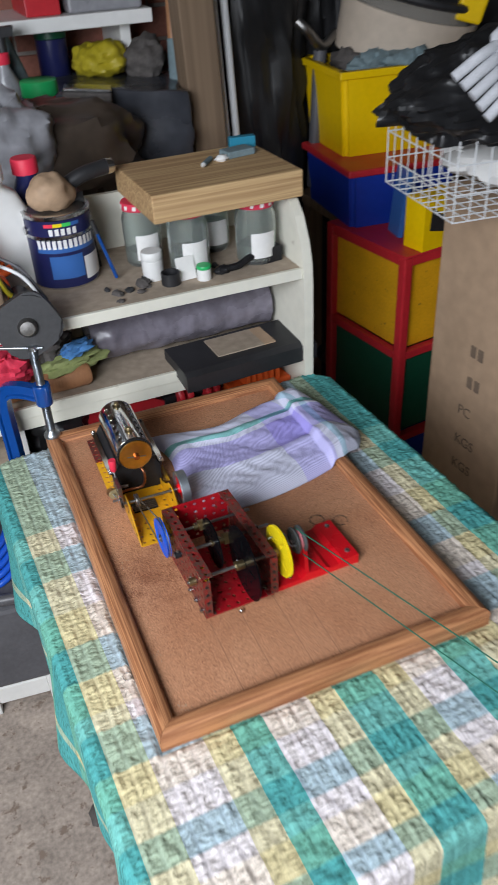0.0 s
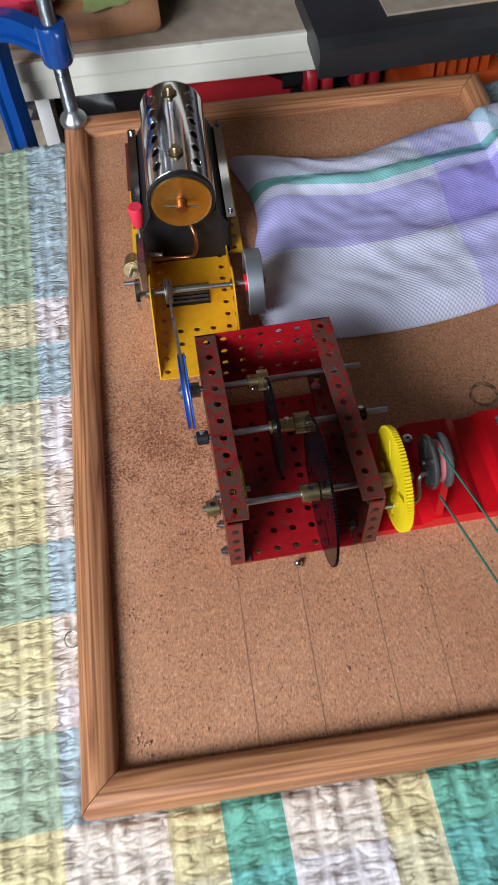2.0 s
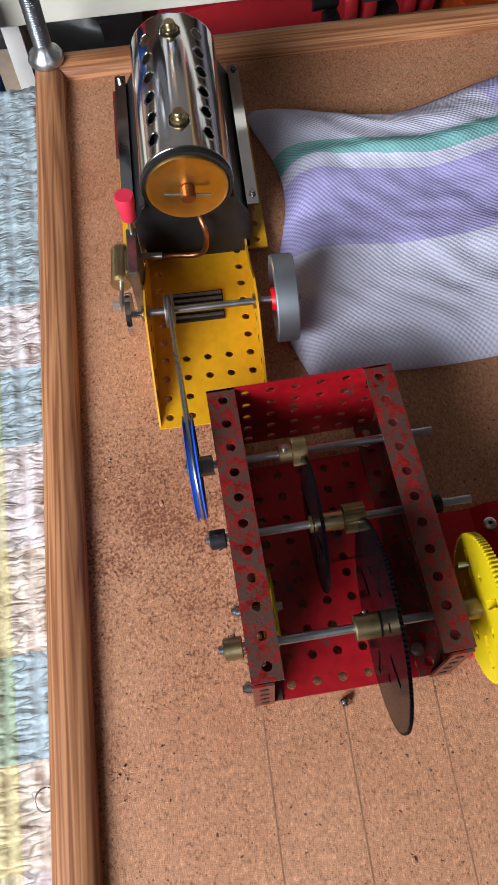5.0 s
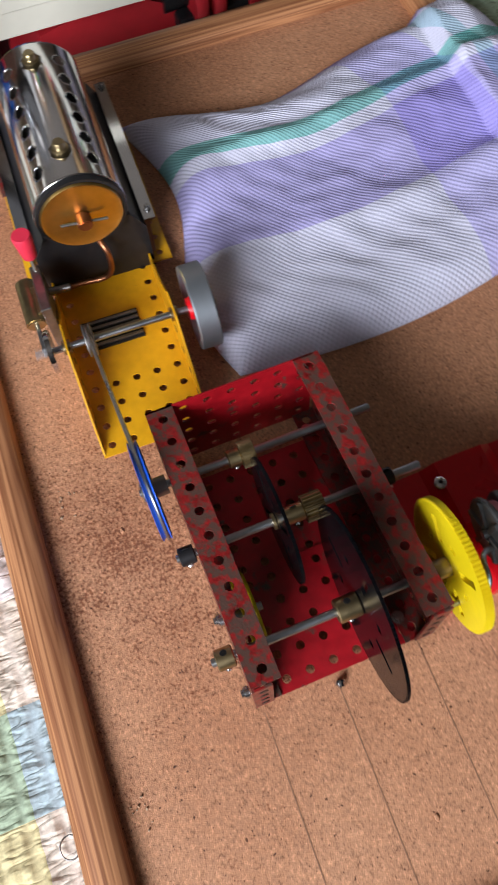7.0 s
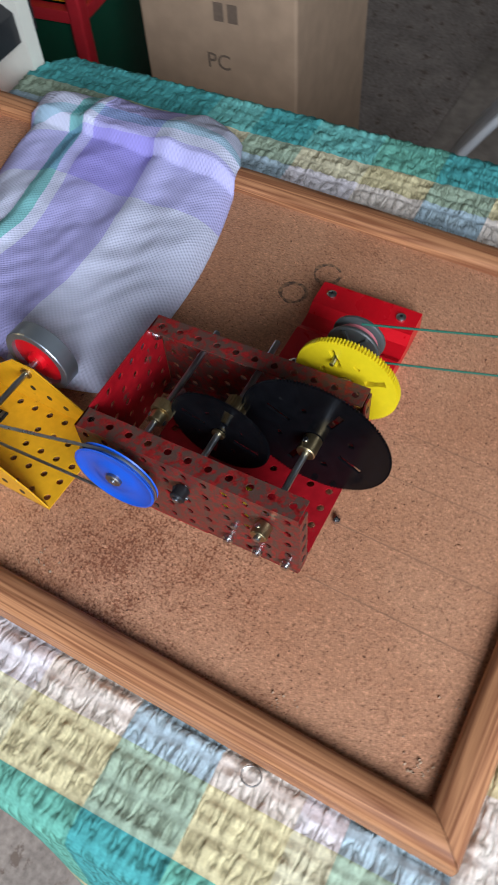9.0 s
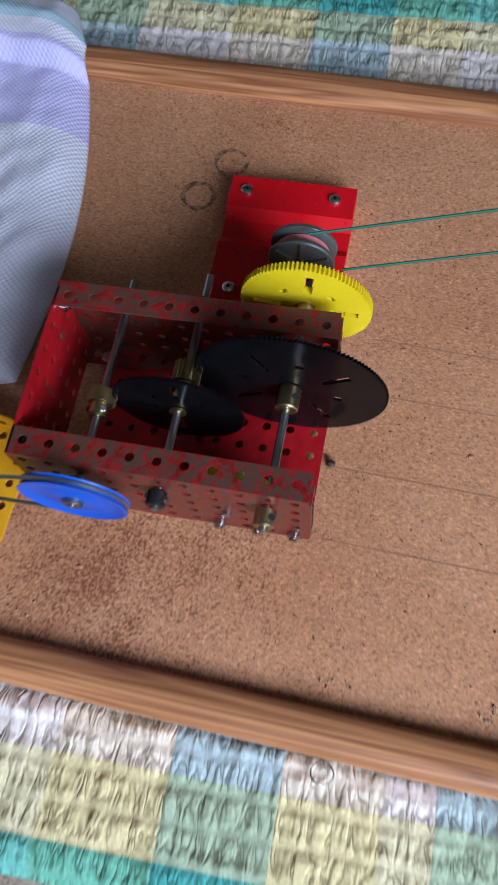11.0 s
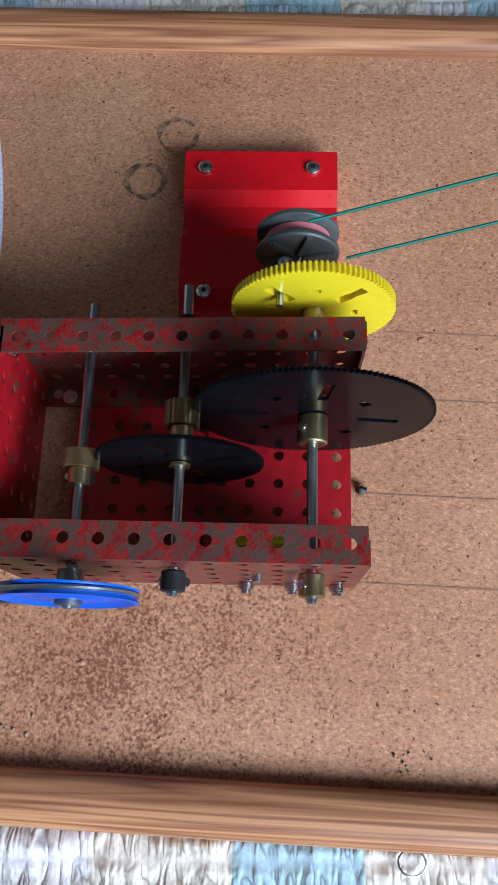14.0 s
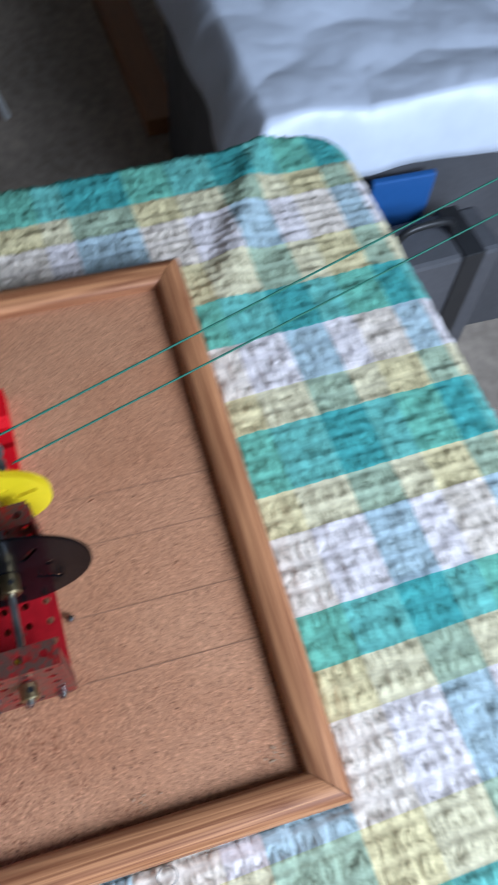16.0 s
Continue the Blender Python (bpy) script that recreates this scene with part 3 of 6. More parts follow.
def bar_text(bm, x0, x1, z0, z1, y, n, seed):
    """A row of upright bars standing for writing that cannot be read."""
    rnd = random.Random(seed)
    w = (x1 - x0) / n
    for i in range(n):
        box(bm, x0 + i * w + w * 0.12, x0 + (i + 1) * w - w * rnd.uniform(0.12, 0.3), y - 0.0006, y, z0, z1)
    return bm


def bolt(parent, p, d, r=0.0034, h=0.003, name="bolt"):
    p, d = Vector(p), Vector(d).normalized()
    bm = bmesh.new()
    cyl(bm, p, p + d * h, r, seg=16, bevel=0.0006)
    cyl(bm, p + d * (h - 0.0004), p + d * (h + 0.0014), r * 0.62, seg=12)
    return part(name, bm, M_SILVER, parent, smooth=True)


# ---- room ----
def structure(name, bm, material, label):
    return tagged(part(name, bm, material), label, "structure", kind="structure")


ZT = 0.765
XW, XE, YS, YN, ZC = -0.88, 2.7, -2.6, 2.15, 2.55
structure("floor", box(bmesh.new(), XW, XE, YS, YN, -0.12, 0), M_CONCRETE, "worn dusty brown-grey concrete garage floor")
structure("ground", box(bmesh.new(), -60, XW - 0.12, -60, 60, -0.2, -0.02), M_CONCRETE, "grey concrete drive outside the garage door")
structure("ceiling", box(bmesh.new(), XW - 0.12, XE + 0.12, YS - 0.12, YN + 0.12, ZC, ZC + 0.1), M_CEIL, "boarded garage ceiling, out of view, coloured dark to cut bounced light")
structure("wall_east", box(bmesh.new(), XE, XE + 0.12, YS, YN, 0, ZC), M_WALL, "plain dark grey block garage wall, out of view")
structure("wall_south", box(bmesh.new(), XW - 0.12, XE + 0.12, YS - 0.12, YS, 0, ZC), M_WALL, "plain dark grey block garage wall, out of view")
bm = bmesh.new()
box(bm, XW - 0.12, XW, 0.55, YN, 0, ZC)
box(bm, XW - 0.12, XW, YS, -2.05, 0, ZC)
box(bm, XW - 0.12, XW, -2.05, 0.55, 2.48, ZC)
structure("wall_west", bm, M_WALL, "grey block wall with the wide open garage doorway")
wall_north = structure("wall_north", box(bmesh.new(), XW - 0.12, XE + 0.12, YN, YN + 0.12, 0, ZC), M_MORTAR, "red brick garage wall with grey mortar joints")


# ---- table, cloth and board ----
TX0, TX1, TY0, TY1 = 0.056, 0.669, 0.290, 1.110
TURN = radians(2.5)  # the table stands turned a little to the board


def table():
    t = thing("folding_table", "small wooden table hidden under a plaid cloth", "table", pose(0.36, 0.47, 0, 0, 0, 2.5) @ pose(-0.36, -0.47, 0))
    part("tabletop", box(bmesh.new(), TX0 + 0.012, TX1 - 0.012, TY0 + 0.012, TY1 - 0.012, ZT - 0.03, ZT - 0.006), M_POST, t)
    for x in (TX0 + 0.06, TX1 - 0.06):
        for y in (TY0 + 0.06, TY1 - 0.06):
            part("leg", box(bmesh.new(), x - 0.02, x + 0.02, y - 0.02, y + 0.02, 0, ZT - 0.03, 0.003), M_POST, t)


def tablecloth():
    over = 0.17
    nx, ny = 330, 420
    ax = np.linspace(TX0 - over, TX1 + over * 0.5, nx)
    ay = np.linspace(TY0 - over * 0.7, TY1 + over * 0.5, ny)
    A, B = np.meshgrid(ax, ay, indexing="ij")
    R = 0.045
    px, py = np.clip(A, TX0 + R, TX1 - R), np.clip(B, TY0 + R, TY1 - R)
    dx, dy = A - px, B - py
    d = np.hypot(dx, dy)
    s = np.maximum(d, 1e-9)
    ux, uy = dx / s, dy / s
    rc = 0.012
    flat = np.minimum(d, R - rc)
    arc = np.clip(d - (R - rc), 0, rc * math.pi / 2)
    down = np.maximum(d - (R - rc) - rc * math.pi / 2, 0)
    out = flat + rc * np.sin(arc / rc)
    z = ZT - rc * (1 - np.cos(arc / rc)) - down * 0.97
    # gathers in the hanging edge
    along = np.where(np.abs(ux) > np.abs(uy), B, A)
    out = out + down * (0.03 + 0.06 * np.sin(along * 21) + 0.04 * np.sin(along * 47 + 1))
    X, Y = px + ux * out, py + uy * out
    # puckers of the seersucker, and a long soft crease by the corner
    puck = np.array([[noise.noise(Vector((a * 95, b * 60, 0))) for b in ay] for a in ax])
    puck2 = np.array([[noise.noise(Vector((a * 210, b * 130, 7))) for b in ay] for a in ax])
    top = np.clip(1 - down * 20, 0, 1)
    waffle = np.abs(np.sin(math.pi * (A + 0.0022 * puck) / 0.0085)) * np.abs(np.sin(math.pi * (B + 0.003 * puck2) / 0.0105))
    z = z + top * (0.0012 * puck + 0.0008 * puck2 + 0.0026 * waffle * (0.6 + 0.8 * puck))
    crease = np.exp(-(((A - 0.60) * 0.5 + (B - 0.40)) / 0.016) ** 2) * np.clip((A - 0.47) / 0.06, 0, 1) * top
    z = z + 0.008 * crease
    X, Y = 0.36 + (X - 0.36) * math.cos(TURN) - (Y - 0.47) * math.sin(TURN), 0.47 + (X - 0.36) * math.sin(TURN) + (Y - 0.47) * math.cos(TURN)
    on_board = (X > 0.126) & (X < 0.535) & (Y > 0.486) & (Y < 1.100)
    z = np.where(on_board, ZT - 0.003, z)
    me = bpy.data.meshes.new("tablecloth")
    idx = np.arange(nx * ny).reshape(nx, ny)
    faces = np.stack([idx[:-1, :-1], idx[1:, :-1], idx[1:, 1:], idx[:-1, 1:]], -1).reshape(-1, 4)
    me.from_pydata(np.stack([X, Y, z], -1).reshape(-1, 3).tolist(), [], faces.tolist())
    uvl = me.uv_layers.new(name="weave")
    uvs = np.stack([A + 0.1, B], -1).reshape(-1, 2)
    uvl.data.foreach_set("uv", uvs[faces.reshape(-1)].astype(np.float32).ravel())
    me.polygons.foreach_set("use_smooth", np.ones(len(me.polygons), dtype=bool))
    me.materials.append(M_PLAID)
    ob = new("tablecloth", me)
    sol = ob.modifiers.new("thickness", "SOLIDIFY")
    sol.thickness, sol.offset = 0.0008, -1
    tagged(ob, "puckered teal, yellow and white plaid tablecloth on the table", "tablecloth")


BX0, BX1, BY0, BY1, ZB = 0.150, 0.510, 0.510, 1.076, 0.780


def framed_board():
    b = thing("framed_board", "brown pressed-fibre pinboard in a varnished pine frame, lying flat", "board")
    part("panel", prism(bmesh.new(), [(BX0 - 0.006, BY0 - 0.006), (BX1 + 0.006, BY0 - 0.006), (BX1 + 0.006, BY1 + 0.006), (BX0 - 0.006, BY1 + 0.006)], ZB - 0.012, ZB, "Z"), M_BOARD, b, "stained brown pressed fibre panel")
    w, top, low = 0.0215, 0.0115, -0.013
    # moulding profile, from the inner lip outward
    prof = [(0, low), (0, 0.0058), (0.0018, 0.0085), (0.0055, 0.0103), (0.0120, top), (0.0172, 0.0111), (0.0203, 0.0085), (w, 0.005), (w, low)]

    def rail(name, p, q, out, material):
        p, q, out = Vector(p), Vector(q), Vector(out)
        along = (q - p).normalized()
        bm = bmesh.new()
        ax = Vector((round(along.x), round(along.y), 0))
        r0 = [bm.verts.new(p + out * a - ax * a + Vector((0, 0, ZB + h))) for a, h in prof]
        r1 = [bm.verts.new(q + out * a + ax * a + Vector((0, 0, ZB + h))) for a, h in prof]
        for i in range(len(prof)):
            j = (i + 1) % len(prof)
            bm.faces.new((r0[i], r0[j], r1[j], r1[i]))
        bm.faces.new(r0)
        bm.faces.new(r1)
        part(name, bm, material, b, "rounded varnished pine rail", True)

    e = 0.0003
    rail("frame_rail", (BX0, BY0 + e, 0), (BX0, BY1 - e, 0), (-1, 0, 0), M_PINE_Y)
    rail("frame_rail", (BX1, BY0 + e, 0), (BX1, BY1 - e, 0), (1, 0, 0), M_PINE_Y)
    rail("frame_rail", (BX0 + e, BY0, 0), (BX1 - e, BY0, 0), (0, -1, 0), M_PINE_X)
    rail("frame_rail", (BX0 + e, BY1, 0), (BX1 - e, BY1, 0), (0, 1, 0), M_PINE_X)
    for x0, x1, y1 in ((0.3485, 0.3505, 0.612), (0.3155, 0.3165, 0.63), (0.2700, 0.2710, 0.620), (0.2305, 0.2315, 0.622)):
        bm = bmesh.new()
        bmesh.ops.create_grid(bm, x_segments=1, y_segments=1, size=0.5, matrix=Matrix.LocRotScale(((x0 + x1) / 2, (BY0 + y1) / 2, ZB + 0.0002), Euler((0, 0, (x0 - x1) * 4)), (0.0006, y1 - BY0 - 0.004, 1)))
        part("pencil_line", bm, M_LINE, b, "faint ruled pencil line")
    for x, y, r in ((0.4572, 0.7165, 0.0098), (0.4290, 0.7310, 0.0096)):
        bm = bmesh.new()
        n = 40
        ring = []
        for i in range(n):
            a = 2 * math.pi * i / n
            k = 0.0007 + 0.0016 * max(0, noise.noise(Vector((math.cos(a) * 2, math.sin(a) * 2, x * 50))) + 0.3)
            ring.append([bm.verts.new((x + (r + s * k) * math.cos(a), y + (r + s * k) * math.sin(a), ZB + 0.0003)) for s in (-1, 1)])
        for i in range(n):
            j = (i + 1) % n
            if noise.noise(Vector((math.cos(i * 0.157) * 1.1, math.sin(i * 0.157) * 1.1, y * 40))) > -0.30:
                bm.faces.new((ring[i][0], ring[j][0], ring[j][1], ring[i][1]))
        part("ring_stain", bm, M_SCORCH, b, "dark scorched ring mark")
    # stray nail holes and chips
    rnd = random.Random(5)
    for x, y in ((0.1915, 0.736), (0.154, 0.806), (0.346, 0.592), (0.290, 0.548)):
        bm = lump(bmesh.new(), (0.0012, 0.0017, 0.0005), rnd.random() * 9, 5, 0.5, 12, False)
        part("wood_chip", bm, M_BOARD, b, "small raised flake of board", True, pose(x, y, ZB + 0.0004))


def towel():
    """A folded tea towel, laid over the back of the board."""
    nx, ny = 170, 110
    c00, c10, c01, c11 = (Vector(p) for p in ((0.285, 0.802), (0.576, 0.834), (0.279, 1.008), (0.538, 1.042)))
    V, U = [], []
    for i in range(nx):
        for j in range(ny):
            s, t = i / (nx - 1), j / (ny - 1)
            p = c00 * (1 - s) * (1 - t) + c10 * s * (1 - t) + c01 * (1 - s) * t + c11 * s * t
            p = p + Vector((0.020 * math.sin(t * math.pi) * s * s + 0.004 * math.sin(3.1 * t * math.pi) * s - 0.010 * math.sin(t * 7) * (1 - s), -0.012 * math.sin(s * math.pi) * (t - 0.1) + 0.014 * math.sin(s * 9 + 1) * t * (1 - s)))
            p.y -= 0.016 * math.sin(min(1, s * 1.25) * math.pi) * (1 - t) ** 2
            k = max(0.0, s - 0.82) / 0.18 * max(0.0, 0.28 - t) / 0.28
            p += Vector((-0.016 * k, 0.014 * k))
            edge = min(s, 1 - s, t * 0.8, (1 - t) * 0.8)
            swell = 0.017 * (1 - math.exp(-edge * 26))
            folds = (0.0012 + 0.0035 * min(1, t * 2)) * noise.noise(Vector((s * 3.2, t * 6.0, 1.7))) + 0.0021 * noise.noise(Vector((s * 9 + t * 3, t * 9, 4.2))) + 0.0012 * noise.noise(Vector((s * 20 + t * 5, t * 16, 2.2))) - 0.0025 * abs(noise.noise(Vector((s * 5 - t * 2, t * 5 + s, 8.1)))) * (0.2 + s) * min(1, t * 1.6)
            ridge = 0.004 * math.exp(-((t - 0.70 - 0.05 * math.sin(s * 4)) / 0.035) ** 2) + 0.003 * math.exp(-((t - 0.40 + 0.12 * s) / 0.05) ** 2)
            z = swell + (folds + ridge) * min(1, edge * 16)
            base = ZB + 0.001
            over = max(0.0, min(1.0, (p.x - 0.500) / 0.008))
            base += over * 0.0115
            if p.x > 0.532:
                base -= 0.010 * min(1, (p.x - 0.532) / 0.03)
            V.append((p.x, p.y, base + max(0.0012, z)))
            U.append((s, t))
    idx = np.arange(nx * ny).reshape(nx, ny)
    faces = np.stack([idx[:-1, :-1], idx[1:, :-1], idx[1:, 1:], idx[:-1, 1:]], -1).reshape(-1, 4)
    me = bpy.data.meshes.new("tea_towel")
    me.from_pydata(V, [], faces.tolist())
    uvl = me.uv_layers.new(name="weave")
    uvl.data.foreach_set("uv", np.array(U)[faces.reshape(-1)].astype(np.float32).ravel())
    me.polygons.foreach_set("use_smooth", np.ones(len(me.polygons), dtype=bool))
    me.materials.append(M_TOWEL)
    ob = new("tea_towel", me)
    sol = ob.modifiers.new("thickness", "SOLIDIFY")
    sol.thickness, sol.offset = 0.002, -1
    tagged(ob, "rumpled lilac and white waffle tea towel with green stripes", "towel")


# ---- gear train ----
P = 0.0127
GX, GY, GZ, GROT = 0.2282, 0.6235, ZB + 0.005, 1.5
GW, GL, GH = 7 * P, 11 * P, 5 * P
GM = pose(GX, GY, GZ, 0, 0, GROT)
SH = 3.5 * P + 0.0025
V1, V2, V3 = 1.5 * P, 5.5 * P, 8.5 * P
MOVING = {}


def axle(name, u0, u1, v, label):
    """A turning rod with all that is fixed on it; local X runs along the rod."""
    m = GM @ pose(0, v, SH)
    a = thing(name, label, "axle", m)
    part("rod", cyl(bmesh.new(), (u0, 0, 0), (u1, 0, 0), 0.00203, seg=16, bevel=0.0004), M_STEEL, a, smooth=True)
    MOVING[name] = (a, m)
    return a


def boss(a, u0, u1, r=0.0058, material=None, name="boss"):
    bm = lathe(bmesh.new(), [(r - 0.0006, u0), (r, u0 + 0.0006), (r, u1 - 0.0006), (r - 0.0006, u1)], axis="X", seg=24)
    b = part(name, bm, material or M_BRASS, a, smooth=True)
    um = (u0 + u1) / 2
    bm = bmesh.new()
    cyl(bm, (um, 0, r - 0.001), (um, 0, r + 0.0009), 0.0018, seg=12, bevel=0.0003)
    part("set_screw", bm, M_SILVER, b, smooth=True)
    cyl(bm2 := bmesh.new(), (um, r * 0.6, -r * 0.86), (um, r * 0.62, -r * 0.9), 0.0017, seg=10)
    part("screw_hole", bm2, M_BLACKMETAL, b)


def gearbox():
    g = thing("gearbox_frame", "worn red perforated metal construction frame bolted to the board", "frame", GM)
    t = 0.0011
    base = part("base_plate", perforated(bmesh.new(), 7, 5, t, Matrix.Translation((0, 0, 0))), M_RED, g, "scratched red perforated base plate")
    part("base_plate", perforated(bmesh.new(), 7, 5, t, Matrix.Translation((0, 4.7 * P, -0.0012))), M_RED, g, "scratched red perforated base plate")
    for side in (0, 1):
        u = 0 if side == 0 else GW
        s = 1 if side == 0 else -1
        # upright web: local x along v, local y up
        web = Matrix(((0, 0, s, u), (1, 0, 0, 0), (0, 1, 0, 0), (0, 0, 0, 1)))
        sp = part("side_plate", perforated(bmesh.new(), 11, 5, t, web), M_RED_WORN, g, "red side plate rubbed down to brown metal")
        if side:
            sp.matrix_basis = Matrix.Translation((GW + 0.003, GL, 0)) @ Matrix.Rotation(radians(1.2), 4, "Z") @ Matrix.Translation((-GW, -GL, 0))
        for z, nm in ((GH - t, "top_flange"), (t * 1.05, "bottom_flange")):
            fl = Matrix(((s, 0, 0, u + s * t), (0, 1, 0, 0), (0, 0, 1, z), (0, 0, 0, 1)))
            part(nm, perforated(bmesh.new(), 1, 11, t, fl), M_RED_WORN, sp, "flange with paint worn off round its holes")
        bm = bmesh.new()
        box(bm, u, u + s * 0.0095, -t, 0, 0.003, GH - 0.004)
        tab = part("end_tab", bm, M_RED_WORN, sp)
        for k in range(4):
            part("tab_hole", cyl(bmesh.new(), (u + s * 0.005, -t - 0.0003, 0.012 + k * 0.0127), (u + s * 0.005, -t + 0.0002, 0.012 + k * 0.0127), 0.0021, seg=12), M_BLACKMETAL, sp)
    back = Matrix(((1, 0, 0, 0), (0, 0, 1, GL - t), (0, 1, 0, 0), (0, 0, 0, 1)))
    part("end_plate", perforated(bmesh.new(), 7, 5, t, back), M_RED, g, "red perforated end plate")
    for v, h in ((3.5, 0.4), (2.0, 0.4), (0.55, 0.35)):
        bolt(g, (-0.0002, v * P, h * P + 0.004), (-1, 0, 0))
    bolt(g, (3.4 * P, -0.004, -0.003), (0, -1, 0.1), 0.003, 0.002, "wood_screw")
    bolt(g, (0.5 * P + 0.004, GL - 0.0016, 4.4 * P), (0, -1, 0))
    bolt(g, (6.5 * P, GL - 0.0016, 4.4 * P), (0, -1, 0))
    for v in (1.0, 10.0):
        bolt(g, (6.5 * P, v * P, 0.0012), (0, 0, 1))
    # rod collars outside the frame, and a small yellow pulley inside
    bm = bmesh.new()
    lathe(bm, [(0.004, 0.0095), (0.0180, 0.0095), (0.0188, 0.0105), (0.0172, 0.0130), (0.0188, 0.0155), (0.0180, 0.0165), (0.004, 0.0165)], (0, 3.1 * P, 2.1 * P), "X", 40)
    part("yellow_pulley", bm, M_YELLOWPLASTIC, g, "small yellow plastic pulley inside the frame", True)
    part("pulley_bolt", cyl(bmesh.new(), (-0.002, 3.1 * P, 2.1 * P), (0.020, 3.1 * P, 2.1 * P), 0.002, seg=12), M_STEEL, g, smooth=True)


def big_gear_axle():
    a = axle("output_axle", -0.012, 0.119, V1, "steel rod carrying a big black gear and a yellow gear")
    bm = gear(133, 0.0470, 0.0013, 0.0016, 0.002, 4, (0.38, 0.72), 0.0019)
    w = part("black_gear_wheel", bm, M_GEARBLACK, a, "large black finely toothed gear wheel", m=pose(0.0600, 0, 0, 52))
    boss(a, 0.0485, 0.0600)
    boss(a, -0.0098, -0.0012, 0.0050, M_BRASS, "collar")
    bm = gear(95, 0.0332, 0.0016, 0.0042, 0.002, 4, (0.38, 0.80), 0.0021)
    y = part("yellow_gear_wheel", bm, M_YELLOWPLASTIC, a, "yellow moulded plastic gear wheel with slots", m=pose(0.1050, 0, 0))
    bm = lathe(bmesh.new(), [(0.0042, 0.0955), (0.0048, 0.0962), (0.0048, 0.1050), (0.0075, 0.1051)], axis="X", seg=24)
    part("hub", bm, M_BRASS, a, smooth=True)
    # crank wire that catches the gear and turns the spool
    bm = tube(bmesh.new(), bent([(0.1000, 0, 0.0195), (0.112, 0, 0.0195), (0.119, 0, 0.019), (0.1225, 0, 0.015), (0.1225, 0, 0.004), (0.125, 0, 0.0005), (0.133, 0, 0)], 6), 0.0014, 8)
    part("drive_pin", bm, M_STEEL, a, "bent steel wire through a gear slot", True)


def cord_spool():
    m = GM @ pose(0, V1 + 0.0065, SH + 0.002)
    a = thing("cord_spool", "grey plastic spool with pink drum winding green cord", "spool", m)
    MOVING["cord_spool"] = (a, m)
    part("axle", cyl(bmesh.new(), (0.126, 0, 0), (0.146, 0, 0), 0.002, seg=12), M_STEEL, a, smooth=True)
    sp = part("reel", lathe(bmesh.new(), [(0.0075, 0.1290), (0.0165, 0.1290), (0.0172, 0.1297), (0.0172, 0.1311), (0.0165, 0.1319), (0.0125, 0.1325), (0.0125, 0.1375), (0.0165, 0.1381), (0.0172, 0.1388), (0.0172, 0.1403), (0.0165, 0.1410), (0.0075, 0.1410)], axis="X", seg=40), M_GREY, a, "grey plastic spool wound with cord", True)
    part("spool_core", lathe(bmesh.new(), [(0.0126, 0.1327), (0.0135, 0.1331), (0.0135, 0.1369), (0.0126, 0.1373)], axis="X", seg=40), M_PINK, sp, "pinkish drum of the spool", True)
    for k in range(6):
        c, s = math.cos(k * math.pi / 3), math.sin(k * math.pi / 3)
        part("spoke", box(bmesh.new(), 0.1275, 0.1291, -0.0012, 0.0012, 0.003, 0.0155, m=Matrix.Rotation(k * math.pi / 3, 4, "X")), M_GREY, sp)


def middle_axle():
    a = axle("middle_axle", -0.0105, 0.116, V2, "steel rod carrying a black gear and a brass pinion")
    part("black_gear_wheel", gear(95, 0.0323, 0.0013, 0.0016, 0.002, 4, (0.30, 0.80), 0.0019), M_GEARBLACK, a, "smaller black gear wheel with slots", m=pose(0.0400, 0, 0))
    part("washer", lathe(bmesh.new(), [(0.0022, 0.0383), (0.0042, 0.0383), (0.0042, 0.0397), (0.0022, 0.0397)], axis="X", seg=20), M_BRASS, a, smooth=True)
    pinion(a, 0.0545, 0.0645, 0.0445)
    boss(a, -0.0090, -0.0012, 0.0046, M_BLACKMETAL, "collar")
    boss(a, GW + 0.0062, GW + 0.0125, 0.0046, M_BLACKMETAL, "collar")


def pinion(a, u0, u1, u2):
    bm = bmesh.new()
    n = 19
    out = []
    for i in range(n * 4):
        ang = 2 * math.pi * i / (n * 4)
        r = 0.0070 if i % 4 in (1, 2) else 0.0058
        out.append((r * math.sin(ang), r * math.cos(ang)))
    prism(bm, out, u0, u1, "X")
    part("pinion", bm, M_BRASS, a, "small toothed brass pinion")
    lo, hi = sorted((u0 if abs(u0 - u2) < abs(u1 - u2) else u1, u2))
    boss(a, lo, hi, 0.0047)


def input_axle():
    a = axle("input_axle", -0.016, 0.107, V3, "fast steel rod carrying a blue pulley and a pinion")
    pinion(a, 0.0370, 0.0440, 0.0300)
    bm = lathe(bmesh.new(), [(0.0035, -0.0128), (0.012, -0.0128), (0.0135, -0.0118), (0.022, -0.0118), (0.0245, -0.0135), (0.0260, -0.0132), (0.0242, -0.0112), (0.0242, -0.0106), (0.0260, -0.0086), (0.0245, -0.0083), (0.022, -0.0100), (0.0135, -0.0100), (0.012, -0.0088), (0.0035, -0.0088)], axis="X", seg=56)
    b = part("pulley", bm, M_BLUEPLASTIC, a, "blue plastic grooved pulley", True)
    part("pulley_hub", lathe(bmesh.new(), [(0.002, -0.0150), (0.0044, -0.0150), (0.0050, -0.0144), (0.0050, -0.0018), (0.002, -0.0018)], axis="X", seg=24), M_DULLSTEEL, a, smooth=True)
    part("pulley_rim_ring", lathe(bmesh.new(), [(0.0246, -0.01125), (0.0256, -0.01115), (0.0256, -0.01065), (0.0246, -0.01055)], axis="X", seg=56), M_SILVER, a, "pale drive cord lying in the groove", True)


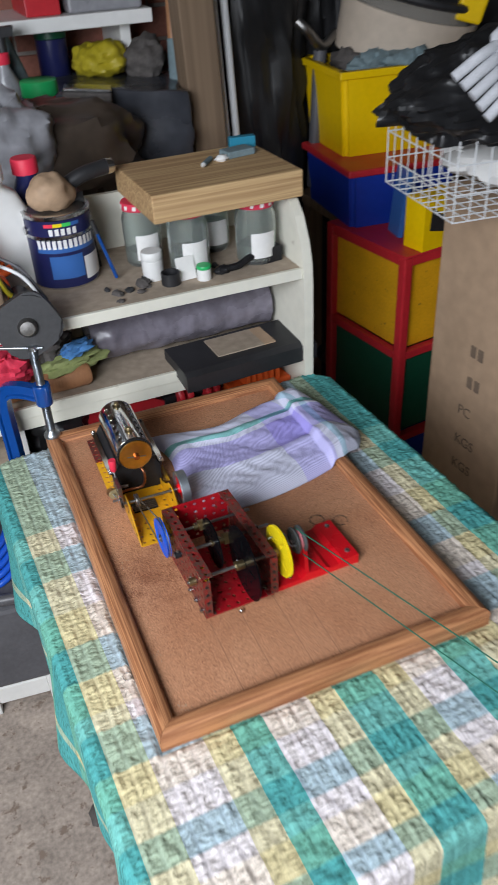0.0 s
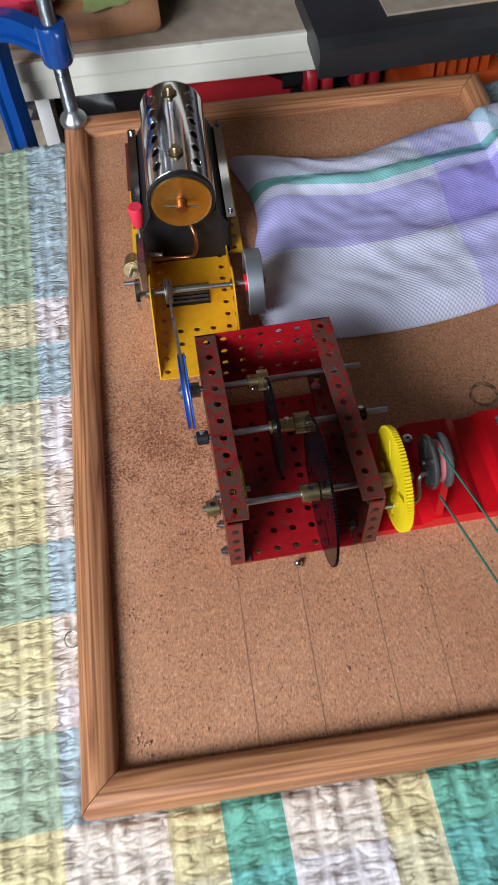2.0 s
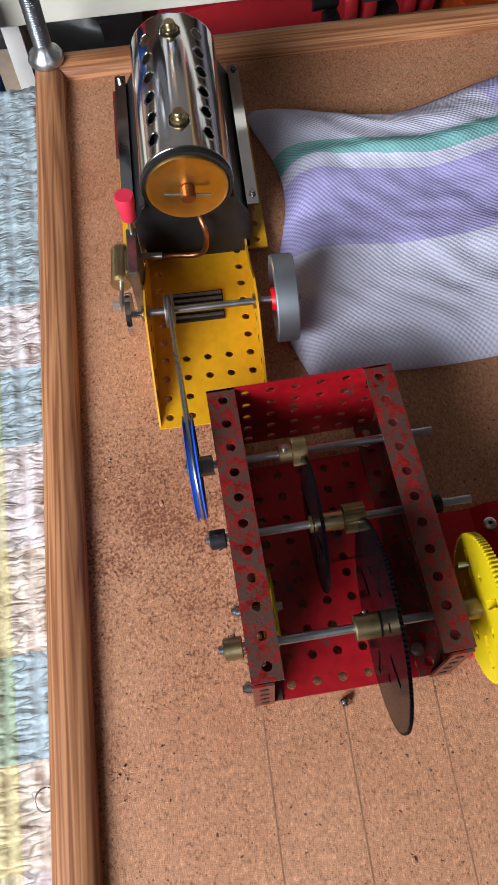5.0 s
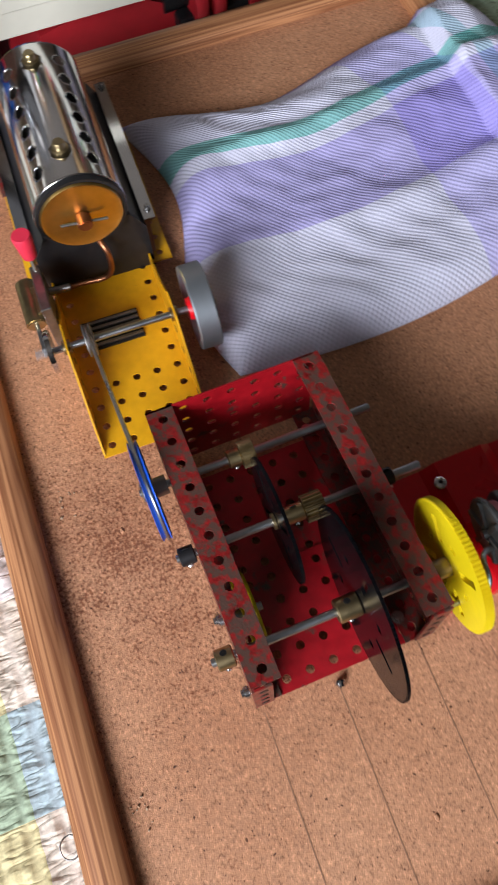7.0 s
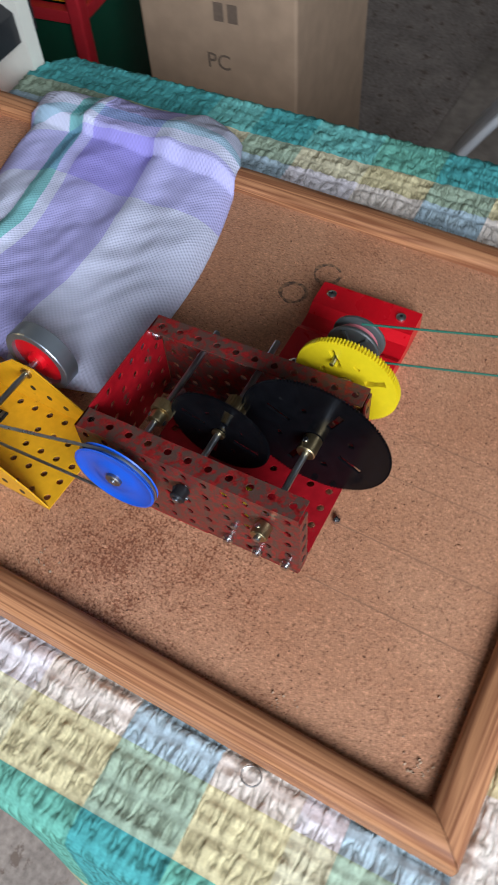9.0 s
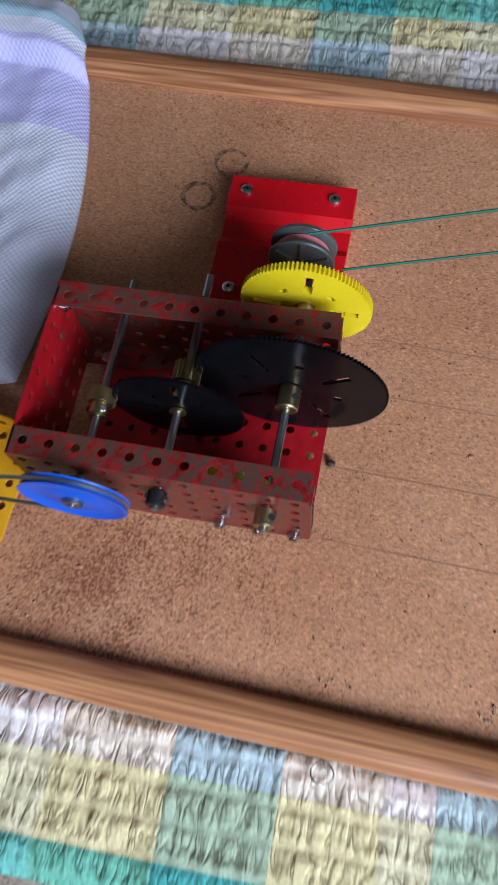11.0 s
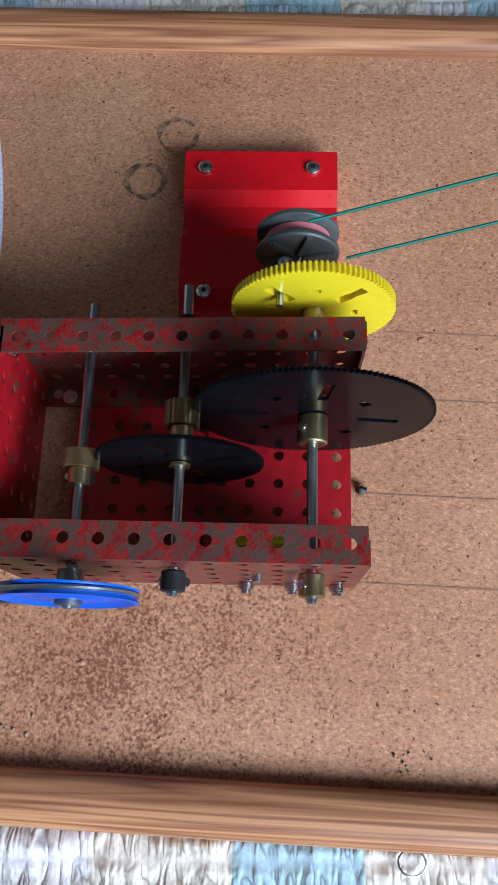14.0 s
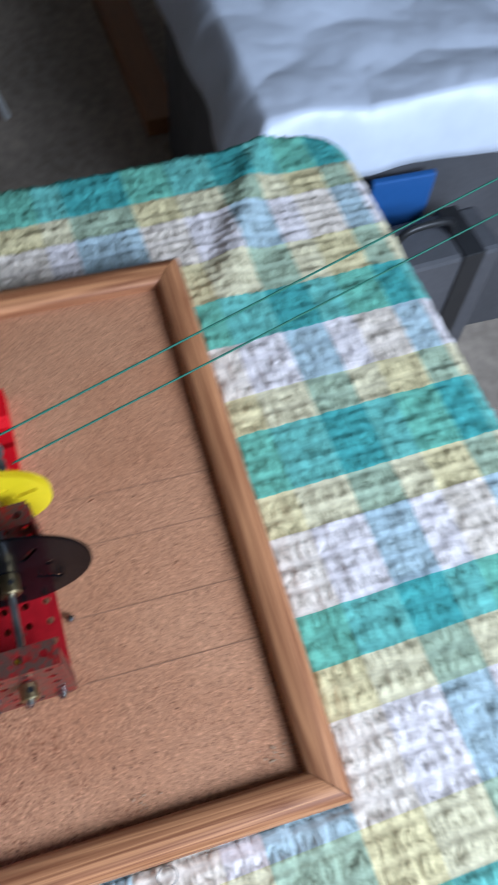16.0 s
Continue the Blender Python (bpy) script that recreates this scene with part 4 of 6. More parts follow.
def cord_block():
    """The red block on which the spool turns."""
    m = pose(0.3165, 0.6315, ZB, 0, 0, 1.5)
    b = thing("winch_block", "bright red moulded plastic winch block screwed to the board", "block", m)
    L, W = 0.1225, 0.0745
    bm = bmesh.new()
    prism(bm, [(0.009, 0), (L, 0), (L, 0.014), (L - 0.022, 0.014), (L - 0.028, 0.0085), (L - 0.040, 0.0080), (L - 0.046, 0.012), (0.048, 0.012), (0.040, 0.0065), (0.009, 0.0065)], 0.0, W, "Y")
    part("base", bm, M_REDPLASTIC, b, "stepped red plastic base")
    x, y = 0.0505, V1
    bm = prism(bmesh.new(), [(y - 0.019, 0.004), (y + 0.019, 0.004), (y + 0.010, SH + 0.006), (y + 0.006, SH + 0.0125), (y - 0.006, SH + 0.0125), (y - 0.010, SH + 0.006)], x - 0.0025, x + 0.0025, "X")
    part("spool_bracket", bm, M_REDPLASTIC, b, "upright red bracket behind the spool")
    for x, y, z in ((L - 0.010, 0.012, 0.014), (L - 0.010, W - 0.010, 0.014), (0.046, W - 0.012, 0.012), (0.030, 0.010, 0.0065)):
        s = part("screw", lathe(bmesh.new(), [(0.0035, 0), (0.0035, 0.0014), (0.0024, 0.0022)], (x, y, z), "Z", 18), M_SILVER, b, smooth=True)
        part("socket", cyl(bmesh.new(), (x, y, z + 0.0020), (x, y, z + 0.0024), 0.0012, seg=6), M_BLACKMETAL, s)


def cords():
    for name, p, q in (("cord", (0.3595, 0.649, 0.855), (0.658, -0.45, 0.950)), ("cord", (0.3600, 0.632, 0.828), (0.656, -0.46, 0.903))):
        p, q = Vector(p), Vector(q)
        bm = tube(bmesh.new(), [p.lerp(q, k / 30) for k in range(31)], 0.0007, 6)
        tagged(part(name, bm, M_STRING, None, smooth=True), "thin taut dark green cord running off the spool", "cord", "winch cords")


# ---- steam engine ----
EX, EY = 0.2265, 0.779
EZ = ZB + 0.003
CRY, CRZ = 0.0565, 0.034


def steam_engine():
    m = pose(EX, EY, EZ, 0, 0, -1.0)
    e = thing("steam_engine", "small toy steam engine with nickel boiler on a yellow base", "steam engine", m)
    t = 0.0011
    # yellow perforated base with upturned sides
    part("base_plate", perforated(bmesh.new(), 5, 20, t, Matrix.Translation((-2.5 * P, 0.0, 0)), solid={(i, j) for i in (1, 2, 3) for j in range(4, 20)}), M_YELLOW, e, "yellow perforated base plate")
    for s in (-1, 1):
        x = s * 2.5 * P
        bm = bmesh.new()
        prism(bm, [(0.0, 0.0), (0.012, 0.013), (0.050, 0.040), (0.068, 0.040), (0.088, 0.024), (0.115, 0.012), (0.254, 0.012), (0.254, 0.0)], x - s * t, x, "X")
        sd = part("side_flange", bm, M_YELLOW, e, "upturned yellow side with holes")
        for k in range(4):
            part("flange_hole", cyl(bmesh.new(), (x - s * (t + 0.0002), 0.019 + k * P, 0.007 + k * 0.0035), (x + s * 0.0002, 0.019 + k * P, 0.007 + k * 0.0035), 0.0022, seg=12), M_BLACKMETAL, sd)
    part("side_strip", perforated(bmesh.new(), 1, 8, t, Matrix.Translation((-2.5 * P - 0.0135, 0.118, 0.006))), M_YELLOW, e, "yellow perforated strip")
    part("side_strip", perforated(bmesh.new(), 1, 5, t, Matrix.Translation((-2.5 * P - 0.0145, 0.200, 0.010))), M_RED_WORN, e, "worn red perforated strip")
    part("side_strip", perforated(bmesh.new(), 1, 9, t, Matrix.Translation((2.5 * P + 0.0005, 0.118, 0.004))), M_YELLOW, e, "yellow perforated strip")
    # louvred vent in the base
    v = part("vent", box(bmesh.new(), -0.022, 0.013, 0.070, 0.091, t, t + 0.0012), M_BLACKMETAL, e, "dark ribbed vent")
    for k in range(5):
        part("rib", box(bmesh.new(), -0.0215, 0.0125, 0.0715 + k * 0.004, 0.0735 + k * 0.004, t + 0.0012, t + 0.0028, 0.0004), M_DULLSTEEL, v)
    # firebox
    bm = bmesh.new()
    prism(bm, [(-0.034, 0.0), (0.034, 0.0), (0.034, 0.036), (0.026, 0.050), (-0.026, 0.050), (-0.034, 0.036)], 0.120, 0.238, "Y")
    part("firebox", bm, M_BLACKMETAL, e, "black firebox housing")
    for s in (-1, 1):
        bm = bmesh.new()
        prism(bm, [(s * 0.0335, 0.0), (s * 0.0365, 0.0), (s * 0.0365, 0.038), (s * 0.0405, 0.0385), (s * 0.0405, 0.0400), (s * 0.0335, 0.0400)], 0.122, 0.242, "Y")
        part("side_panel", bm, M_CHROME, e, "bright nickel side panel")
        for y in (0.130, 0.238):
            bolt(e, (s * 0.0375, y, 0.040), (0, 0, 1), 0.0022, 0.0014, "rivet")
    # boiler shell: a perforated half jacket round a barrel
    bz, by0, by1, br = 0.0665, 0.1180, 0.2260, 0.0262
    part("boiler_barrel", cyl(bmesh.new(), (0, by0 + 0.002, bz), (0, by1, bz), 0.0222, seg=40), M_DULLSTEEL, e, smooth=True)
    bm = bmesh.new()
    a0, a1 = radians(-42), radians(222)

    def jacket_hole(a, y):
        for s in (-1, 1):
            for k in range(6):
                da = (a - (math.pi / 2 + s * radians(36))) * br
                dy = y - (by0 + 0.013 + k * 0.0160)
                if (da / 0.0034) ** 2 + (dy / 0.0042) ** 2 < 1:
                    return True
        for yy in (by0 + 0.020, by1 - 0.016):
            if ((a - math.pi / 2) * br / 0.0058) ** 2 + ((y - yy) / 0.0062) ** 2 < 1:
                return True
        return False

    na, nl = 132, 108
    vs = {}

    def jv(i, j):
        if (i, j) not in vs:
            a, y = a0 + (a1 - a0) * i / na, by0 + (by1 - by0) * j / nl
            vs[i, j] = bm.verts.new((br * math.cos(a), y, bz + br * math.sin(a)))
        return vs[i, j]

    for i in range(na):
        for j in range(nl):
            if not jacket_hole(a0 + (a1 - a0) * (i + 0.5) / na, by0 + (by1 - by0) * (j + 0.5) / nl):
                bm.faces.new((jv(i, j), jv(i + 1, j), jv(i + 1, j + 1), jv(i, j + 1)))
    j = part("boiler_jacket", bm, M_CHROME, e, "mirror-bright nickel jacket with rows of holes", True)
    sol = j.modifiers.new("thickness", "SOLIDIFY")
    sol.thickness, sol.offset = 0.0007, -1
    part("boiler_band", lathe(bmesh.new(), [(0.0238, by0 - 0.0035), (0.0256, by0 - 0.0035), (0.0256, by0 + 0.004), (0.0238, by0 + 0.004)], (0, 0, bz), "Y", 48, True), M_BLACKMETAL, e, smooth=True)
    cap = part("end_cap", lathe(bmesh.new(), [(0.0238, by0 + 0.002), (0.0238, by0 - 0.003), (0.0228, by0 - 0.0046), (0.0206, by0 - 0.0040), (0.0100, by0 - 0.0052), (0.0001, by0 - 0.0056)], (0, 0, bz), "Y", 48), M_BRASSCAP, e, "tarnished brass boiler end", True)
    part("plug", cyl(bmesh.new(), (0, by0 - 0.0050, bz + 0.001), (0, by0 - 0.0125, bz), 0.0042, seg=20, bevel=0.0006), M_COPPER, cap, "copper filler plug", True)
    part("plug_bar", cyl(bmesh.new(), (-0.0130, by0 - 0.0092, bz + 0.0025), (0.0130, by0 - 0.0092, bz - 0.0015), 0.0009, seg=10), M_STEEL, cap, smooth=True)
    for yy in (by0 + 0.020, by1 - 0.016):
        s = part("safety_valve", lathe(bmesh.new(), [(0.0048, 0.0), (0.0048, 0.0055), (0.0036, 0.0062), (0.0036, 0.0085), (0.0028, 0.0098)], (0, yy, bz + 0.0222), "Z", 20), M_BRASS, e, smooth=True)
    # steam pipe
    bm = tube(bmesh.new(), bent([(0.004, 0.1225, 0.040), (0.005, 0.114, 0.042), (0.007, 0.109, 0.036), (0.006, 0.110, 0.020), (0.000, 0.112, 0.012), (-0.016, 0.114, 0.011), (-0.033, 0.112, 0.012)], 6), 0.0018, 10)
    part("steam_pipe", bm, M_COPPER, e, "bent copper steam pipe", True)
    # lever with a red knob
    lv = part("lever", tube(bmesh.new(), [(-0.0345, 0.092, 0.022), (-0.0350, 0.104, 0.045), (-0.0350, 0.108, 0.056)], 0.0012, 8), M_DULLSTEEL, e)
    part("knob", lathe(bmesh.new(), [(0.0035, 0.054), (0.0042, 0.055), (0.0056, 0.071), (0.0050, 0.0725)], (-0.035, 0.108, 0), "Z", 24), M_PINKRED, lv, "red rubber knob", True)
    # steam chest on the outside, against which the cylinder rocks
    part("steam_chest", box(bmesh.new(), -0.0385, -0.0325, 0.076, 0.108, 0.008, 0.046, 0.0008), M_DULLSTEEL, e, "grey metal steam chest")
    part("pipe_nut", cyl(bmesh.new(), (-0.033, 0.100, 0.030), (-0.020, 0.099, 0.030), 0.0022, seg=12), M_DULLSTEEL, e, smooth=True)
    part("bearing", cyl(bmesh.new(), (-0.0335, CRY, CRZ), (-0.0290, CRY, CRZ), 0.0042, seg=18), M_BRASS, e, smooth=True)
    part("bearing", cyl(bmesh.new(), (0.0290, CRY, CRZ), (0.0335, CRY, CRZ), 0.0042, seg=18), M_BRASS, e, smooth=True)
    # crankshaft turns as one
    cm = m @ pose(0, CRY, CRZ)
    c = thing("crankshaft", "turning crankshaft with crank disc, pulley and flywheel", "crankshaft", cm)
    part("rod", cyl(bmesh.new(), (-0.040, 0, 0), (0.056, 0, 0), 0.0020, seg=16), M_STEEL, c, smooth=True)
    part("crank_disc", cyl(bmesh.new(), (-0.0415, 0, 0), (-0.0385, 0, 0), 0.0125, seg=36, bevel=0.0005), M_CHROME, c, smooth=True)
    part("crank_pin", cyl(bmesh.new(), (-0.0500, 0, 0.0090), (-0.0412, 0, 0.0090), 0.0016, seg=12), M_STEEL, c, smooth=True)
    part("drive_pulley", lathe(bmesh.new(), [(0.0022, -0.0205), (0.0092, -0.0205), (0.0096, -0.0198), (0.0074, -0.0180), (0.0096, -0.0162), (0.0092, -0.0155), (0.0022, -0.0155)], axis="X", seg=32), M_DULLSTEEL, c, smooth=True)
    part("flywheel", lathe(bmesh.new(), [(0.0195, 0.0405), (0.0240, 0.0405), (0.0245, 0.0412), (0.0245, 0.0520), (0.0240, 0.0527), (0.0195, 0.0527)], axis="X", seg=56, closed=True), M_RIM, c, "bright steel flywheel rim")
    fw = part("flywheel_web", lathe(bmesh.new(), [(0.0030, 0.0395), (0.0062, 0.0395), (0.0070, 0.0430), (0.0198, 0.0440), (0.0198, 0.0490), (0.0070, 0.0500), (0.0062, 0.0545), (0.0030, 0.0545)], axis="X", seg=40), M_REDPLASTIC, c, "red flywheel centre", True)
    MOVING["crankshaft"] = (c, cm)
    # rocking cylinder
    ym = m @ pose(-0.0445, 0.090, 0.030)
    y = thing("rocking_cylinder", "oscillating brass cylinder beside the crank disc", "cylinder", ym)
    part("barrel", cyl(bmesh.new(), (0, -0.010, 0), (0, 0.019, 0), 0.0060, seg=24, bevel=0.0008), M_BRASS, y, smooth=True)
    part("port_block", box(bmesh.new(), 0.003, 0.0060, -0.006, 0.012, -0.006, 0.006, 0.0005), M_BRASS, y)
    part("piston_rod", cyl(bmesh.new(), (0, -0.030, 0), (0, -0.009, 0), 0.0013, seg=10), M_STEEL, y, smooth=True)
    MOVING["rocking_cylinder"] = (y, ym)
    # the belt between the two pulleys
    a = m @ Vector((-0.0180, CRY, CRZ))
    b = GM @ Vector((-0.0109, V3, SH))
    d = (b - a)
    d.normalize()
    up = Vector((0, 0, 1)) - d * d.z
    up.normalize()
    pts = []
    for k in range(13):
        t2 = math.pi / 2 + math.pi * k / 12
        pts.append(a + 0.0082 * (up * math.sin(t2) + d * math.cos(t2)))
    for k in range(25):
        t2 = -math.pi / 2 + math.pi * k / 24
        pts.append(b + 0.0252 * (up * math.sin(t2) + d * math.cos(t2)))
    bm = tube(bmesh.new(), pts, 0.0010, 8, True)
    tagged(part("drive_belt", bm, M_STEEL, None, smooth=True), "thin pale drive belt between engine and blue pulley", "belt")


# ---- bench shelves behind the table ----
S1, S2, S3 = 0.967, 0.800, 0.650


def shelf_unit():
    u = thing("shelf_unit", "cream painted shelf unit with rounded ends, cluttered and dusty", "shelves")
    part("shelf", box(bmesh.new(), -0.40, 0.622, 1.156, 1.42, S1 - 0.018, S1, 0.001), M_SHELFTOP, u, "dusty brown shelf board")
    part("shelf_edge", box(bmesh.new(), -0.40, 0.622, 1.148, 1.1555, S1 - 0.019, S1 + 0.001, 0.001), M_CREAM, u, "cream painted shelf edge")
    part("shelf", box(bmesh.new(), -0.40, 0.622, 1.198, 1.42, S2 - 0.020, S2, 0.001), M_SHELFTOP, u, "dusty brown shelf board")
    part("shelf_edge", box(bmesh.new(), -0.40, 0.622, 1.190, 1.1975, S2 - 0.020, S2 + 0.001, 0.001), M_CREAM, u, "cream painted shelf edge")
    part("rail", box(bmesh.new(), -0.40, 0.622, 1.194, 1.216, S2 - 0.044, S2 - 0.0205, 0.001), M_CREAM, u, "cream painted rail")
    part("shelf", box(bmesh.new(), -0.40, 0.622, 1.17, 1.42, S3 - 0.02, S3), M_SHELFTOP, u, "dusty brown shelf board")
    part("back_panel", box(bmesh.new(), -0.40, 0.640, 1.4205, 1.432, 0.57, 1.07), M_CREAM, u, "dingy cream back panel")
    prof = [(1.142, -0.05), (1.42, -0.05), (1.42, 1.125), (1.33, 1.120), (1.27, 1.108), (1.215, 1.085), (1.178, 1.052), (1.155, 1.010), (1.145, 0.975), (1.142, 0.940)]
    part("end_panel", prism(bmesh.new(), prof, 0.6225, 0.640, "X"), M_CREAM, u, "cream end panel with a rounded shoulder")
    part("divider", box(bmesh.new(), 0.085, 0.101, 1.235, 1.42, -0.05, S2 - 0.045), M_WHITE, u, "white upright panel")


def paint_can(x, y, z):
    c = thing("paint_can", "navy and blue tin of outdoor paint, drips on the rim", "paint can", pose(x, y, z, 0, 0, 12))
    r, h = 0.056, 0.128
    part("body", lathe(bmesh.new(), [(r - 0.002, 0), (r, 0.002), (r, h - 0.004), (r + 0.0016, h - 0.002), (r + 0.0016, h), (r - 0.004, h + 0.001), (r - 0.006, h - 0.006), (0.001, h - 0.006)], seg=48), M_SILVER, c, smooth=True)

    def wrap(name, z0, z1, a0, a1, material, rr, label):
        bm = bmesh.new()
        n = 30
        rows = [[bm.verts.new((rr * math.cos(radians(a0 + (a1 - a0) * i / n)), rr * math.sin(radians(a0 + (a1 - a0) * i / n)), q)) for i in range(n + 1)] for q in (z0, z1)]
        for i in range(n):
            bm.faces.new((rows[0][i], rows[0][i + 1], rows[1][i + 1], rows[1][i]))
        return part(name, bm, material, c, label, True)

    wrap("label_band", 0.004, 0.088, 175, 365, M_NAVY, r + 0.0004, "dark navy lower label")
    wrap("label_band", 0.094, 0.120, 175, 365, M_NAVY, r + 0.0004, "dark navy upper label")
    wrap("name_band", 0.066, 0.076, 205, 318, M_LABELBLUE, r + 0.0012, "light blue band under the lettering")
    wrap("picture", 0.012, 0.052, 285, 335, M_PAPER, r + 0.0012, "white house picture")
    wrap("picture", 0.020, 0.060, 225, 283, M_LABELBLUE, r + 0.0009, "blue picture panel")
    for k in range(12):
        a = 207 + k * 9.1
        wrap("letter_bar", 0.073, 0.088, a, a + 6, M_PAPER, r + 0.0016, "white lettering bar")
    for k in range(5):
        a = 232 + k * 10
        wrap("letter_bar", 0.096, 0.107, a, a + 6.5, M_PAPER, r + 0.0016, "white lettering bar")
    for k, mm in enumerate((M_PINKRED, M_YELLOWPLASTIC, M_LIME, M_LABELBLUE)):
        wrap("swoosh", 0.110, 0.116, 225 + k * 15, 240 + k * 15, mm, r + 0.0014, "rainbow flourish")
    part("lid", lathe(bmesh.new(), [(0.048, h - 0.005), (0.047, h - 0.001), (0.001, h - 0.001)], seg=40), M_DULLSTEEL, c, smooth=True)
    for s in (-1, 1):
        part("handle_lug", cyl(bmesh.new(), (s * (r - 0.001), 0, h - 0.028), (s * (r + 0.004), 0, h - 0.028), 0.007, seg=16), M_SILVER, c, smooth=True)
    bm = lump(bmesh.new(), (0.040, 0.034, 0.033), 3.1, 2.5, 0.28, 32)
    tagged(part("pebble", bm, M_PEBBLE, None, smooth=True, m=pose(x - 0.004, y - 0.004, z + h + 0.024, 0, 8, 30)), "smooth tan flint pebble on the paint tin", "pebble")


def jar(x, y, z, r, h, fill, group="glass jars"):
    j = thing("glass_jar", "clear glass jar with red gingham lid and paper label", "jar", pose(x, y, z), group)
    g = part("glass", lathe(bmesh.new(), [(r * 0.9, 0), (r, 0.006), (r, h * 0.74), (r * 0.86, h * 0.86), (r * 0.86, h * 0.9), (r * 0.78, h * 0.9), (r * 0.78, h * 0.86), (r * 0.92, h * 0.72), (r * 0.92, 0.007), (0.001, 0.006)], seg=40), M_GLASS, j, smooth=True)
    part("contents", lathe(bmesh.new(), [(r * 0.86, 0.0075), (r * 0.89, 0.012), (r * 0.89, h * fill), (r * 0.4, h * (fill + 0.05)), (0.001, h * fill)], seg=28), M_JARFILL, j, "jumbled small hardware", True)
    lid = part("lid", lathe(bmesh.new(), [(r * 0.92, h * 0.88), (r * 0.94, h * 0.895), (r * 0.94, h * 0.985), (r * 0.9, h), (0.001, h)], seg=40), M_REDCLOTH, j, "red and white gingham lid", True)
    for k in range(12):
        a = k * math.pi / 6
        part("check", box(bmesh.new(), -0.0032, 0.0032, -r * 0.955, -r * 0.935, h * 0.91, h * 0.97, m=Matrix.Rotation(a, 4, "Z")), M_PAPER, lid)
    bm = bmesh.new()
    n = 14
    rows = [[bm.verts.new(((r + 0.0007) * math.cos(radians(235 + 75 * i / n)), (r + 0.0007) * math.sin(radians(235 + 75 * i / n)), q)) for i in range(n + 1)] for q in (h * 0.12, h * 0.52)]
    for i in range(n):
        bm.faces.new((rows[0][i], rows[0][i + 1], rows[1][i + 1], rows[1][i]))
    part("label", bm, M_PAPER, j, "white paper label", True)


def pot(name, x, y, z, r, h, body, cap, cap_h, label, m=None):
    p = thing(name, label, "pot", m or pose(x, y, z))
    part("body", lathe(bmesh.new(), [(r * 0.95, 0), (r, 0.002), (r, h - cap_h - 0.001), (r * 0.9, h - cap_h)], seg=28), body, p, smooth=True)
    part("cap", lathe(bmesh.new(), [(r * 0.98, h - cap_h), (r * 1.02, h - cap_h + 0.001), (r * 1.02, h - 0.002), (r * 0.96, h), (0.001, h)], seg=28), cap, p, smooth=True)
    return p


def bottle(name, x, y, z, w, d, h, neck_r, body, cap, label, tilt=0):
    b = thing(name, label, "bottle", pose(x, y, z, 0, tilt, 8))
    n, prof = 36, [(0.93, 0.0), (1.0, 0.02), (1.0, 0.50), (0.94, 0.62), (0.70, 0.76), (neck_r / w, 0.83), (neck_r / w, 0.87)]
    bm = bmesh.new()
    rings = []
    for k, q in prof:
        sq = 0.55 if k > 0.6 else 1.0
        rings.append([bm.verts.new((k * w * math.copysign(abs(math.cos(a)) ** sq, math.cos(a)), max(k, neck_r / d if q > 0.8 else k) * (d if q < 0.8 else neck_r / k) * math.copysign(abs(math.sin(a)) ** sq, math.sin(a)), q * h)) for a in (2 * math.pi * i / n for i in range(n))])
    for a, c in zip(rings, rings[1:]):
        for i in range(n):
            bm.faces.new((a[i], a[(i + 1) % n], c[(i + 1) % n], c[i]))
    bm.faces.new(rings[0])
    bm.faces.new(rings[-1])
    part("body", bm, body, b, smooth=True)
    part("cap", lathe(bmesh.new(), [(neck_r * 1.15, h * 0.865), (neck_r * 1.25, h * 0.87), (neck_r * 1.25, h * 0.985), (neck_r * 1.15, h), (0.001, h)], seg=28), cap, b, smooth=True)
    return b


def wood_block():
    b = part("timber_block", box(bmesh.new(), -0.135, 0.135, -0.105, 0.105, 0, 0.046, 0.0022), M_BLOCK, None, m=pose(0.506, 1.288, 1.0805, 0, 0, 1.5))
    tagged(b, "thick sawn softwood block resting on the jars", "wood block")
    z = 1.1268
    tagged(part("teal_box", box(bmesh.new(), -0.024, 0.024, -0.008, 0.008, 0, 0.020, 0.001), M_TEAL, None, m=pose(0.610, 1.375, z, 0, 0, -8)), "small bright teal cardboard box on the timber block", "box")
    tagged(part("sanding_sponge", box(bmesh.new(), -0.028, 0.028, -0.017, 0.017, 0, 0.012, 0.002), M_TEALFADE, None, m=pose(0.582, 1.330, z, 0, 0, 10)), "grey-blue sanding sponge on the timber block", "sponge")
    tagged(part("chalk_lump", lump(bmesh.new(), (0.012, 0.010, 0.006), 2.2, 5, 0.4, 16), M_PAPER, None, smooth=True, m=pose(0.545, 1.312, z + 0.004)), "small white crumbly lump on the timber block", "lump")
    p = thing("pencil_stub", "short dark green pencil stub on the timber block", "pencil", pose(0.515, 1.305, z + 0.0045, 0, 0, 52))
    part("barrel", cyl(bmesh.new(), (-0.022, 0, 0), (0.020, 0, 0), 0.0045, seg=8), M_TEALFADE, p)
    part("point", cyl(bmesh.new(), (-0.022, 0, 0), (-0.030, 0, 0), 0.0044, 0.001, 8), M_PAPER, p)


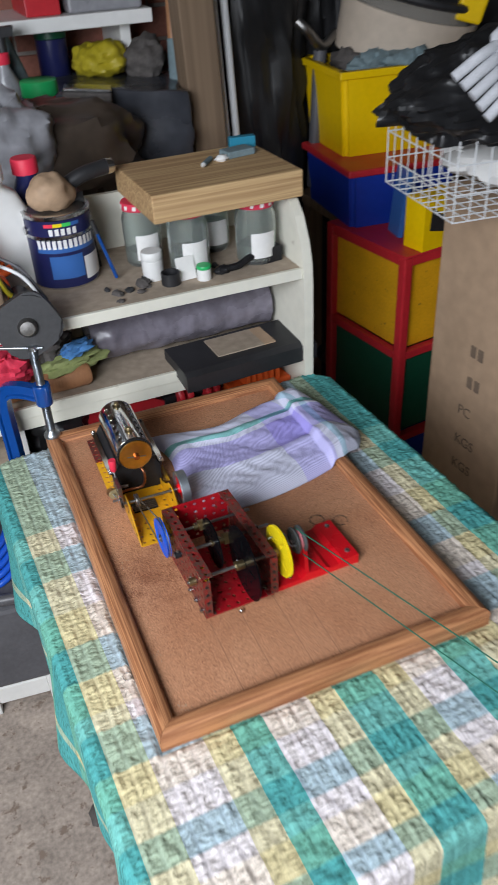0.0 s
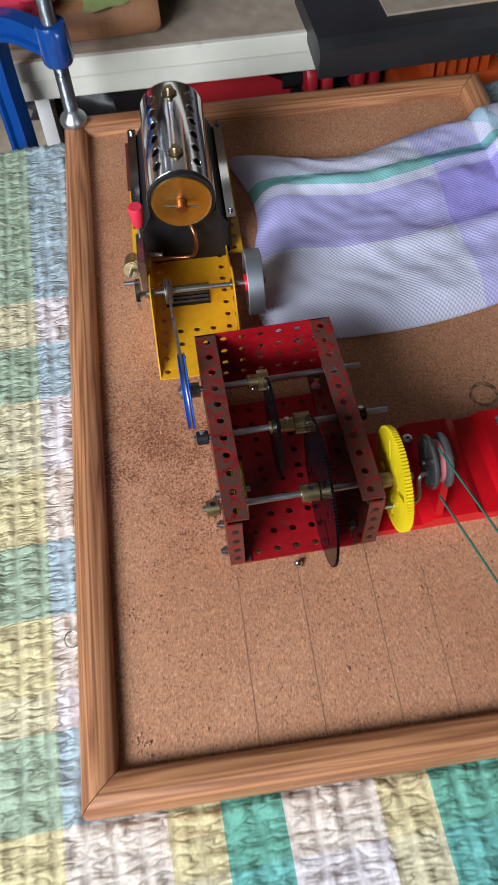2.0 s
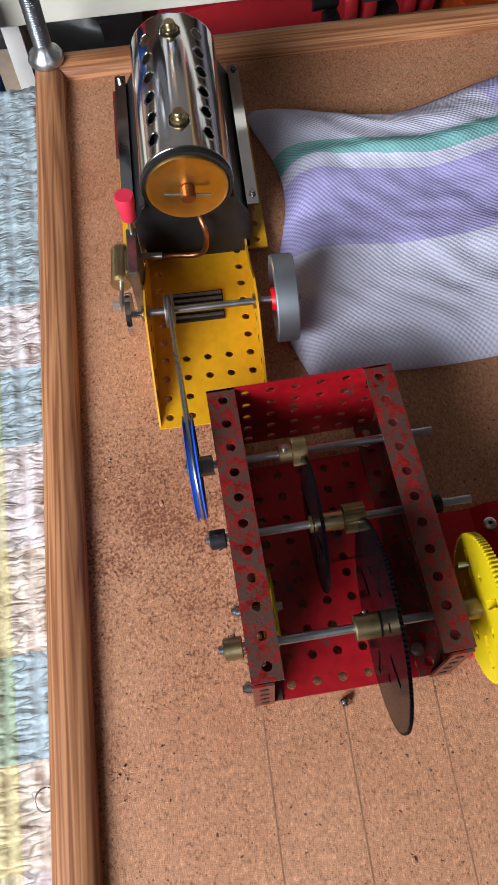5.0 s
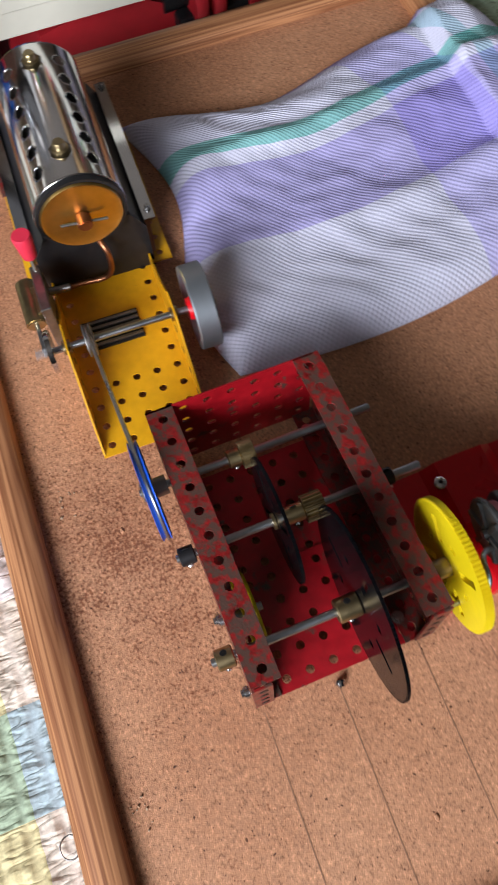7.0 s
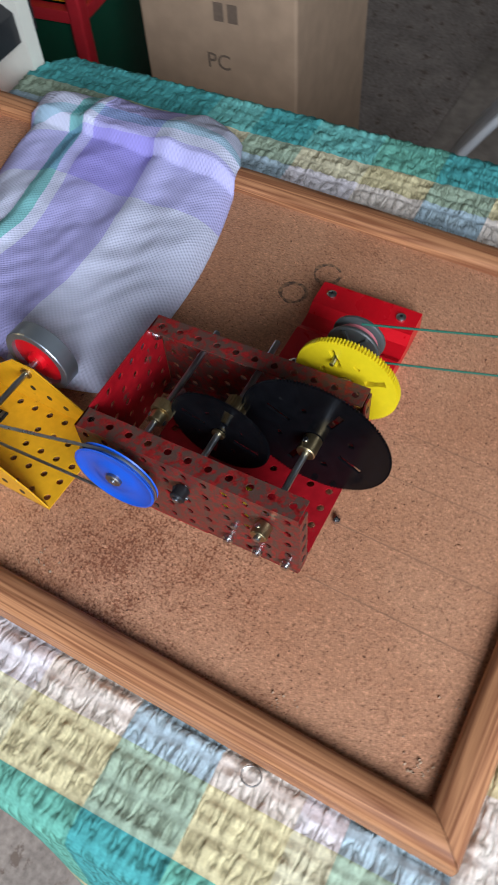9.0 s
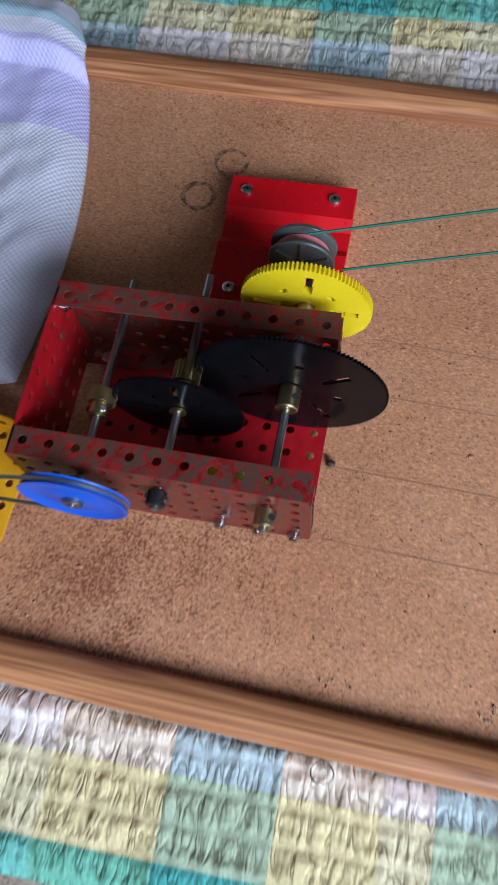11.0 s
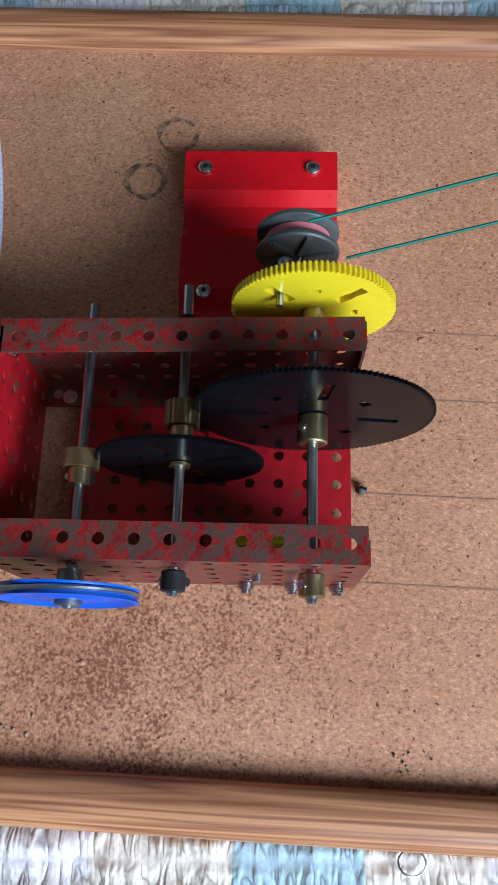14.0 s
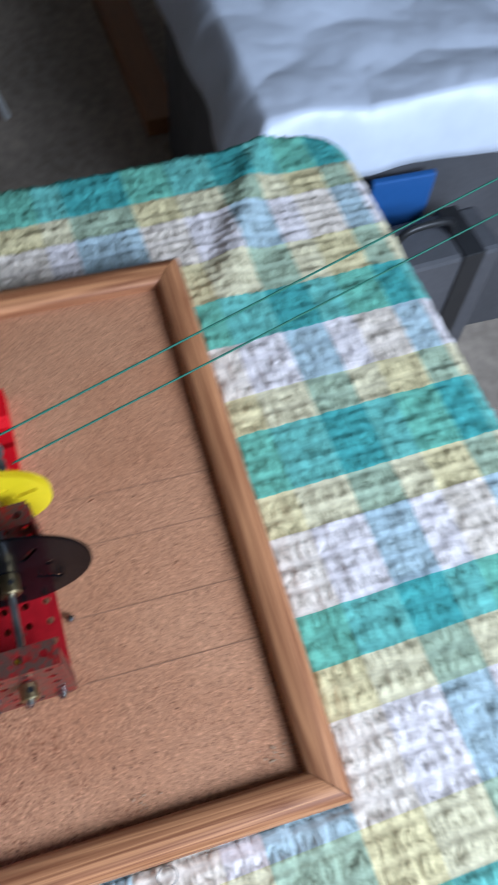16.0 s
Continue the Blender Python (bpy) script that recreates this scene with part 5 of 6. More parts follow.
def shelf_clutter():
    bottle("white_bottle", 0.150, 1.345, S1, 0.052, 0.032, 0.205, 0.018, M_WHITE, M_WHITE, "plain white plastic bottle with a white cap")
    bottle("fuel_bottle", 0.215, 1.395, S1, 0.034, 0.024, 0.195, 0.018, M_NAVY, M_PINKRED, "blue plastic bottle with a red screw cap")
    pot("white_pot", 0.378, 1.240, S1, 0.0185, 0.050, M_WHITE, M_WHITE, 0.014, "small white plastic pill pot")
    tagged(part("paper_card", box(bmesh.new(), -0.017, 0.017, -0.001, 0.001, 0, 0.040), M_PAPER, None, m=pose(0.428, 1.203, S1, -14, 0, 6)), "blank white paper card leaning on a jar", "card")
    c = thing("plastic_cup", "small round black plastic cup on the shelf", "cup", pose(0.397, 1.200, S1))
    part("ring", lathe(bmesh.new(), [(0.0155, 0), (0.0165, 0.001), (0.0165, 0.021), (0.0155, 0.022), (0.0140, 0.021), (0.0140, 0.004), (0.001, 0.004)], seg=28), M_BLACKPLASTIC, c, smooth=True)
    pot("green_pot", 0.455, 1.192, S1, 0.0125, 0.026, M_WHITE, M_GREENCAP, 0.006, "tiny clear pot with a green cap")
    tool = thing("black_tool", "black metal hand tool with a square head", "tool", pose(0.545, 1.205, S1, 0, 0, 10))
    part("head", box(bmesh.new(), 0.030, 0.064, -0.012, 0.012, 0, 0.028, 0.002), M_BLACKMETAL, tool)
    part("arm", tube(bmesh.new(), bent([(0.034, 0, 0.018), (0.0, 0, 0.016), (-0.022, 0, 0.008), (-0.040, 0.004, 0.006)], 5), 0.0065, 8), M_BLACKMETAL, tool, smooth=True)
    part("jaw", lump(bmesh.new(), (0.016, 0.010, 0.008), 4.4, 5, 0.4, 16), M_BLACKMETAL, tool, smooth=True, m=pose(-0.052, 0.004, 0.006))
    pen = thing("blue_pen", "blue pen leaning against the back panel", "pen", pose(0.318, 1.265, S1 + 0.004, -10, -14, 0))
    part("barrel", cyl(bmesh.new(), (0, 0, 0), (0, 0, 0.082), 0.0034, 0.003, 12), M_CLAMPBLUE, pen, smooth=True)
    part("cap", cyl(bmesh.new(), (0, 0, 0.082), (0, 0, 0.105), 0.0046, seg=12), M_BLACKPLASTIC, pen, smooth=True)
    rnd = random.Random(11)
    for k, (x, y, r) in enumerate(((0.352, 1.215, 0.018), (0.325, 1.205, 0.009), (0.302, 1.20, 0.012), (0.29, 1.225, 0.008), (0.34, 1.19, 0.008), (0.49, 1.235, 0.010), (0.505, 1.215, 0.009), (0.365, 1.235, 0.014), (0.30, 1.17, 0.007))):
        tagged(part("rusty_offcut", lump(bmesh.new(), (r, r * rnd.uniform(0.5, 0.9), r * 0.35), k * 1.7 + 0.4, 5, 0.5, 14), M_DARKRUBBER if k % 2 else M_RAG, None, smooth=True, m=pose(x, y, S1 + r * 0.26, 0, 0, rnd.uniform(0, 180))), "dusty dark scrap of metal on the shelf", "scrap", "scraps on the shelf")
    k = thing("black_clippers", "black plastic grip with a bright steel end", "tool", pose(0.262, 1.335, 1.118, 0, -6, 8))
    part("grip", tube(bmesh.new(), bent([(0, 0, 0), (0.04, -0.004, 0.012), (0.085, 0, 0.012)], 6), 0.013, 12), M_BLACKPLASTIC, k, smooth=True)
    part("ferrule", cyl(bmesh.new(), (0.083, 0, 0.012), (0.098, 0.001, 0.010), 0.014, 0.012, 18, 0.002), M_CHROME, k, smooth=True)
    part("stand", box(bmesh.new(), -0.02, 0.03, -0.01, 0.03, -0.151, -0.012), M_BLACKMETAL, k)
    # rounded square rubber plate on an arm, hanging over the shelf edge
    d = thing("vice_plate", "dark rounded rubber plate with a metal boss", "vice", pose(0.140, 1.128, 0.980, 82, 0, -8))
    bm = bmesh.new()
    out = [(0.049 * math.copysign(abs(math.cos(a)) ** 0.62, math.cos(a)), 0.046 * math.copysign(abs(math.sin(a)) ** 0.62, math.sin(a))) for a in (2 * math.pi * i / 40 for i in range(40))]
    c, s = math.cos(0.5), math.sin(0.5)
    prism(bm, [(x * c - y * s, x * s + y * c) for x, y in out], -0.012, 0.008, "Z")
    bmesh.ops.bevel(bm, geom=[e for e in bm.edges if any(len(f.verts) > 4 for f in e.link_faces)], offset=0.004, segments=2, affect="EDGES")
    part("plate", bm, M_DARKRUBBER, d, smooth=True)
    part("bolt_head", lathe(bmesh.new(), [(0.015, 0.007), (0.015, 0.014), (0.011, 0.019), (0.001, 0.020)], seg=28), M_DULLSTEEL, d, smooth=True)
    part("arm", tube(bmesh.new(), bent([(0, 0, -0.010), (0.0, 0.01, -0.05), (-0.01, 0.02, -0.11)], 5), 0.018, 12), M_BLACKMETAL, d, smooth=True)
    for k, (pts, mm) in enumerate((([(0.06, 1.20, 1.0), (0.10, 1.22, 1.05), (0.15, 1.20, 1.035), (0.18, 1.19, 0.985)], M_WIRE), ([(0.05, 1.21, 0.99), (0.095, 1.23, 1.06), (0.15, 1.21, 1.045), (0.185, 1.2, 0.985)], M_LEATHER))):
        tagged(part("cable", tube(bmesh.new(), bent(pts, 8), 0.003, 8), mm, None, smooth=True), "looped thin striped cable over the shelf", "cable", "cables on the shelf")
    pl = thing("orange_pliers", "pair of orange-handled pliers", "pliers", pose(0.075, 1.26, S1 + 0.022, 0, -10, 20))
    for s in (-1, 1):
        part("handle", tube(bmesh.new(), bent([(0, 0, 0), (0.03, s * 0.012, 0.015), (0.075, s * 0.016, 0.02)], 6), 0.008, 10), M_ORANGE, pl, smooth=True)
    part("jaw", box(bmesh.new(), -0.045, 0.004, -0.008, 0.008, -0.006, 0.006, 0.002), M_DULLSTEEL, pl)
    tagged(part("brown_block", box(bmesh.new(), -0.028, 0.028, -0.022, 0.022, 0, 0.058, 0.003), M_POST, None, m=pose(0.088, 1.215, S1, 0, 0, 8)), "dark brown wooden block on the shelf", "block")
    tagged(part("orange_bag", lump(bmesh.new(), (0.046, 0.042, 0.090), 6.6, 4, 0.3, 40, True, 0.3), M_ORANGE, None, smooth=True, m=pose(0.075, 1.295, S1 + 0.064)), "crumpled orange-red plastic bag on the shelf", "bag")
    for k in range(3):
        pts = [(0.052 + 0.02 * k, 1.225 + 0.01 * k, S1 + 0.066), (0.085 + 0.01 * k, 1.19, S1 + 0.084 + 0.012 * k), (0.125, 1.21, S1 + 0.062 - 0.01 * k), (0.132 + 0.008 * k, 1.235, S1 + 0.012)]
        tagged(part("orange_flex", tube(bmesh.new(), bent(pts, 8), 0.0045, 8), (M_ORANGE, M_BLACKPLASTIC, M_YELLOWBAG)[k], None, smooth=True), ("orange", "black", "yellow")[k] + " electric flex coiled on the shelf", "cable", "cables on the shelf")
    # middle shelf
    bm = bmesh.new()
    n, seg = 60, 40
    rows = []
    for i in range(n + 1):
        x = 0.255 + 0.355 * i / n
        rows.append([bm.verts.new((x, 1.310 + (0.052 + 0.007 * noise.noise(Vector((x * 22, a * 1.7, 1))) + 0.006 * abs(noise.noise(Vector((x * 70, a * 2.5, 3))))) * math.cos(a), 0.853 + (0.049 + 0.006 * noise.noise(Vector((x * 25, a * 2, 5)))) * math.sin(a))) for a in (2 * math.pi * k / seg for k in range(seg))])
    for a, b in zip(rows, rows[1:]):
        for k in range(seg):
            bm.faces.new((a[k], a[(k + 1) % seg], b[(k + 1) % seg], b[k]))
    bm.faces.new(rows[0])
    bm.faces.new(rows[-1])
    tagged(part("polythene_roll", bm, M_DARKBAG, None, smooth=True), "purple-grey roll wrapped in creased polythene", "roll")
    b = thing("black_foam_strip", "long black strip with a cream inset on the shelf", "strip", pose(0.517, 1.195, S2 + 0.001, 0, 0, 3))
    part("strip", prism(bmesh.new(), [(-0.052, -0.018), (0.060, 0.0), (0.060, 0.020), (-0.040, 0.018), (-0.052, 0.012)], -0.132, 0.132, "X"), M_BLACKPLASTIC, b)
    part("inset", box(bmesh.new(), -0.055, 0.038, -0.020, 0.050, 0.0190, 0.0215), M_SHELFTOP, b, "dusty cream inset")
    part("inset_edge", box(bmesh.new(), 0.038, 0.062, -0.020, 0.050, 0.0190, 0.0212), M_CARD, b, "bare wood edge")
    rag = (("grey_rag", (0.055, 0.045, 0.034), (0.165, 1.285, S2 + 0.060), M_RAG, "crumpled grey rag"), ("green_rag", (0.070, 0.030, 0.016), (0.205, 1.245, S2 + 0.042), M_GREENRAG, "rolled olive green cloth"), ("blue_cloth", (0.034, 0.018, 0.013), (0.222, 1.232, S2 + 0.071), M_BLUECLOTH, "light blue plastic sleeve"), ("red_glove", (0.042, 0.036, 0.026), (0.100, 1.215, S2 + 0.062), M_REDCLOTH, "bright red fabric glove"), ("green_bag", (0.036, 0.040, 0.045), (0.035, 1.26, S2 + 0.050), M_GREENCRATE, "dark green bag"), ("red_cloth", (0.05, 0.03, 0.02), (0.10, 1.25, S2 + 0.10), M_REDCLOTH, "red cloth heap"))
    for k, (n2, size, p, mm, lab) in enumerate(rag):
        tagged(part(n2, lump(bmesh.new(), size, k * 2.3 + 0.5, 5, 0.35, 36, True, 0.25), mm, None, smooth=True, m=pose(*p, 0, 0, 15 * k)), lab + " on the middle shelf", "cloth")
    h = thing("wooden_handle", "turned brown wooden tool handle lying on the shelf", "handle", pose(0.04, 1.218, S2 + 0.021, 0, 90, 3))
    part("shaft", lathe(bmesh.new(), [(0.017, -0.10), (0.019, -0.05), (0.018, 0.06), (0.021, 0.16), (0.0205, 0.19), (0.017, 0.196)], seg=28), M_TURNED, h, smooth=True)
    # lower shelf: red machine, red reels, orange tool
    mch = thing("red_machine", "red enamel machine casing on the bottom shelf", "machine", pose(0.300, 1.265, S3, 0, 0, 12))
    part("casing", prism(bmesh.new(), [(-0.08, 0), (0.08, 0), (0.075, 0.06), (0.02, 0.095), (-0.06, 0.09)], -0.045, 0.045, "Y"), M_REDFRAME, mch)
    part("foot", box(bmesh.new(), -0.09, 0.09, -0.05, 0.05, 0, 0.012, 0.002), M_BLACKMETAL, mch)
    rl = thing("red_reels", "row of red plastic reels on a spindle", "reels", pose(0.425, 1.245, S3 + 0.070, 0, 0, 6))
    part("spindle", cyl(bmesh.new(), (-0.06, 0, 0), (0.07, 0, 0), 0.012, seg=16), M_BLACKMETAL, rl, smooth=True)
    for x in (-0.03, -0.012, 0.026, 0.044):
        part("reel", lathe(bmesh.new(), [(0.014, x - 0.006), (0.030, x - 0.006), (0.032, x - 0.003), (0.032, x + 0.003), (0.030, x + 0.006), (0.014, x + 0.006)], axis="X", seg=30), M_REDFRAME, rl, smooth=True)
    part("stand", box(bmesh.new(), -0.05, 0.06, -0.02, 0.02, -0.07, -0.012, 0.003), M_BLACKMETAL, rl)
    og = thing("orange_rack", "orange plastic comb-like tool holder on the bottom shelf", "holder", pose(0.555, 1.245, S3, 0, 0, 5))
    part("tray", box(bmesh.new(), -0.065, 0.062, -0.05, 0.05, 0, 0.075, 0.004), M_ORANGE, og)
    for k in range(6):
        part("tooth", prism(bmesh.new(), [(-0.004, 0), (0.004, 0), (0.003, 0.028), (-0.003, 0.028)], -0.045, 0.02, "Y"), M_ORANGE, og, m=pose(-0.030 + k * 0.013, 0, 0.075))
    tagged(part("black_bag", lump(bmesh.new(), (0.08, 0.05, 0.05), 8.8, 5, 0.3, 32, True, 0.3), M_BINBAG, None, smooth=True, m=pose(0.155, 1.30, S3 + 0.038)), "crumpled black plastic bag on the bottom shelf", "bag")
    tagged(part("white_bag", lump(bmesh.new(), (0.05, 0.05, 0.045), 5.8, 5, 0.3, 32, True, 0.3), M_CLEARBAG, None, smooth=True, m=pose(0.575, 1.36, S3 + 0.034)), "crumpled pale plastic bag by the shelf end", "bag")


def g_clamp():
    c = thing("g_clamp", "blue enamelled G-clamp gripping the board to the table", "clamp", pose(0.1390, 1.0865, 0))
    bm = bmesh.new()
    pts = [(0, 0, 0.868), (-0.030, 0.020, 0.874), (-0.052, 0.036, 0.868), (-0.060, 0.042, 0.845), (-0.060, 0.042, 0.76), (-0.060, 0.042, 0.70), (-0.052, 0.036, 0.690), (-0.01, 0.006, 0.690)]
    run = bent(pts, 6)
    across = Vector((0.58, 0.82, 0))
    secs = []
    for i, p in enumerate(run):
        a, b = run[max(0, i - 1)], run[min(len(run) - 1, i + 1)]
        t = (b - a).normalized()
        nrm = across.cross(t).normalized()
        secs.append([bm.verts.new(p + across * (0.0075 * sx) + nrm * (0.0115 * sy)) for sx, sy in ((-1, -1), (1, -1), (1, -0.6), (0.4, -0.5), (0.4, 0.5), (1, 0.6), (1, 1), (-1, 1), (-1, 0.6), (-0.4, 0.5), (-0.4, -0.5), (-1, -0.6))])
    for a, b in zip(secs, secs[1:]):
        for k in range(12):
            bm.faces.new((a[k], a[(k + 1) % 12], b[(k + 1) % 12], b[k]))
    bm.faces.new(secs[0])
    bm.faces.new(secs[-1])
    part("frame", bm, M_CLAMPBLUE, c, "glossy blue cast frame", True)
    part("boss", lathe(bmesh.new(), [(0.0125, 0.852), (0.0138, 0.855), (0.0138, 0.884), (0.0125, 0.887)], seg=28), M_CLAMPBLUE, c, smooth=True)
    prof = []
    z = 0.800
    while z < 0.945:
        prof += [(0.0058, z), (0.0068, z + 0.0009)]
        z += 0.0018
    prof.append((0.0068, 0.952))
    part("screw", lathe(bmesh.new(), prof, seg=16), M_STEEL, c, "threaded steel screw", True)
    part("swivel_foot", lathe(bmesh.new(), [(0.0125, 0.7918), (0.0132, 0.794), (0.0115, 0.798), (0.0075, 0.801), (0.0065, 0.806)], seg=28), M_STEEL, c, smooth=True)
    part("tommy_bar", cyl(bmesh.new(), (-0.052, 0.012, 0.955), (0.014, -0.003, 0.947), 0.0028, seg=12, bevel=0.001), M_STEEL, c, smooth=True)
    r = thing("wire_ring", "small open loop of thin wire lying on the cloth", "wire", pose(0.122, 0.596, ZT + 0.0032))
    part("loop", tube(bmesh.new(), bent([(0.005 * math.cos(a), 0.0055 * math.sin(a), 0.0004 * math.sin(3 * a)) for a in (0.3 + k * 0.55 for k in range(12))], 3), 0.00045, 6), M_DULLSTEEL, r, smooth=True)


# ---- the pile behind the shelves ----
def back_pile():
    sacks = (("brown_sack", (0.27, 0.14, 0.13), (0.22, 1.63, 1.055), M_BROWNSHEET, "slumped brown plastic sack", 1.0), ("clear_bag", (0.10, 0.09, 0.09), (0.205, 1.55, 1.135), M_CLEARBAG, "cloudy clear polythene bag", 2.0), ("yellow_bag", (0.070, 0.06, 0.042), (0.500, 1.95, 1.190), M_YELLOWBAG, "bunched yellow plastic bag", 4.0), ("grey_cloth", (0.06, 0.05, 0.05), (0.595, 1.93, 1.185), M_RAG, "bunched grey cloth", 5.0), ("dark_sack", (0.45, 0.12, 0.20), (0.12, 1.86, 1.00), M_RAG, "dark dusty sack of rags", 6.0))
    for n, size, p, mm, lab, sd in sacks:
        tagged(part(n, lump(bmesh.new(), size, sd, 3, 0.25, 56, True, 0.16), mm, None, smooth=True, m=pose(*p, 0, 0, sd * 13)), lab + " on the bench behind", "bag")
    bm = box(bmesh.new(), -0.19, 0.17, -0.13, 0.13, 0, 0.262, 0.006)
    bmesh.ops.subdivide_edges(bm, edges=bm.edges[:], cuts=14, use_grid_fill=True)
    for v in bm.verts:
        q = v.co * 9
        k = noise.noise(q) * 0.012 + abs(noise.noise(q * 2.2 + Vector((3, 1, 2)))) * 0.010
        v.co += Vector((k, -k, k * 0.8 * min(1, v.co.z * 10) - 0.10 * max(0, v.co.x) * min(1, v.co.z * 4)))
    tagged(part("sheeted_box", bm, M_GREYSHEET, None, smooth=True, m=pose(0.475, 1.87, 0.9, 0, 0, -8)), "box covered with creased grey plastic sheet on the bench behind", "box")
    b = thing("back_bench", "dark wooden bench heaped with sacks along the wall", "bench")
    part("top", box(bmesh.new(), -0.5, 0.64, 1.47, 2.10, 0.86, 0.90, 0.003), M_POST, b)
    for x in (-0.46, 0.58):
        for y in (1.50, 2.05):
            part("leg", box(bmesh.new(), x - 0.03, x + 0.03, y - 0.03, y + 0.03, 0, 0.86, 0.003), M_POST, b)
    u = thing("wall_shelf", "white painted shelf fixed to the brick wall", "shelf")
    part("board", box(bmesh.new(), -0.5, 0.615, 1.90, 2.147, 1.262, 1.290, 0.002), M_WHITE, u)
    for x in (0.05, 0.565):
        part("bracket", box(bmesh.new(), x - 0.012, x + 0.012, 1.96, 2.147, 1.20, 1.2615, 0.002), M_WHITE, u)
    tagged(part("red_folder", box(bmesh.new(), 0, 0.075, 0, 0.18, 0, 0.28, 0.003), M_REDFRAME, None, m=pose(0.345, 1.925, 1.2905, 0, 0, 0)), "red box file standing on the wall shelf", "box file")
    g = thing("grey_crate", "grey plastic storage box on the wall shelf", "box", pose(0.435, 1.918, 1.2905))
    part("body", box(bmesh.new(), 0, 0.165, 0, 0.20, 0, 0.24, 0.006), M_CLEARBAG, g)
    part("rim", box(bmesh.new(), -0.004, 0.169, -0.004, 0.204, 0.225, 0.245, 0.003), M_CLEARBAG, g)
    pot("lidded_tub", 0.322, 1.775, 1.110, 0.037, 0.085, M_REDFRAME, M_GREENCAP, 0.030, "red tub with a bright green lid")
    t = thing("oblong_tin", "oblong tin with a bright metal top", "tin", pose(0.405, 1.745, 1.085, 0, 6, -14))
    part("body", box(bmesh.new(), -0.05, 0.05, -0.03, 0.03, 0, 0.085, 0.006), M_RAG, t)
    part("top", box(bmesh.new(), -0.049, 0.049, -0.029, 0.029, 0.085, 0.091, 0.004), M_SILVER, t)
    s = thing("spray_bottle", "spray bottle with black trigger and pink nozzle", "spray bottle", pose(0.265, 1.83, 1.10))
    part("body", lathe(bmesh.new(), [(0.032, 0), (0.034, 0.004), (0.032, 0.08), (0.014, 0.115), (0.013, 0.125)], seg=28), M_CLEARBAG, s, smooth=True)
    part("collar", lathe(bmesh.new(), [(0.016, 0.122), (0.017, 0.124), (0.017, 0.142), (0.015, 0.144)], seg=20), M_PINKRED, s, smooth=True)
    part("head", prism(bmesh.new(), [(-0.045, 0.170), (0.030, 0.172), (0.034, 0.190), (-0.045, 0.188)], -0.012, 0.012, "Y"), M_BLACKPLASTIC, s)
    part("neck", cyl(bmesh.new(), (0.006, 0, 0.143), (0.006, 0, 0.172), 0.010, seg=16), M_BLACKPLASTIC, s, smooth=True)
    part("trigger", tube(bmesh.new(), bent([(-0.024, 0, 0.172), (-0.030, 0, 0.150), (-0.024, 0, 0.128)], 5), 0.005, 8), M_PINKRED, s, smooth=True)
    part("nozzle", box(bmesh.new(), -0.055, -0.045, -0.009, 0.009, 0.168, 0.190, 0.002), M_PINKRED, s)
    pot("striped_can", 0.400, 2.00, 1.13, 0.035, 0.13, M_NAVY, M_GREENCRATE, 0.02, "navy and white striped can")
    gs = thing("silicone_gun", "pale green cartridge with a nozzle leaning on the pile", "cartridge", pose(0.315, 1.90, 1.13, 0, -18, 0))
    part("tube", cyl(bmesh.new(), (0, 0, 0), (0, 0, 0.14), 0.024, seg=24), M_TEALFADE, gs, smooth=True)
    part("nozzle", cyl(bmesh.new(), (0, 0, 0.14), (0, 0, 0.17), 0.012, 0.006, 16), M_PAPER, gs, smooth=True)
    lm = thing("lime_bottle", "lime green and blue plastic bottle lying on its side", "bottle", pose(0.072, 1.44, 1.182, 0, 80, 6))
    part("body", lathe(bmesh.new(), [(0.028, -0.10), (0.030, -0.096), (0.030, 0.03), (0.024, 0.045)], seg=28), M_BLUECRATE, lm, smooth=True)
    part("cap", lathe(bmesh.new(), [(0.024, 0.045), (0.026, 0.05), (0.024, 0.085), (0.012, 0.095)], seg=28), M_LIME, lm, smooth=True)
    tagged(part("timber_post", box(bmesh.new(), -0.040, 0.040, -0.035, 0.035, 0, 2.35, 0.004), M_POST, None, m=pose(0.722, 1.80, 0, 0, -2.2, 0)), "rough brown timber post from floor to ceiling", "post")
    for k, (x, l) in enumerate(((0.770, 0.0), (0.792, 0.004))):
        tagged(part("steel_tube", cyl(bmesh.new(), (x, 1.80, 0.30), (x - 0.035 + l, 1.84, 1.335), 0.0085, seg=18, bevel=0.001), M_WIRE, None, smooth=True), "bright steel tube leaning beside the post", "tube", "steel tubes")
    p = thing("broom_handle", "wooden pole with blue sleeve leaning on the post", "pole", pose(0.632, 1.86, 0.9, -3, 3, 0))
    part("pole", cyl(bmesh.new(), (0, 0, 0), (0, 0, 0.75), 0.011, seg=16), M_TURNED, p, smooth=True)
    part("sleeve", cyl(bmesh.new(), (0.027, 0, 0.34), (0.027, 0, 0.75), 0.014, seg=16), M_BLUECRATE, p, smooth=True)
    part("band", cyl(bmesh.new(), (0.027, 0, 0.33), (0.027, 0, 0.345), 0.015, seg=16), M_YELLOWPLASTIC, p, smooth=True)
    part("grip", cyl(bmesh.new(), (0.006, -0.012, 0.15), (0.006, -0.012, 0.33), 0.022, seg=18), M_TEALFADE, p, smooth=True)
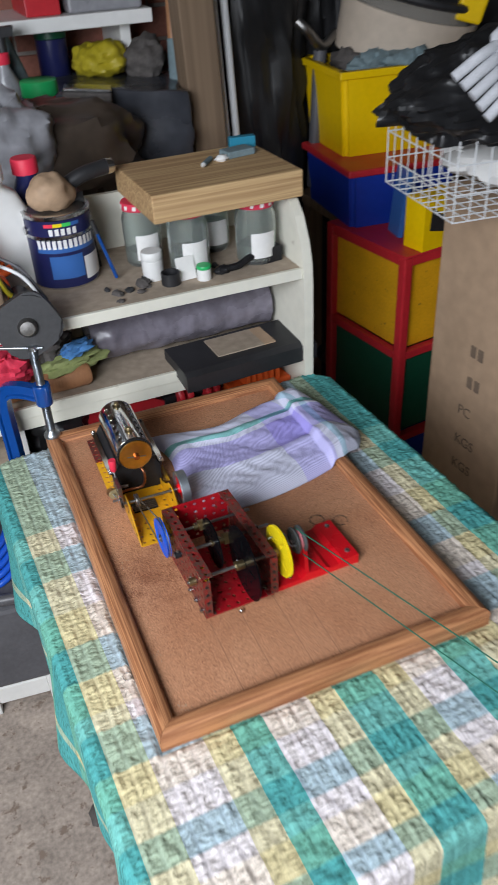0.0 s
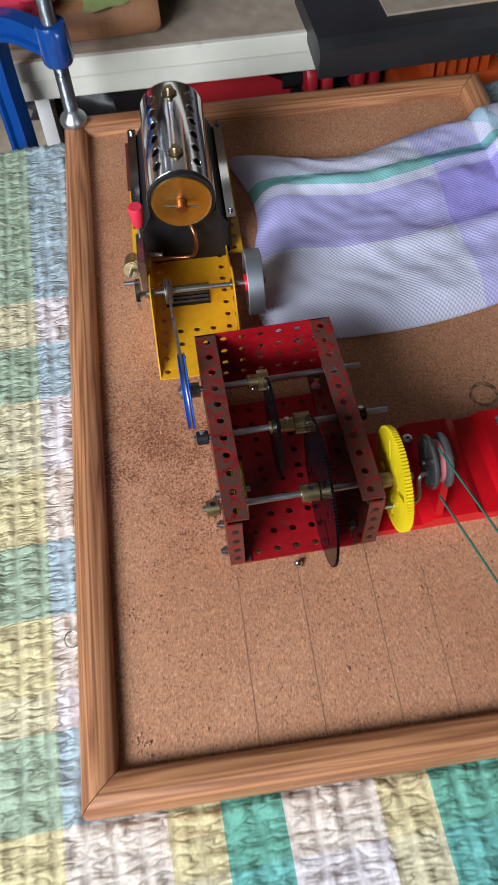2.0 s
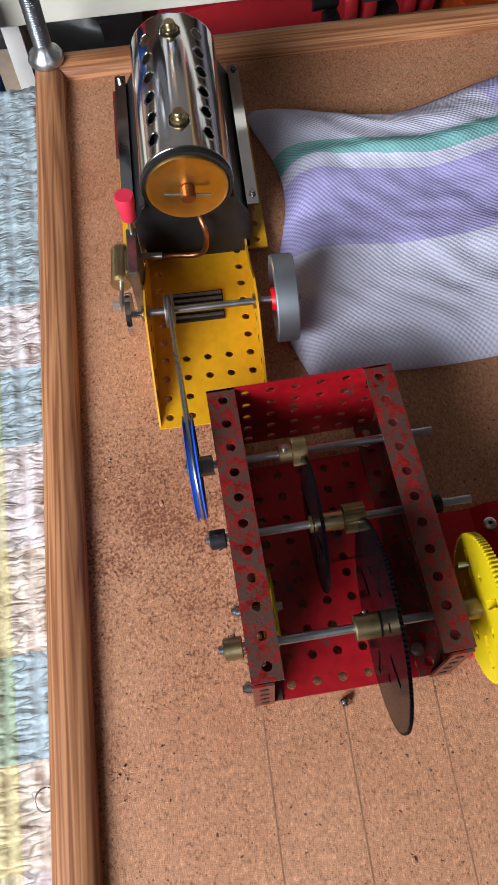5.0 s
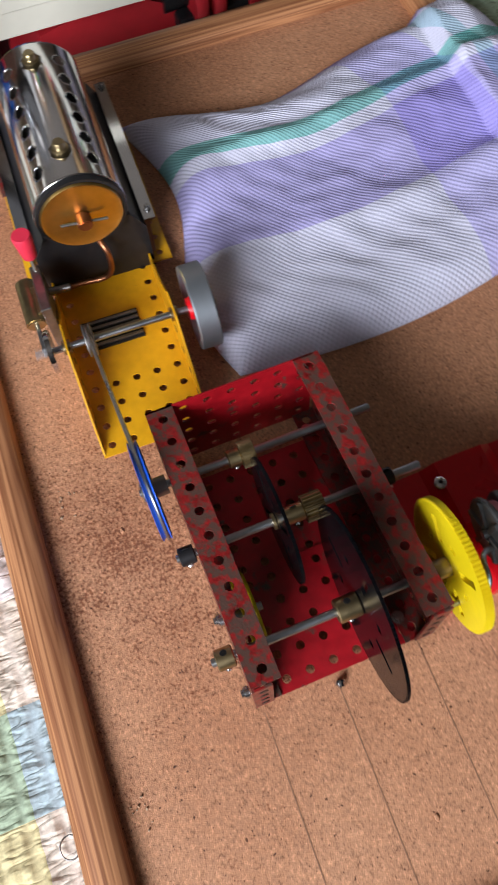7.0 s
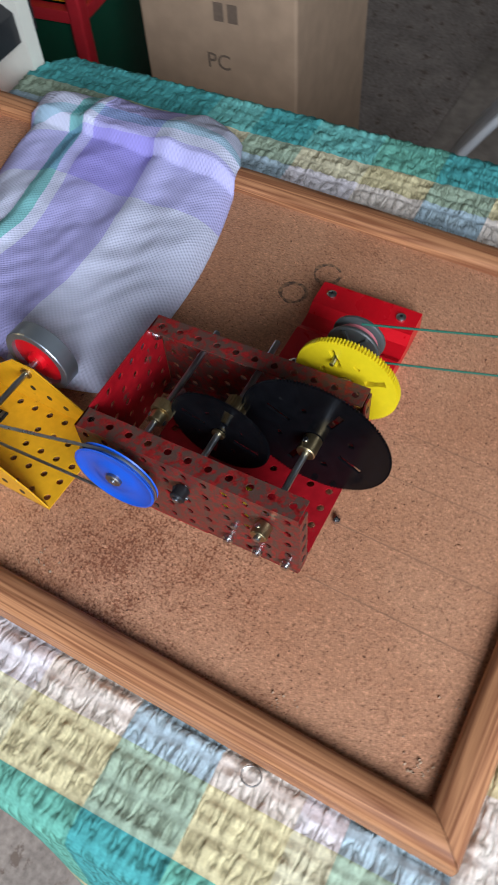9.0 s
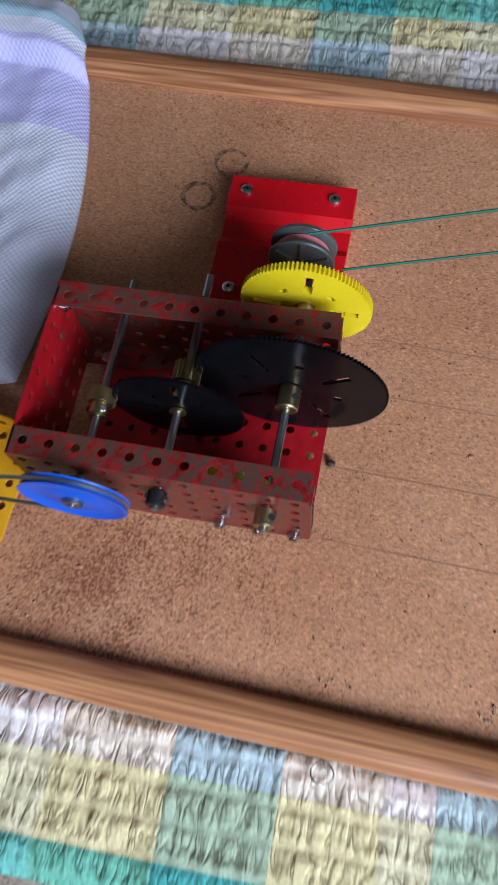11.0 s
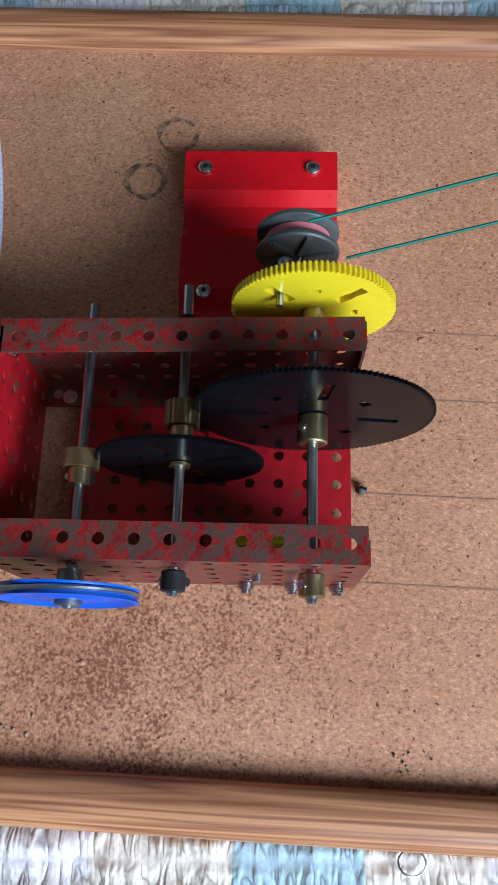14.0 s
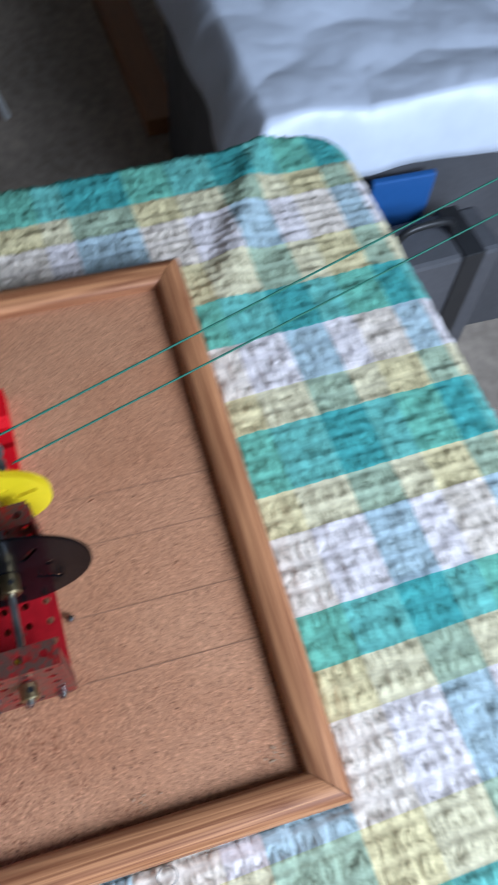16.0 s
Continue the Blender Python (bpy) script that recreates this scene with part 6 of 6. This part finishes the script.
    coats = (((0.12, 0.06, 0.55), (0.88, 1.93, 1.10), 1.3), ((0.14, 0.07, 0.50), (1.04, 2.02, 1.05), 2.7), ((0.22, 0.10, 0.45), (1.00, 2.03, 0.42), 3.9), ((0.16, 0.08, 0.40), (0.82, 2.00, 0.35), 5.1), ((0.30, 0.10, 0.60), (1.38, 2.04, 1.35), 6.3), ((0.25, 0.10, 0.5), (1.75, 2.02, 0.9), 7.2))
    for size, q, sd in coats:
        tagged(part("black_coat", lump(bmesh.new(), size, sd, 5, 0.25, 64, False, 0.35), M_BINBAG if sd < 2 else M_COAT, None, smooth=True, m=pose(*q)), "black waterproof hanging in dark folds against the wall", "coat", "hanging coats")
    bk = thing("bicycle", "dark bicycle frame leaning among the coats", "bicycle", pose(0.96, 1.86, 0))
    part("head_tube", cyl(bmesh.new(), (0.03, 0, 0.85), (0.05, 0, 1.17), 0.016, seg=16), M_LEATHER, bk, smooth=True)
    part("handlebar", tube(bmesh.new(), bent([(-0.02, -0.02, 1.24), (0.0, -0.03, 1.22), (0.05, -0.01, 1.18), (0.10, 0.02, 1.2)], 6), 0.011, 12), M_DULLSTEEL, bk, smooth=True)
    bm = tube(bmesh.new(), [(0.08, 0.02 + 0.30 * math.cos(a) * 0.3, 0.62 + 0.30 * math.sin(a)) for a in (2 * math.pi * k / 48 for k in range(48))], 0.018, 10, True)
    part("tyre", bm, M_DARKRUBBER, bk, smooth=True)


# ---- boxes beside the table ----
def crate(name, x0, x1, y0, y1, z0, z1, material, label, taper=0.03, lid=None, rim=True):
    c = thing(name, label, "box", pose((x0 + x1) / 2, (y0 + y1) / 2, z0, 0, 0, -5))
    w, d, h, t = (x1 - x0) / 2, (y1 - y0) / 2, z1 - z0, 0.004
    bm = bmesh.new()
    k = 1 - taper * 2
    rings = []
    for s, q in ((k, 0), (1, h), (1 - t / w, h), (k - t / w, t)):
        rings.append([bm.verts.new((sx * w * s, sy * d * s, q)) for sx, sy in ((-1, -1), (1, -1), (1, 1), (-1, 1))])
    for a, b in zip(rings, rings[1:]):
        for i in range(4):
            bm.faces.new((a[i], a[(i + 1) % 4], b[(i + 1) % 4], b[i]))
    bm.faces.new(rings[0])
    bm.faces.new(rings[3])
    es = [e for e in bm.edges if abs((e.verts[0].co - e.verts[1].co).z) > h * 0.8]
    bmesh.ops.bevel(bm, geom=es, offset=0.012, segments=3, affect="EDGES")
    part("body", bm, material, c, smooth=True)
    if rim:
        bm = bmesh.new()
        for sx, sy, lx, ly in ((0, -1, w + 0.009, 0.009), (0, 1, w + 0.009, 0.009), (-1, 0, 0.009, d), (1, 0, 0.009, d)):
            box(bm, sx * w - lx, sx * w + lx, sy * d - ly, sy * d + ly, h - 0.016, h, 0.002)
        part("rim", bm, material, c)
    if lid:
        part("lid", box(bmesh.new(), -w - 0.008, w + 0.008, -d - 0.008, d + 0.008, h - 0.004, h + 0.012, 0.004), lid, c, "flat red lid")
    return c


def toy_rack():
    r = thing("toy_rack", "red tubular rack holding yellow, green and blue bins", "rack", pose(0.985, 1.395, 0, 0, 0, 8))
    w, d, h = 0.42, 0.27, 0.815
    for x in (0, w):
        for y in (0, d):
            part("post", box(bmesh.new(), x - 0.012, x + 0.012, y - 0.012, y + 0.012, 0, h, 0.004), M_REDFRAME, r)
    for z in (h - 0.02, 0.56, 0.32, 0.06):
        for y in (0, d):
            part("rail", box(bmesh.new(), 0.012, w - 0.012, y - 0.010, y + 0.010, z, z + 0.02, 0.002), M_REDFRAME, r)
        for x in (0, w):
            part("rail", box(bmesh.new(), x - 0.010, x + 0.010, 0.012, d - 0.012, z, z + 0.02, 0.002), M_REDFRAME, r)
    for z0, z1, mm, n in ((0.582, 0.792, M_YELLOW, "yellow_bin"), (0.342, 0.555, M_GREENCRATE, "green_bin"), (0.082, 0.315, M_BLUECRATE, "blue_bin")):
        part(n, box(bmesh.new(), 0.006, w - 0.006, 0.006, d - 0.006, z0, z1, 0.006), mm, r, n.split("_")[0] + " plastic bin")
    part("top_panel", box(bmesh.new(), -0.012, w + 0.012, -0.012, d + 0.012, h - 0.0005, h + 0.006, 0.002), M_REDFRAME, r)
    crate("blue_box", 0.962, 1.235, 1.575, 1.86, 0.822, 0.948, M_BLUECRATE, "blue plastic storage box with a red lid", 0.03, M_REDFRAME, False)
    shelf = thing("box_stand", "dark stand under the blue storage box", "stand")
    part("top", box(bmesh.new(), 0.98, 1.50, 1.69, 1.96, 0.795, 0.8215, 0.003), M_POST, shelf)
    for x in (1.02, 1.46):
        for y in (1.73, 1.92):
            part("leg", box(bmesh.new(), x - 0.02, x + 0.02, y - 0.02, y + 0.02, 0, 0.795), M_POST, shelf)
    crate("yellow_crate", 0.985, 1.32, 1.665, 1.915, 0.9605, 1.150, M_YELLOWCRATE, "yellow plastic tub full of rags", 0.04)
    for k, (x, y, mm) in enumerate(((1.10, 1.74, M_TEALFADE), (1.20, 1.76, M_PAPER), (1.08, 1.82, M_RAG), (1.27, 1.80, M_PAPER), (1.16, 1.70, M_TEALFADE))):
        tagged(part("rag", lump(bmesh.new(), (0.07, 0.05, 0.035), k * 1.9 + 2, 5, 0.35, 32, True, 0.3), mm, None, smooth=True, m=pose(x, y, 1.145, 0, 0, 40 * k)), "crumpled rag stuffed in the yellow tub", "rag", "rags in the tub")
    v = thing("face_visor", "scratched clear face visor lying on the tub", "visor", pose(1.205, 1.80, 1.205, 8, 14, -25))
    bm = bmesh.new()
    n = 30
    rows = [[bm.verts.new(((0.155 - 0.012 * q) * math.cos(a), (0.115 - 0.01 * q) * math.sin(a), -0.05 + 0.13 * q)) for a in (radians(150 + 240 * i / n) for i in range(n + 1))] for q in (0, 0.5, 1)]
    for a, b in zip(rows, rows[1:]):
        for i in range(n):
            bm.faces.new((a[i], a[i + 1], b[i + 1], b[i]))
    sh = part("shield", bm, M_VISOR, v, "cloudy grey plastic shield", True)
    sh.modifiers.new("thickness", "SOLIDIFY").thickness = 0.0015
    part("lower_guard", lathe(bmesh.new(), [(0.128, -0.065), (0.138, 0.050), (0.133, 0.050), (0.123, -0.065)], seg=48, closed=True), M_BEIGE, v, "beige plastic guard", True, Matrix.Diagonal((1.2, 0.9, 1, 1)))
    part("headband", tube(bmesh.new(), [(0.155 * math.cos(a), 0.115 * math.sin(a), 0.085) for a in (radians(150 + 240 * i / 24) for i in range(25))], 0.010, 8), M_BLACKPLASTIC, v, smooth=True)
    part("pivot", box(bmesh.new(), 0.09, 0.15, -0.09, -0.06, 0.06, 0.13, 0.006), M_YELLOWCRATE, v, "yellow moulded pivot")
    yb = thing("yellow_carton", "small yellow carton with a dark picture", "carton", pose(1.065, 1.425, 0.8215, 0, 0, 10))
    part("body", box(bmesh.new(), -0.052, 0.052, -0.03, 0.03, 0, 0.115, 0.001), M_YELLOWCRATE, yb)
    part("picture", prism(bmesh.new(), [(-0.035, 0.045), (0.010, 0.035), (0.040, 0.055), (0.030, 0.085), (0.0, 0.075), (-0.03, 0.095)], -0.0308, -0.0302, "Y"), M_BLACKPLASTIC, yb, "dark printed picture")
    tagged(part("picture_book", box(bmesh.new(), -0.006, 0.006, -0.03, 0.03, 0, 0.15, 0.001), M_LABELBLUE, None, m=pose(1.030, 1.515, 0.822, 0, 6, -8)), "thin blue-edged board leaning by the storage box", "book")


def cardboard_box():
    c = thing("cardboard_box", "tall brown cardboard carton with printed letters", "carton", pose(1.145, 1.160, 0, 0, 0, 4))
    w, d, h = 0.15, 0.125, 1.010
    part("body", box(bmesh.new(), -w, w, -d, d, 0, h, 0.004), M_CARD, c)
    for z, s in ((0.685, "bars"), (0.612, "bars"), (0.54, "PC"), (0.465, "KGS"), (0.40, "KGS"), (0.315, "bars")):
        if s == "bars":
            bm = bmesh.new()
            rnd = random.Random(int(z * 1000))
            for k in range(2):
                box(bm, -w - 0.0012, -w - 0.0004, -0.035 + k * 0.022, -0.035 + k * 0.022 + 0.015, z, z + 0.026)
            part("print_bar", bm, M_CARDPRINT, c, "dark printed marks")
            continue
        cu = bpy.data.curves.new("print", "FONT")
        cu.body, cu.size, cu.extrude = s, 0.033, 0.0004
        tmp = new("print", cu)
        bpy.context.view_layer.update()
        me = bpy.data.meshes.new_from_object(tmp.evaluated_get(bpy.context.evaluated_depsgraph_get()))
        bpy.data.objects.remove(tmp)
        me.materials.append(M_CARDPRINT)
        ob = new("print", me)
        ob.parent = c
        ob["label"] = "dark printed letters"
        ob.matrix_basis = Matrix.Translation((-w - 0.0005, 0.020, z)) @ Matrix(((0, 0, -1, 0), (-1, 0, 0, 0), (0, 1, 0, 0), (0, 0, 0, 1)))
    b = thing("wire_basket", "white coated wire basket on the carton", "basket", pose(0.880, 1.325, 1.0125, 0, 0, -6))
    L, D, H = 0.48, 0.26, 0.145
    for z in (0.002, H * 0.33, H * 0.66, H):
        part("hoop", tube(bmesh.new(), [(0, -D, z), (L, -D, z), (L, 0, z), (0, 0, z)], 0.0024 if z == H else 0.0016, 6, True), M_WIRE, b)
    for k in range(17):
        x = L * k / 16
        part("wire", tube(bmesh.new(), [(x, -D, H), (x, -D, 0.002), (x, 0, 0.002), (x, 0, H)], 0.0015, 6), M_WIRE, b)
    for k in range(1, 9):
        y = -D * k / 9
        part("wire", tube(bmesh.new(), [(0, y, H), (0, y, 0.002), (L, y, 0.002), (L, y, H)], 0.0015, 6), M_WIRE, b)
    tagged(part("bin_bag", lump(bmesh.new(), (0.285, 0.115, 0.088), 3.3, 3.2, 0.2, 110, True, 0.22), M_BINBAG, None, smooth=True, m=pose(1.010, 1.140, 1.205, 0, 0, 12)), "shiny black bin bag bulging over the wire basket", "bag")
    tagged(part("white_sack", lump(bmesh.new(), (0.20, 0.115, 0.065), 7.3, 4.5, 0.2, 48, True, 0.25), M_PAPER, None, smooth=True, m=pose(1.135, 1.165, 1.072, 0, 0, -8)), "pale plastic packing in the wire basket", "bag")
    g = thing("knit_gloves", "pair of grey knitted work gloves on the bin bag", "gloves", pose(0.842, 1.000, 1.246, 52, -28, 6) @ Matrix.Diagonal((0.75, 0.85, 0.85, 1)))
    for k in range(5):
        part("finger", tube(bmesh.new(), bent([(0.05, -0.036 + 0.018 * k, 0.015), (0.0, -0.040 + 0.020 * k, 0.020), (-0.05, -0.045 + 0.022 * k, 0.008 - 0.004 * abs(k - 2))], 5), 0.0098, 12), M_GLOVE, g, smooth=True)
    part("palm", lump(bmesh.new(), (0.052, 0.058, 0.022), 4.1, 4, 0.15, 28), M_GLOVE, g, smooth=True, m=pose(0.075, 0, 0.012))
    part("cuff", lump(bmesh.new(), (0.035, 0.052, 0.022), 6.1, 4, 0.15, 28), M_BLUEPLASTIC, g, "blue cuff", True, pose(0.135, 0, 0.016))


def right_side():
    s = thing("draped_crate", "low crate under a creased white polythene sheet", "crate")
    part("crate_body", box(bmesh.new(), 0.915, 1.55, -0.55, 0.28, 0, 0.57, 0.004), M_LEATHER, s, "dark grey vinyl-covered crate")
    nx, ny = 190, 190
    V = []
    x0, x1, y0, y1, zt = 0.870, 1.62, -0.62, 0.335, 0.580
    for i in range(nx):
        for j in range(ny):
            a, b = i / (nx - 1), j / (ny - 1)
            x, y = x0 + (x1 - x0) * a, y0 + (y1 - y0) * b
            e = min(a, b, 1 - a, 1 - b)
            p = Vector((x * 5, y * 5, 0.3))
            z = zt + 0.016 * noise.noise(p * 0.8) + 0.012 * abs(noise.noise(p * 1.7)) + 0.0028 * abs(noise.noise(p * 3.6)) + 0.0012 * abs(noise.noise(p * 8))
            drop = max(0, 0.055 - e) / 0.055
            z -= drop ** 1.5 * 0.085
            wob = 0.018 * noise.noise(Vector((x * 8, y * 8, 5))) * drop
            V.append((x + wob, y + wob, z))
    idx = np.arange(nx * ny).reshape(nx, ny)
    faces = np.stack([idx[:-1, :-1], idx[1:, :-1], idx[1:, 1:], idx[:-1, 1:]], -1).reshape(-1, 4)
    me = bpy.data.meshes.new("sheet")
    me.from_pydata(V, [], faces.tolist())
    me.polygons.foreach_set("use_smooth", np.ones(len(me.polygons), dtype=bool))
    me.materials.append(M_POLY)
    ob = new("polythene_sheet", me)
    ob.modifiers.new("thickness", "SOLIDIFY").thickness = 0.0012
    tagged(ob, "creased white polythene sheet spread over the crate", "sheet")
    t = thing("tool_case", "dark vinyl tool case with black straps beside the table", "case", pose(0.800, 0.12, -0.0, 0, 0, 4))
    part("body", box(bmesh.new(), -0.045, 0.045, -0.16, 0.10, 0, 0.42, 0.008), M_LEATHER, t)
    for y in (-0.11, 0.05):
        part("strap", box(bmesh.new(), -0.048, 0.048, y - 0.018, y + 0.018, 0, 0.424, 0.002), M_BLACKPLASTIC, t)
    part("handle", tube(bmesh.new(), bent([(0, -0.10, 0.42), (0, -0.08, 0.45), (0, -0.02, 0.45), (0, 0.0, 0.42)], 6), 0.006, 10), M_BLACKPLASTIC, t, smooth=True)
    tagged(part("timber_plank", box(bmesh.new(), 0, 1.0, -0.040, 0.040, 0, 0.045, 0.003), M_TURNED, None, m=pose(1.60, 0.280, 0.0045, 0, 0, 2.7)), "worn brown timber plank on the floor", "plank")
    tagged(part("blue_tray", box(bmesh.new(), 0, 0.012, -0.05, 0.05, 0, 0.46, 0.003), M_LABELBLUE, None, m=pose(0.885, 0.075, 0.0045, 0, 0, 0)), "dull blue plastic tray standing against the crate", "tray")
    # still the concrete floor: a thin sheet added over it, its colour raised to brighten it
    m = structure("floor_mat", box(bmesh.new(), 0.72, 2.65, -1.6, 1.02, 0, 0.004), M_FLOOR_OVERLAY, "dusty brown-grey concrete floor, thin overlay added to brighten it")
    for k in range(3):
        pts = [(1.25 + 0.05 * k, 0.95, 0.02), (1.30 + 0.06 * k, 0.86, 0.25), (1.42 + 0.07 * k, 0.72, 0.42), (1.58 + 0.05 * k, 0.66, 0.30), (1.72, 0.62 + 0.03 * k, 0.02)]
        tagged(part("flex", tube(bmesh.new(), bent(pts, 10), 0.009, 10), M_WIRE, None, smooth=True), "grey electric flex looping over the floor", "cable", "flexes on the floor")
    tagged(part("dark_bag", lump(bmesh.new(), (0.12, 0.12, 0.16), 2.9, 4, 0.2, 40, True, 0.3), M_BINBAG, None, smooth=True, m=pose(1.05, 0.84, 0.12)), "black bag slumped on the floor", "bag")


def hose_stand():
    s = thing("hose_stand", "white stand holding coiled blue hose on a dark tube frame", "hose stand", pose(-0.005, 1.40, 0, 0, 0, -6))
    for x in (-0.08, 0.055):
        for y in (-0.14, 0.16):
            part("leg", box(bmesh.new(), x - 0.012, x + 0.012, y - 0.012, y + 0.012, 0, 0.085, 0.003), M_WHITE, s, "white square leg")
    part("rail", box(bmesh.new(), -0.068, 0.043, -0.148, -0.132, 0.030, 0.080, 0.003), M_WHITE, s)
    part("body", box(bmesh.new(), -0.10, 0.075, -0.155, 0.175, 0.0855, 0.312, 0.012), M_LEATHER, s, "dark vinyl body")
    bm = tube(bmesh.new(), bent([(-0.085, 0.19, 0.52), (-0.085, 0.02, 0.40), (-0.085, -0.12, 0.335), (-0.03, -0.145, 0.335), (0.07, -0.145, 0.335), (0.085, -0.08, 0.34), (0.085, 0.18, 0.40)], 8), 0.012, 12)
    part("tube_frame", bm, M_LEATHER, s, "dark grey bent tube frame", True)
    for k in range(5):
        r = 0.085 - 0.006 * k
        bm = tube(bmesh.new(), [(-0.01 + r * 0.75 * math.cos(a), 0.03 + r * 1.3 * math.sin(a), 0.325 + 0.016 * k + 0.02 * math.sin(a + 1)) for a in (2 * math.pi * i / 40 for i in range(40))], 0.0075, 10, True)
        part("hose_coil", bm, M_BLUEPLASTIC, s, "bright blue hose", True)
    tagged(part("pebble", lump(bmesh.new(), (0.022, 0.028, 0.012), 6.6, 4, 0.25, 20), M_RAG, None, smooth=True, m=pose(0.055, 0.93, 0.009)), "flat grey stone on the concrete floor", "stone")


def brick_wall():
    me = None
    rnd = random.Random(3)
    for row in range(10):
        for col in range(-2, 9):
            x = col * 0.225 + (0.1125 if row % 2 else 0)
            bm = None
            if me is None:
                bm = box(bmesh.new(), -0.1075, 0.1075, -0.012, 0.010, 0.0, 0.065)
                b = part("brick", bm, M_BRICK, wall_north)
                me = b.data
            else:
                b = new("brick", me)
                b.parent = wall_north
            b.matrix_basis = pose(x, YN - rnd.uniform(0.0, 0.003), 0.90 + row * 0.075, 0, 0, rnd.uniform(-0.4, 0.4))


standing = set(bpy.data.objects)
shelf_unit()
paint_can(0.242, 1.318, S1)
jar(0.450, 1.250, S1, 0.036, 0.113, 0.35)
jar(0.571, 1.233, S1, 0.036, 0.113, 0.30)
jar(0.388, 1.325, S1, 0.034, 0.113, 0.25)
jar(0.521, 1.330, S1, 0.034, 0.113, 0.45)
wood_block()
shelf_clutter()
# the shelves and all that stands on them, set close behind the table
for ob in [o for o in bpy.data.objects if o not in standing and o.parent is None]:
    ob.matrix_basis = pose(0.15, 1.092, S1) @ Matrix.Scale(0.95, 4) @ pose(-0.15, -1.12, -S1) @ ob.matrix_basis
g_clamp()
back_pile()
toy_rack()
cardboard_box()
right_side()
hose_stand()
brick_wall()

table()
tablecloth()
framed_board()
towel()
gearbox()
big_gear_axle()
cord_spool()
middle_axle()
input_axle()
cord_block()
cords()
steam_engine()


# crumbs of sawdust swept into the frame's corners
rnd = random.Random(21)
bm = bmesh.new()
for cx, cy, n in ((BX0 + 0.010, BY0 + 0.012, 26), (BX0 + 0.006, 0.60, 9), (BX0 + 0.012, 0.765, 12), (BX0 + 0.05, BY0 + 0.006, 8)):
    for k in range(n):
        r = rnd.uniform(0.0004, 0.0011)
        x, y = cx + abs(rnd.gauss(0, 0.006)), cy + rnd.gauss(0, 0.006)
        bmesh.ops.create_icosphere(bm, subdivisions=1, radius=r, matrix=Matrix.LocRotScale((max(x, BX0 + 0.001), max(y, BY0 + 0.001), ZB + r * 0.5), Euler((rnd.random() * 3, rnd.random() * 3, 0)), (1, rnd.uniform(0.5, 1), rnd.uniform(0.5, 0.8))))
tagged(part("sawdust_crumbs", bm, M_PEBBLE, None, smooth=True), "tan crumbs of sawdust lying on the board", "sawdust", "", "stuff")


# ---- what moves ----
def turning(name, rate, t0, step):
    ob, m = MOVING[name]
    n = round(16.0 / step)
    walk(ob, [(k * step, m @ pose(0, 0, 0, rate * (k * step - t0))) for k in range(n + 1)])


def motions():
    turning("output_axle", -76.0, 13.42, 0.5)
    turning("cord_spool", -76.0, 13.42, 0.5)
    turning("middle_axle", 532.0, 0.0, 0.1)
    turning("input_axle", -2450.0, 0.0, 1 / 30)
    turning("crankshaft", -2540.0, 0.0, 1 / 30)
    ob, m = MOVING["rocking_cylinder"]
    rows = []
    for k in range(481):
        a = radians(-2540.0 * k / 30)
        py, pz = -0.0245 - 0.009 * math.sin(a), 0.004 + 0.009 * math.cos(a)
        rows.append((k / 30, m @ pose(0, 0, 0, math.degrees(math.atan2(-pz, -py)))))
    walk(ob, rows)


motions()
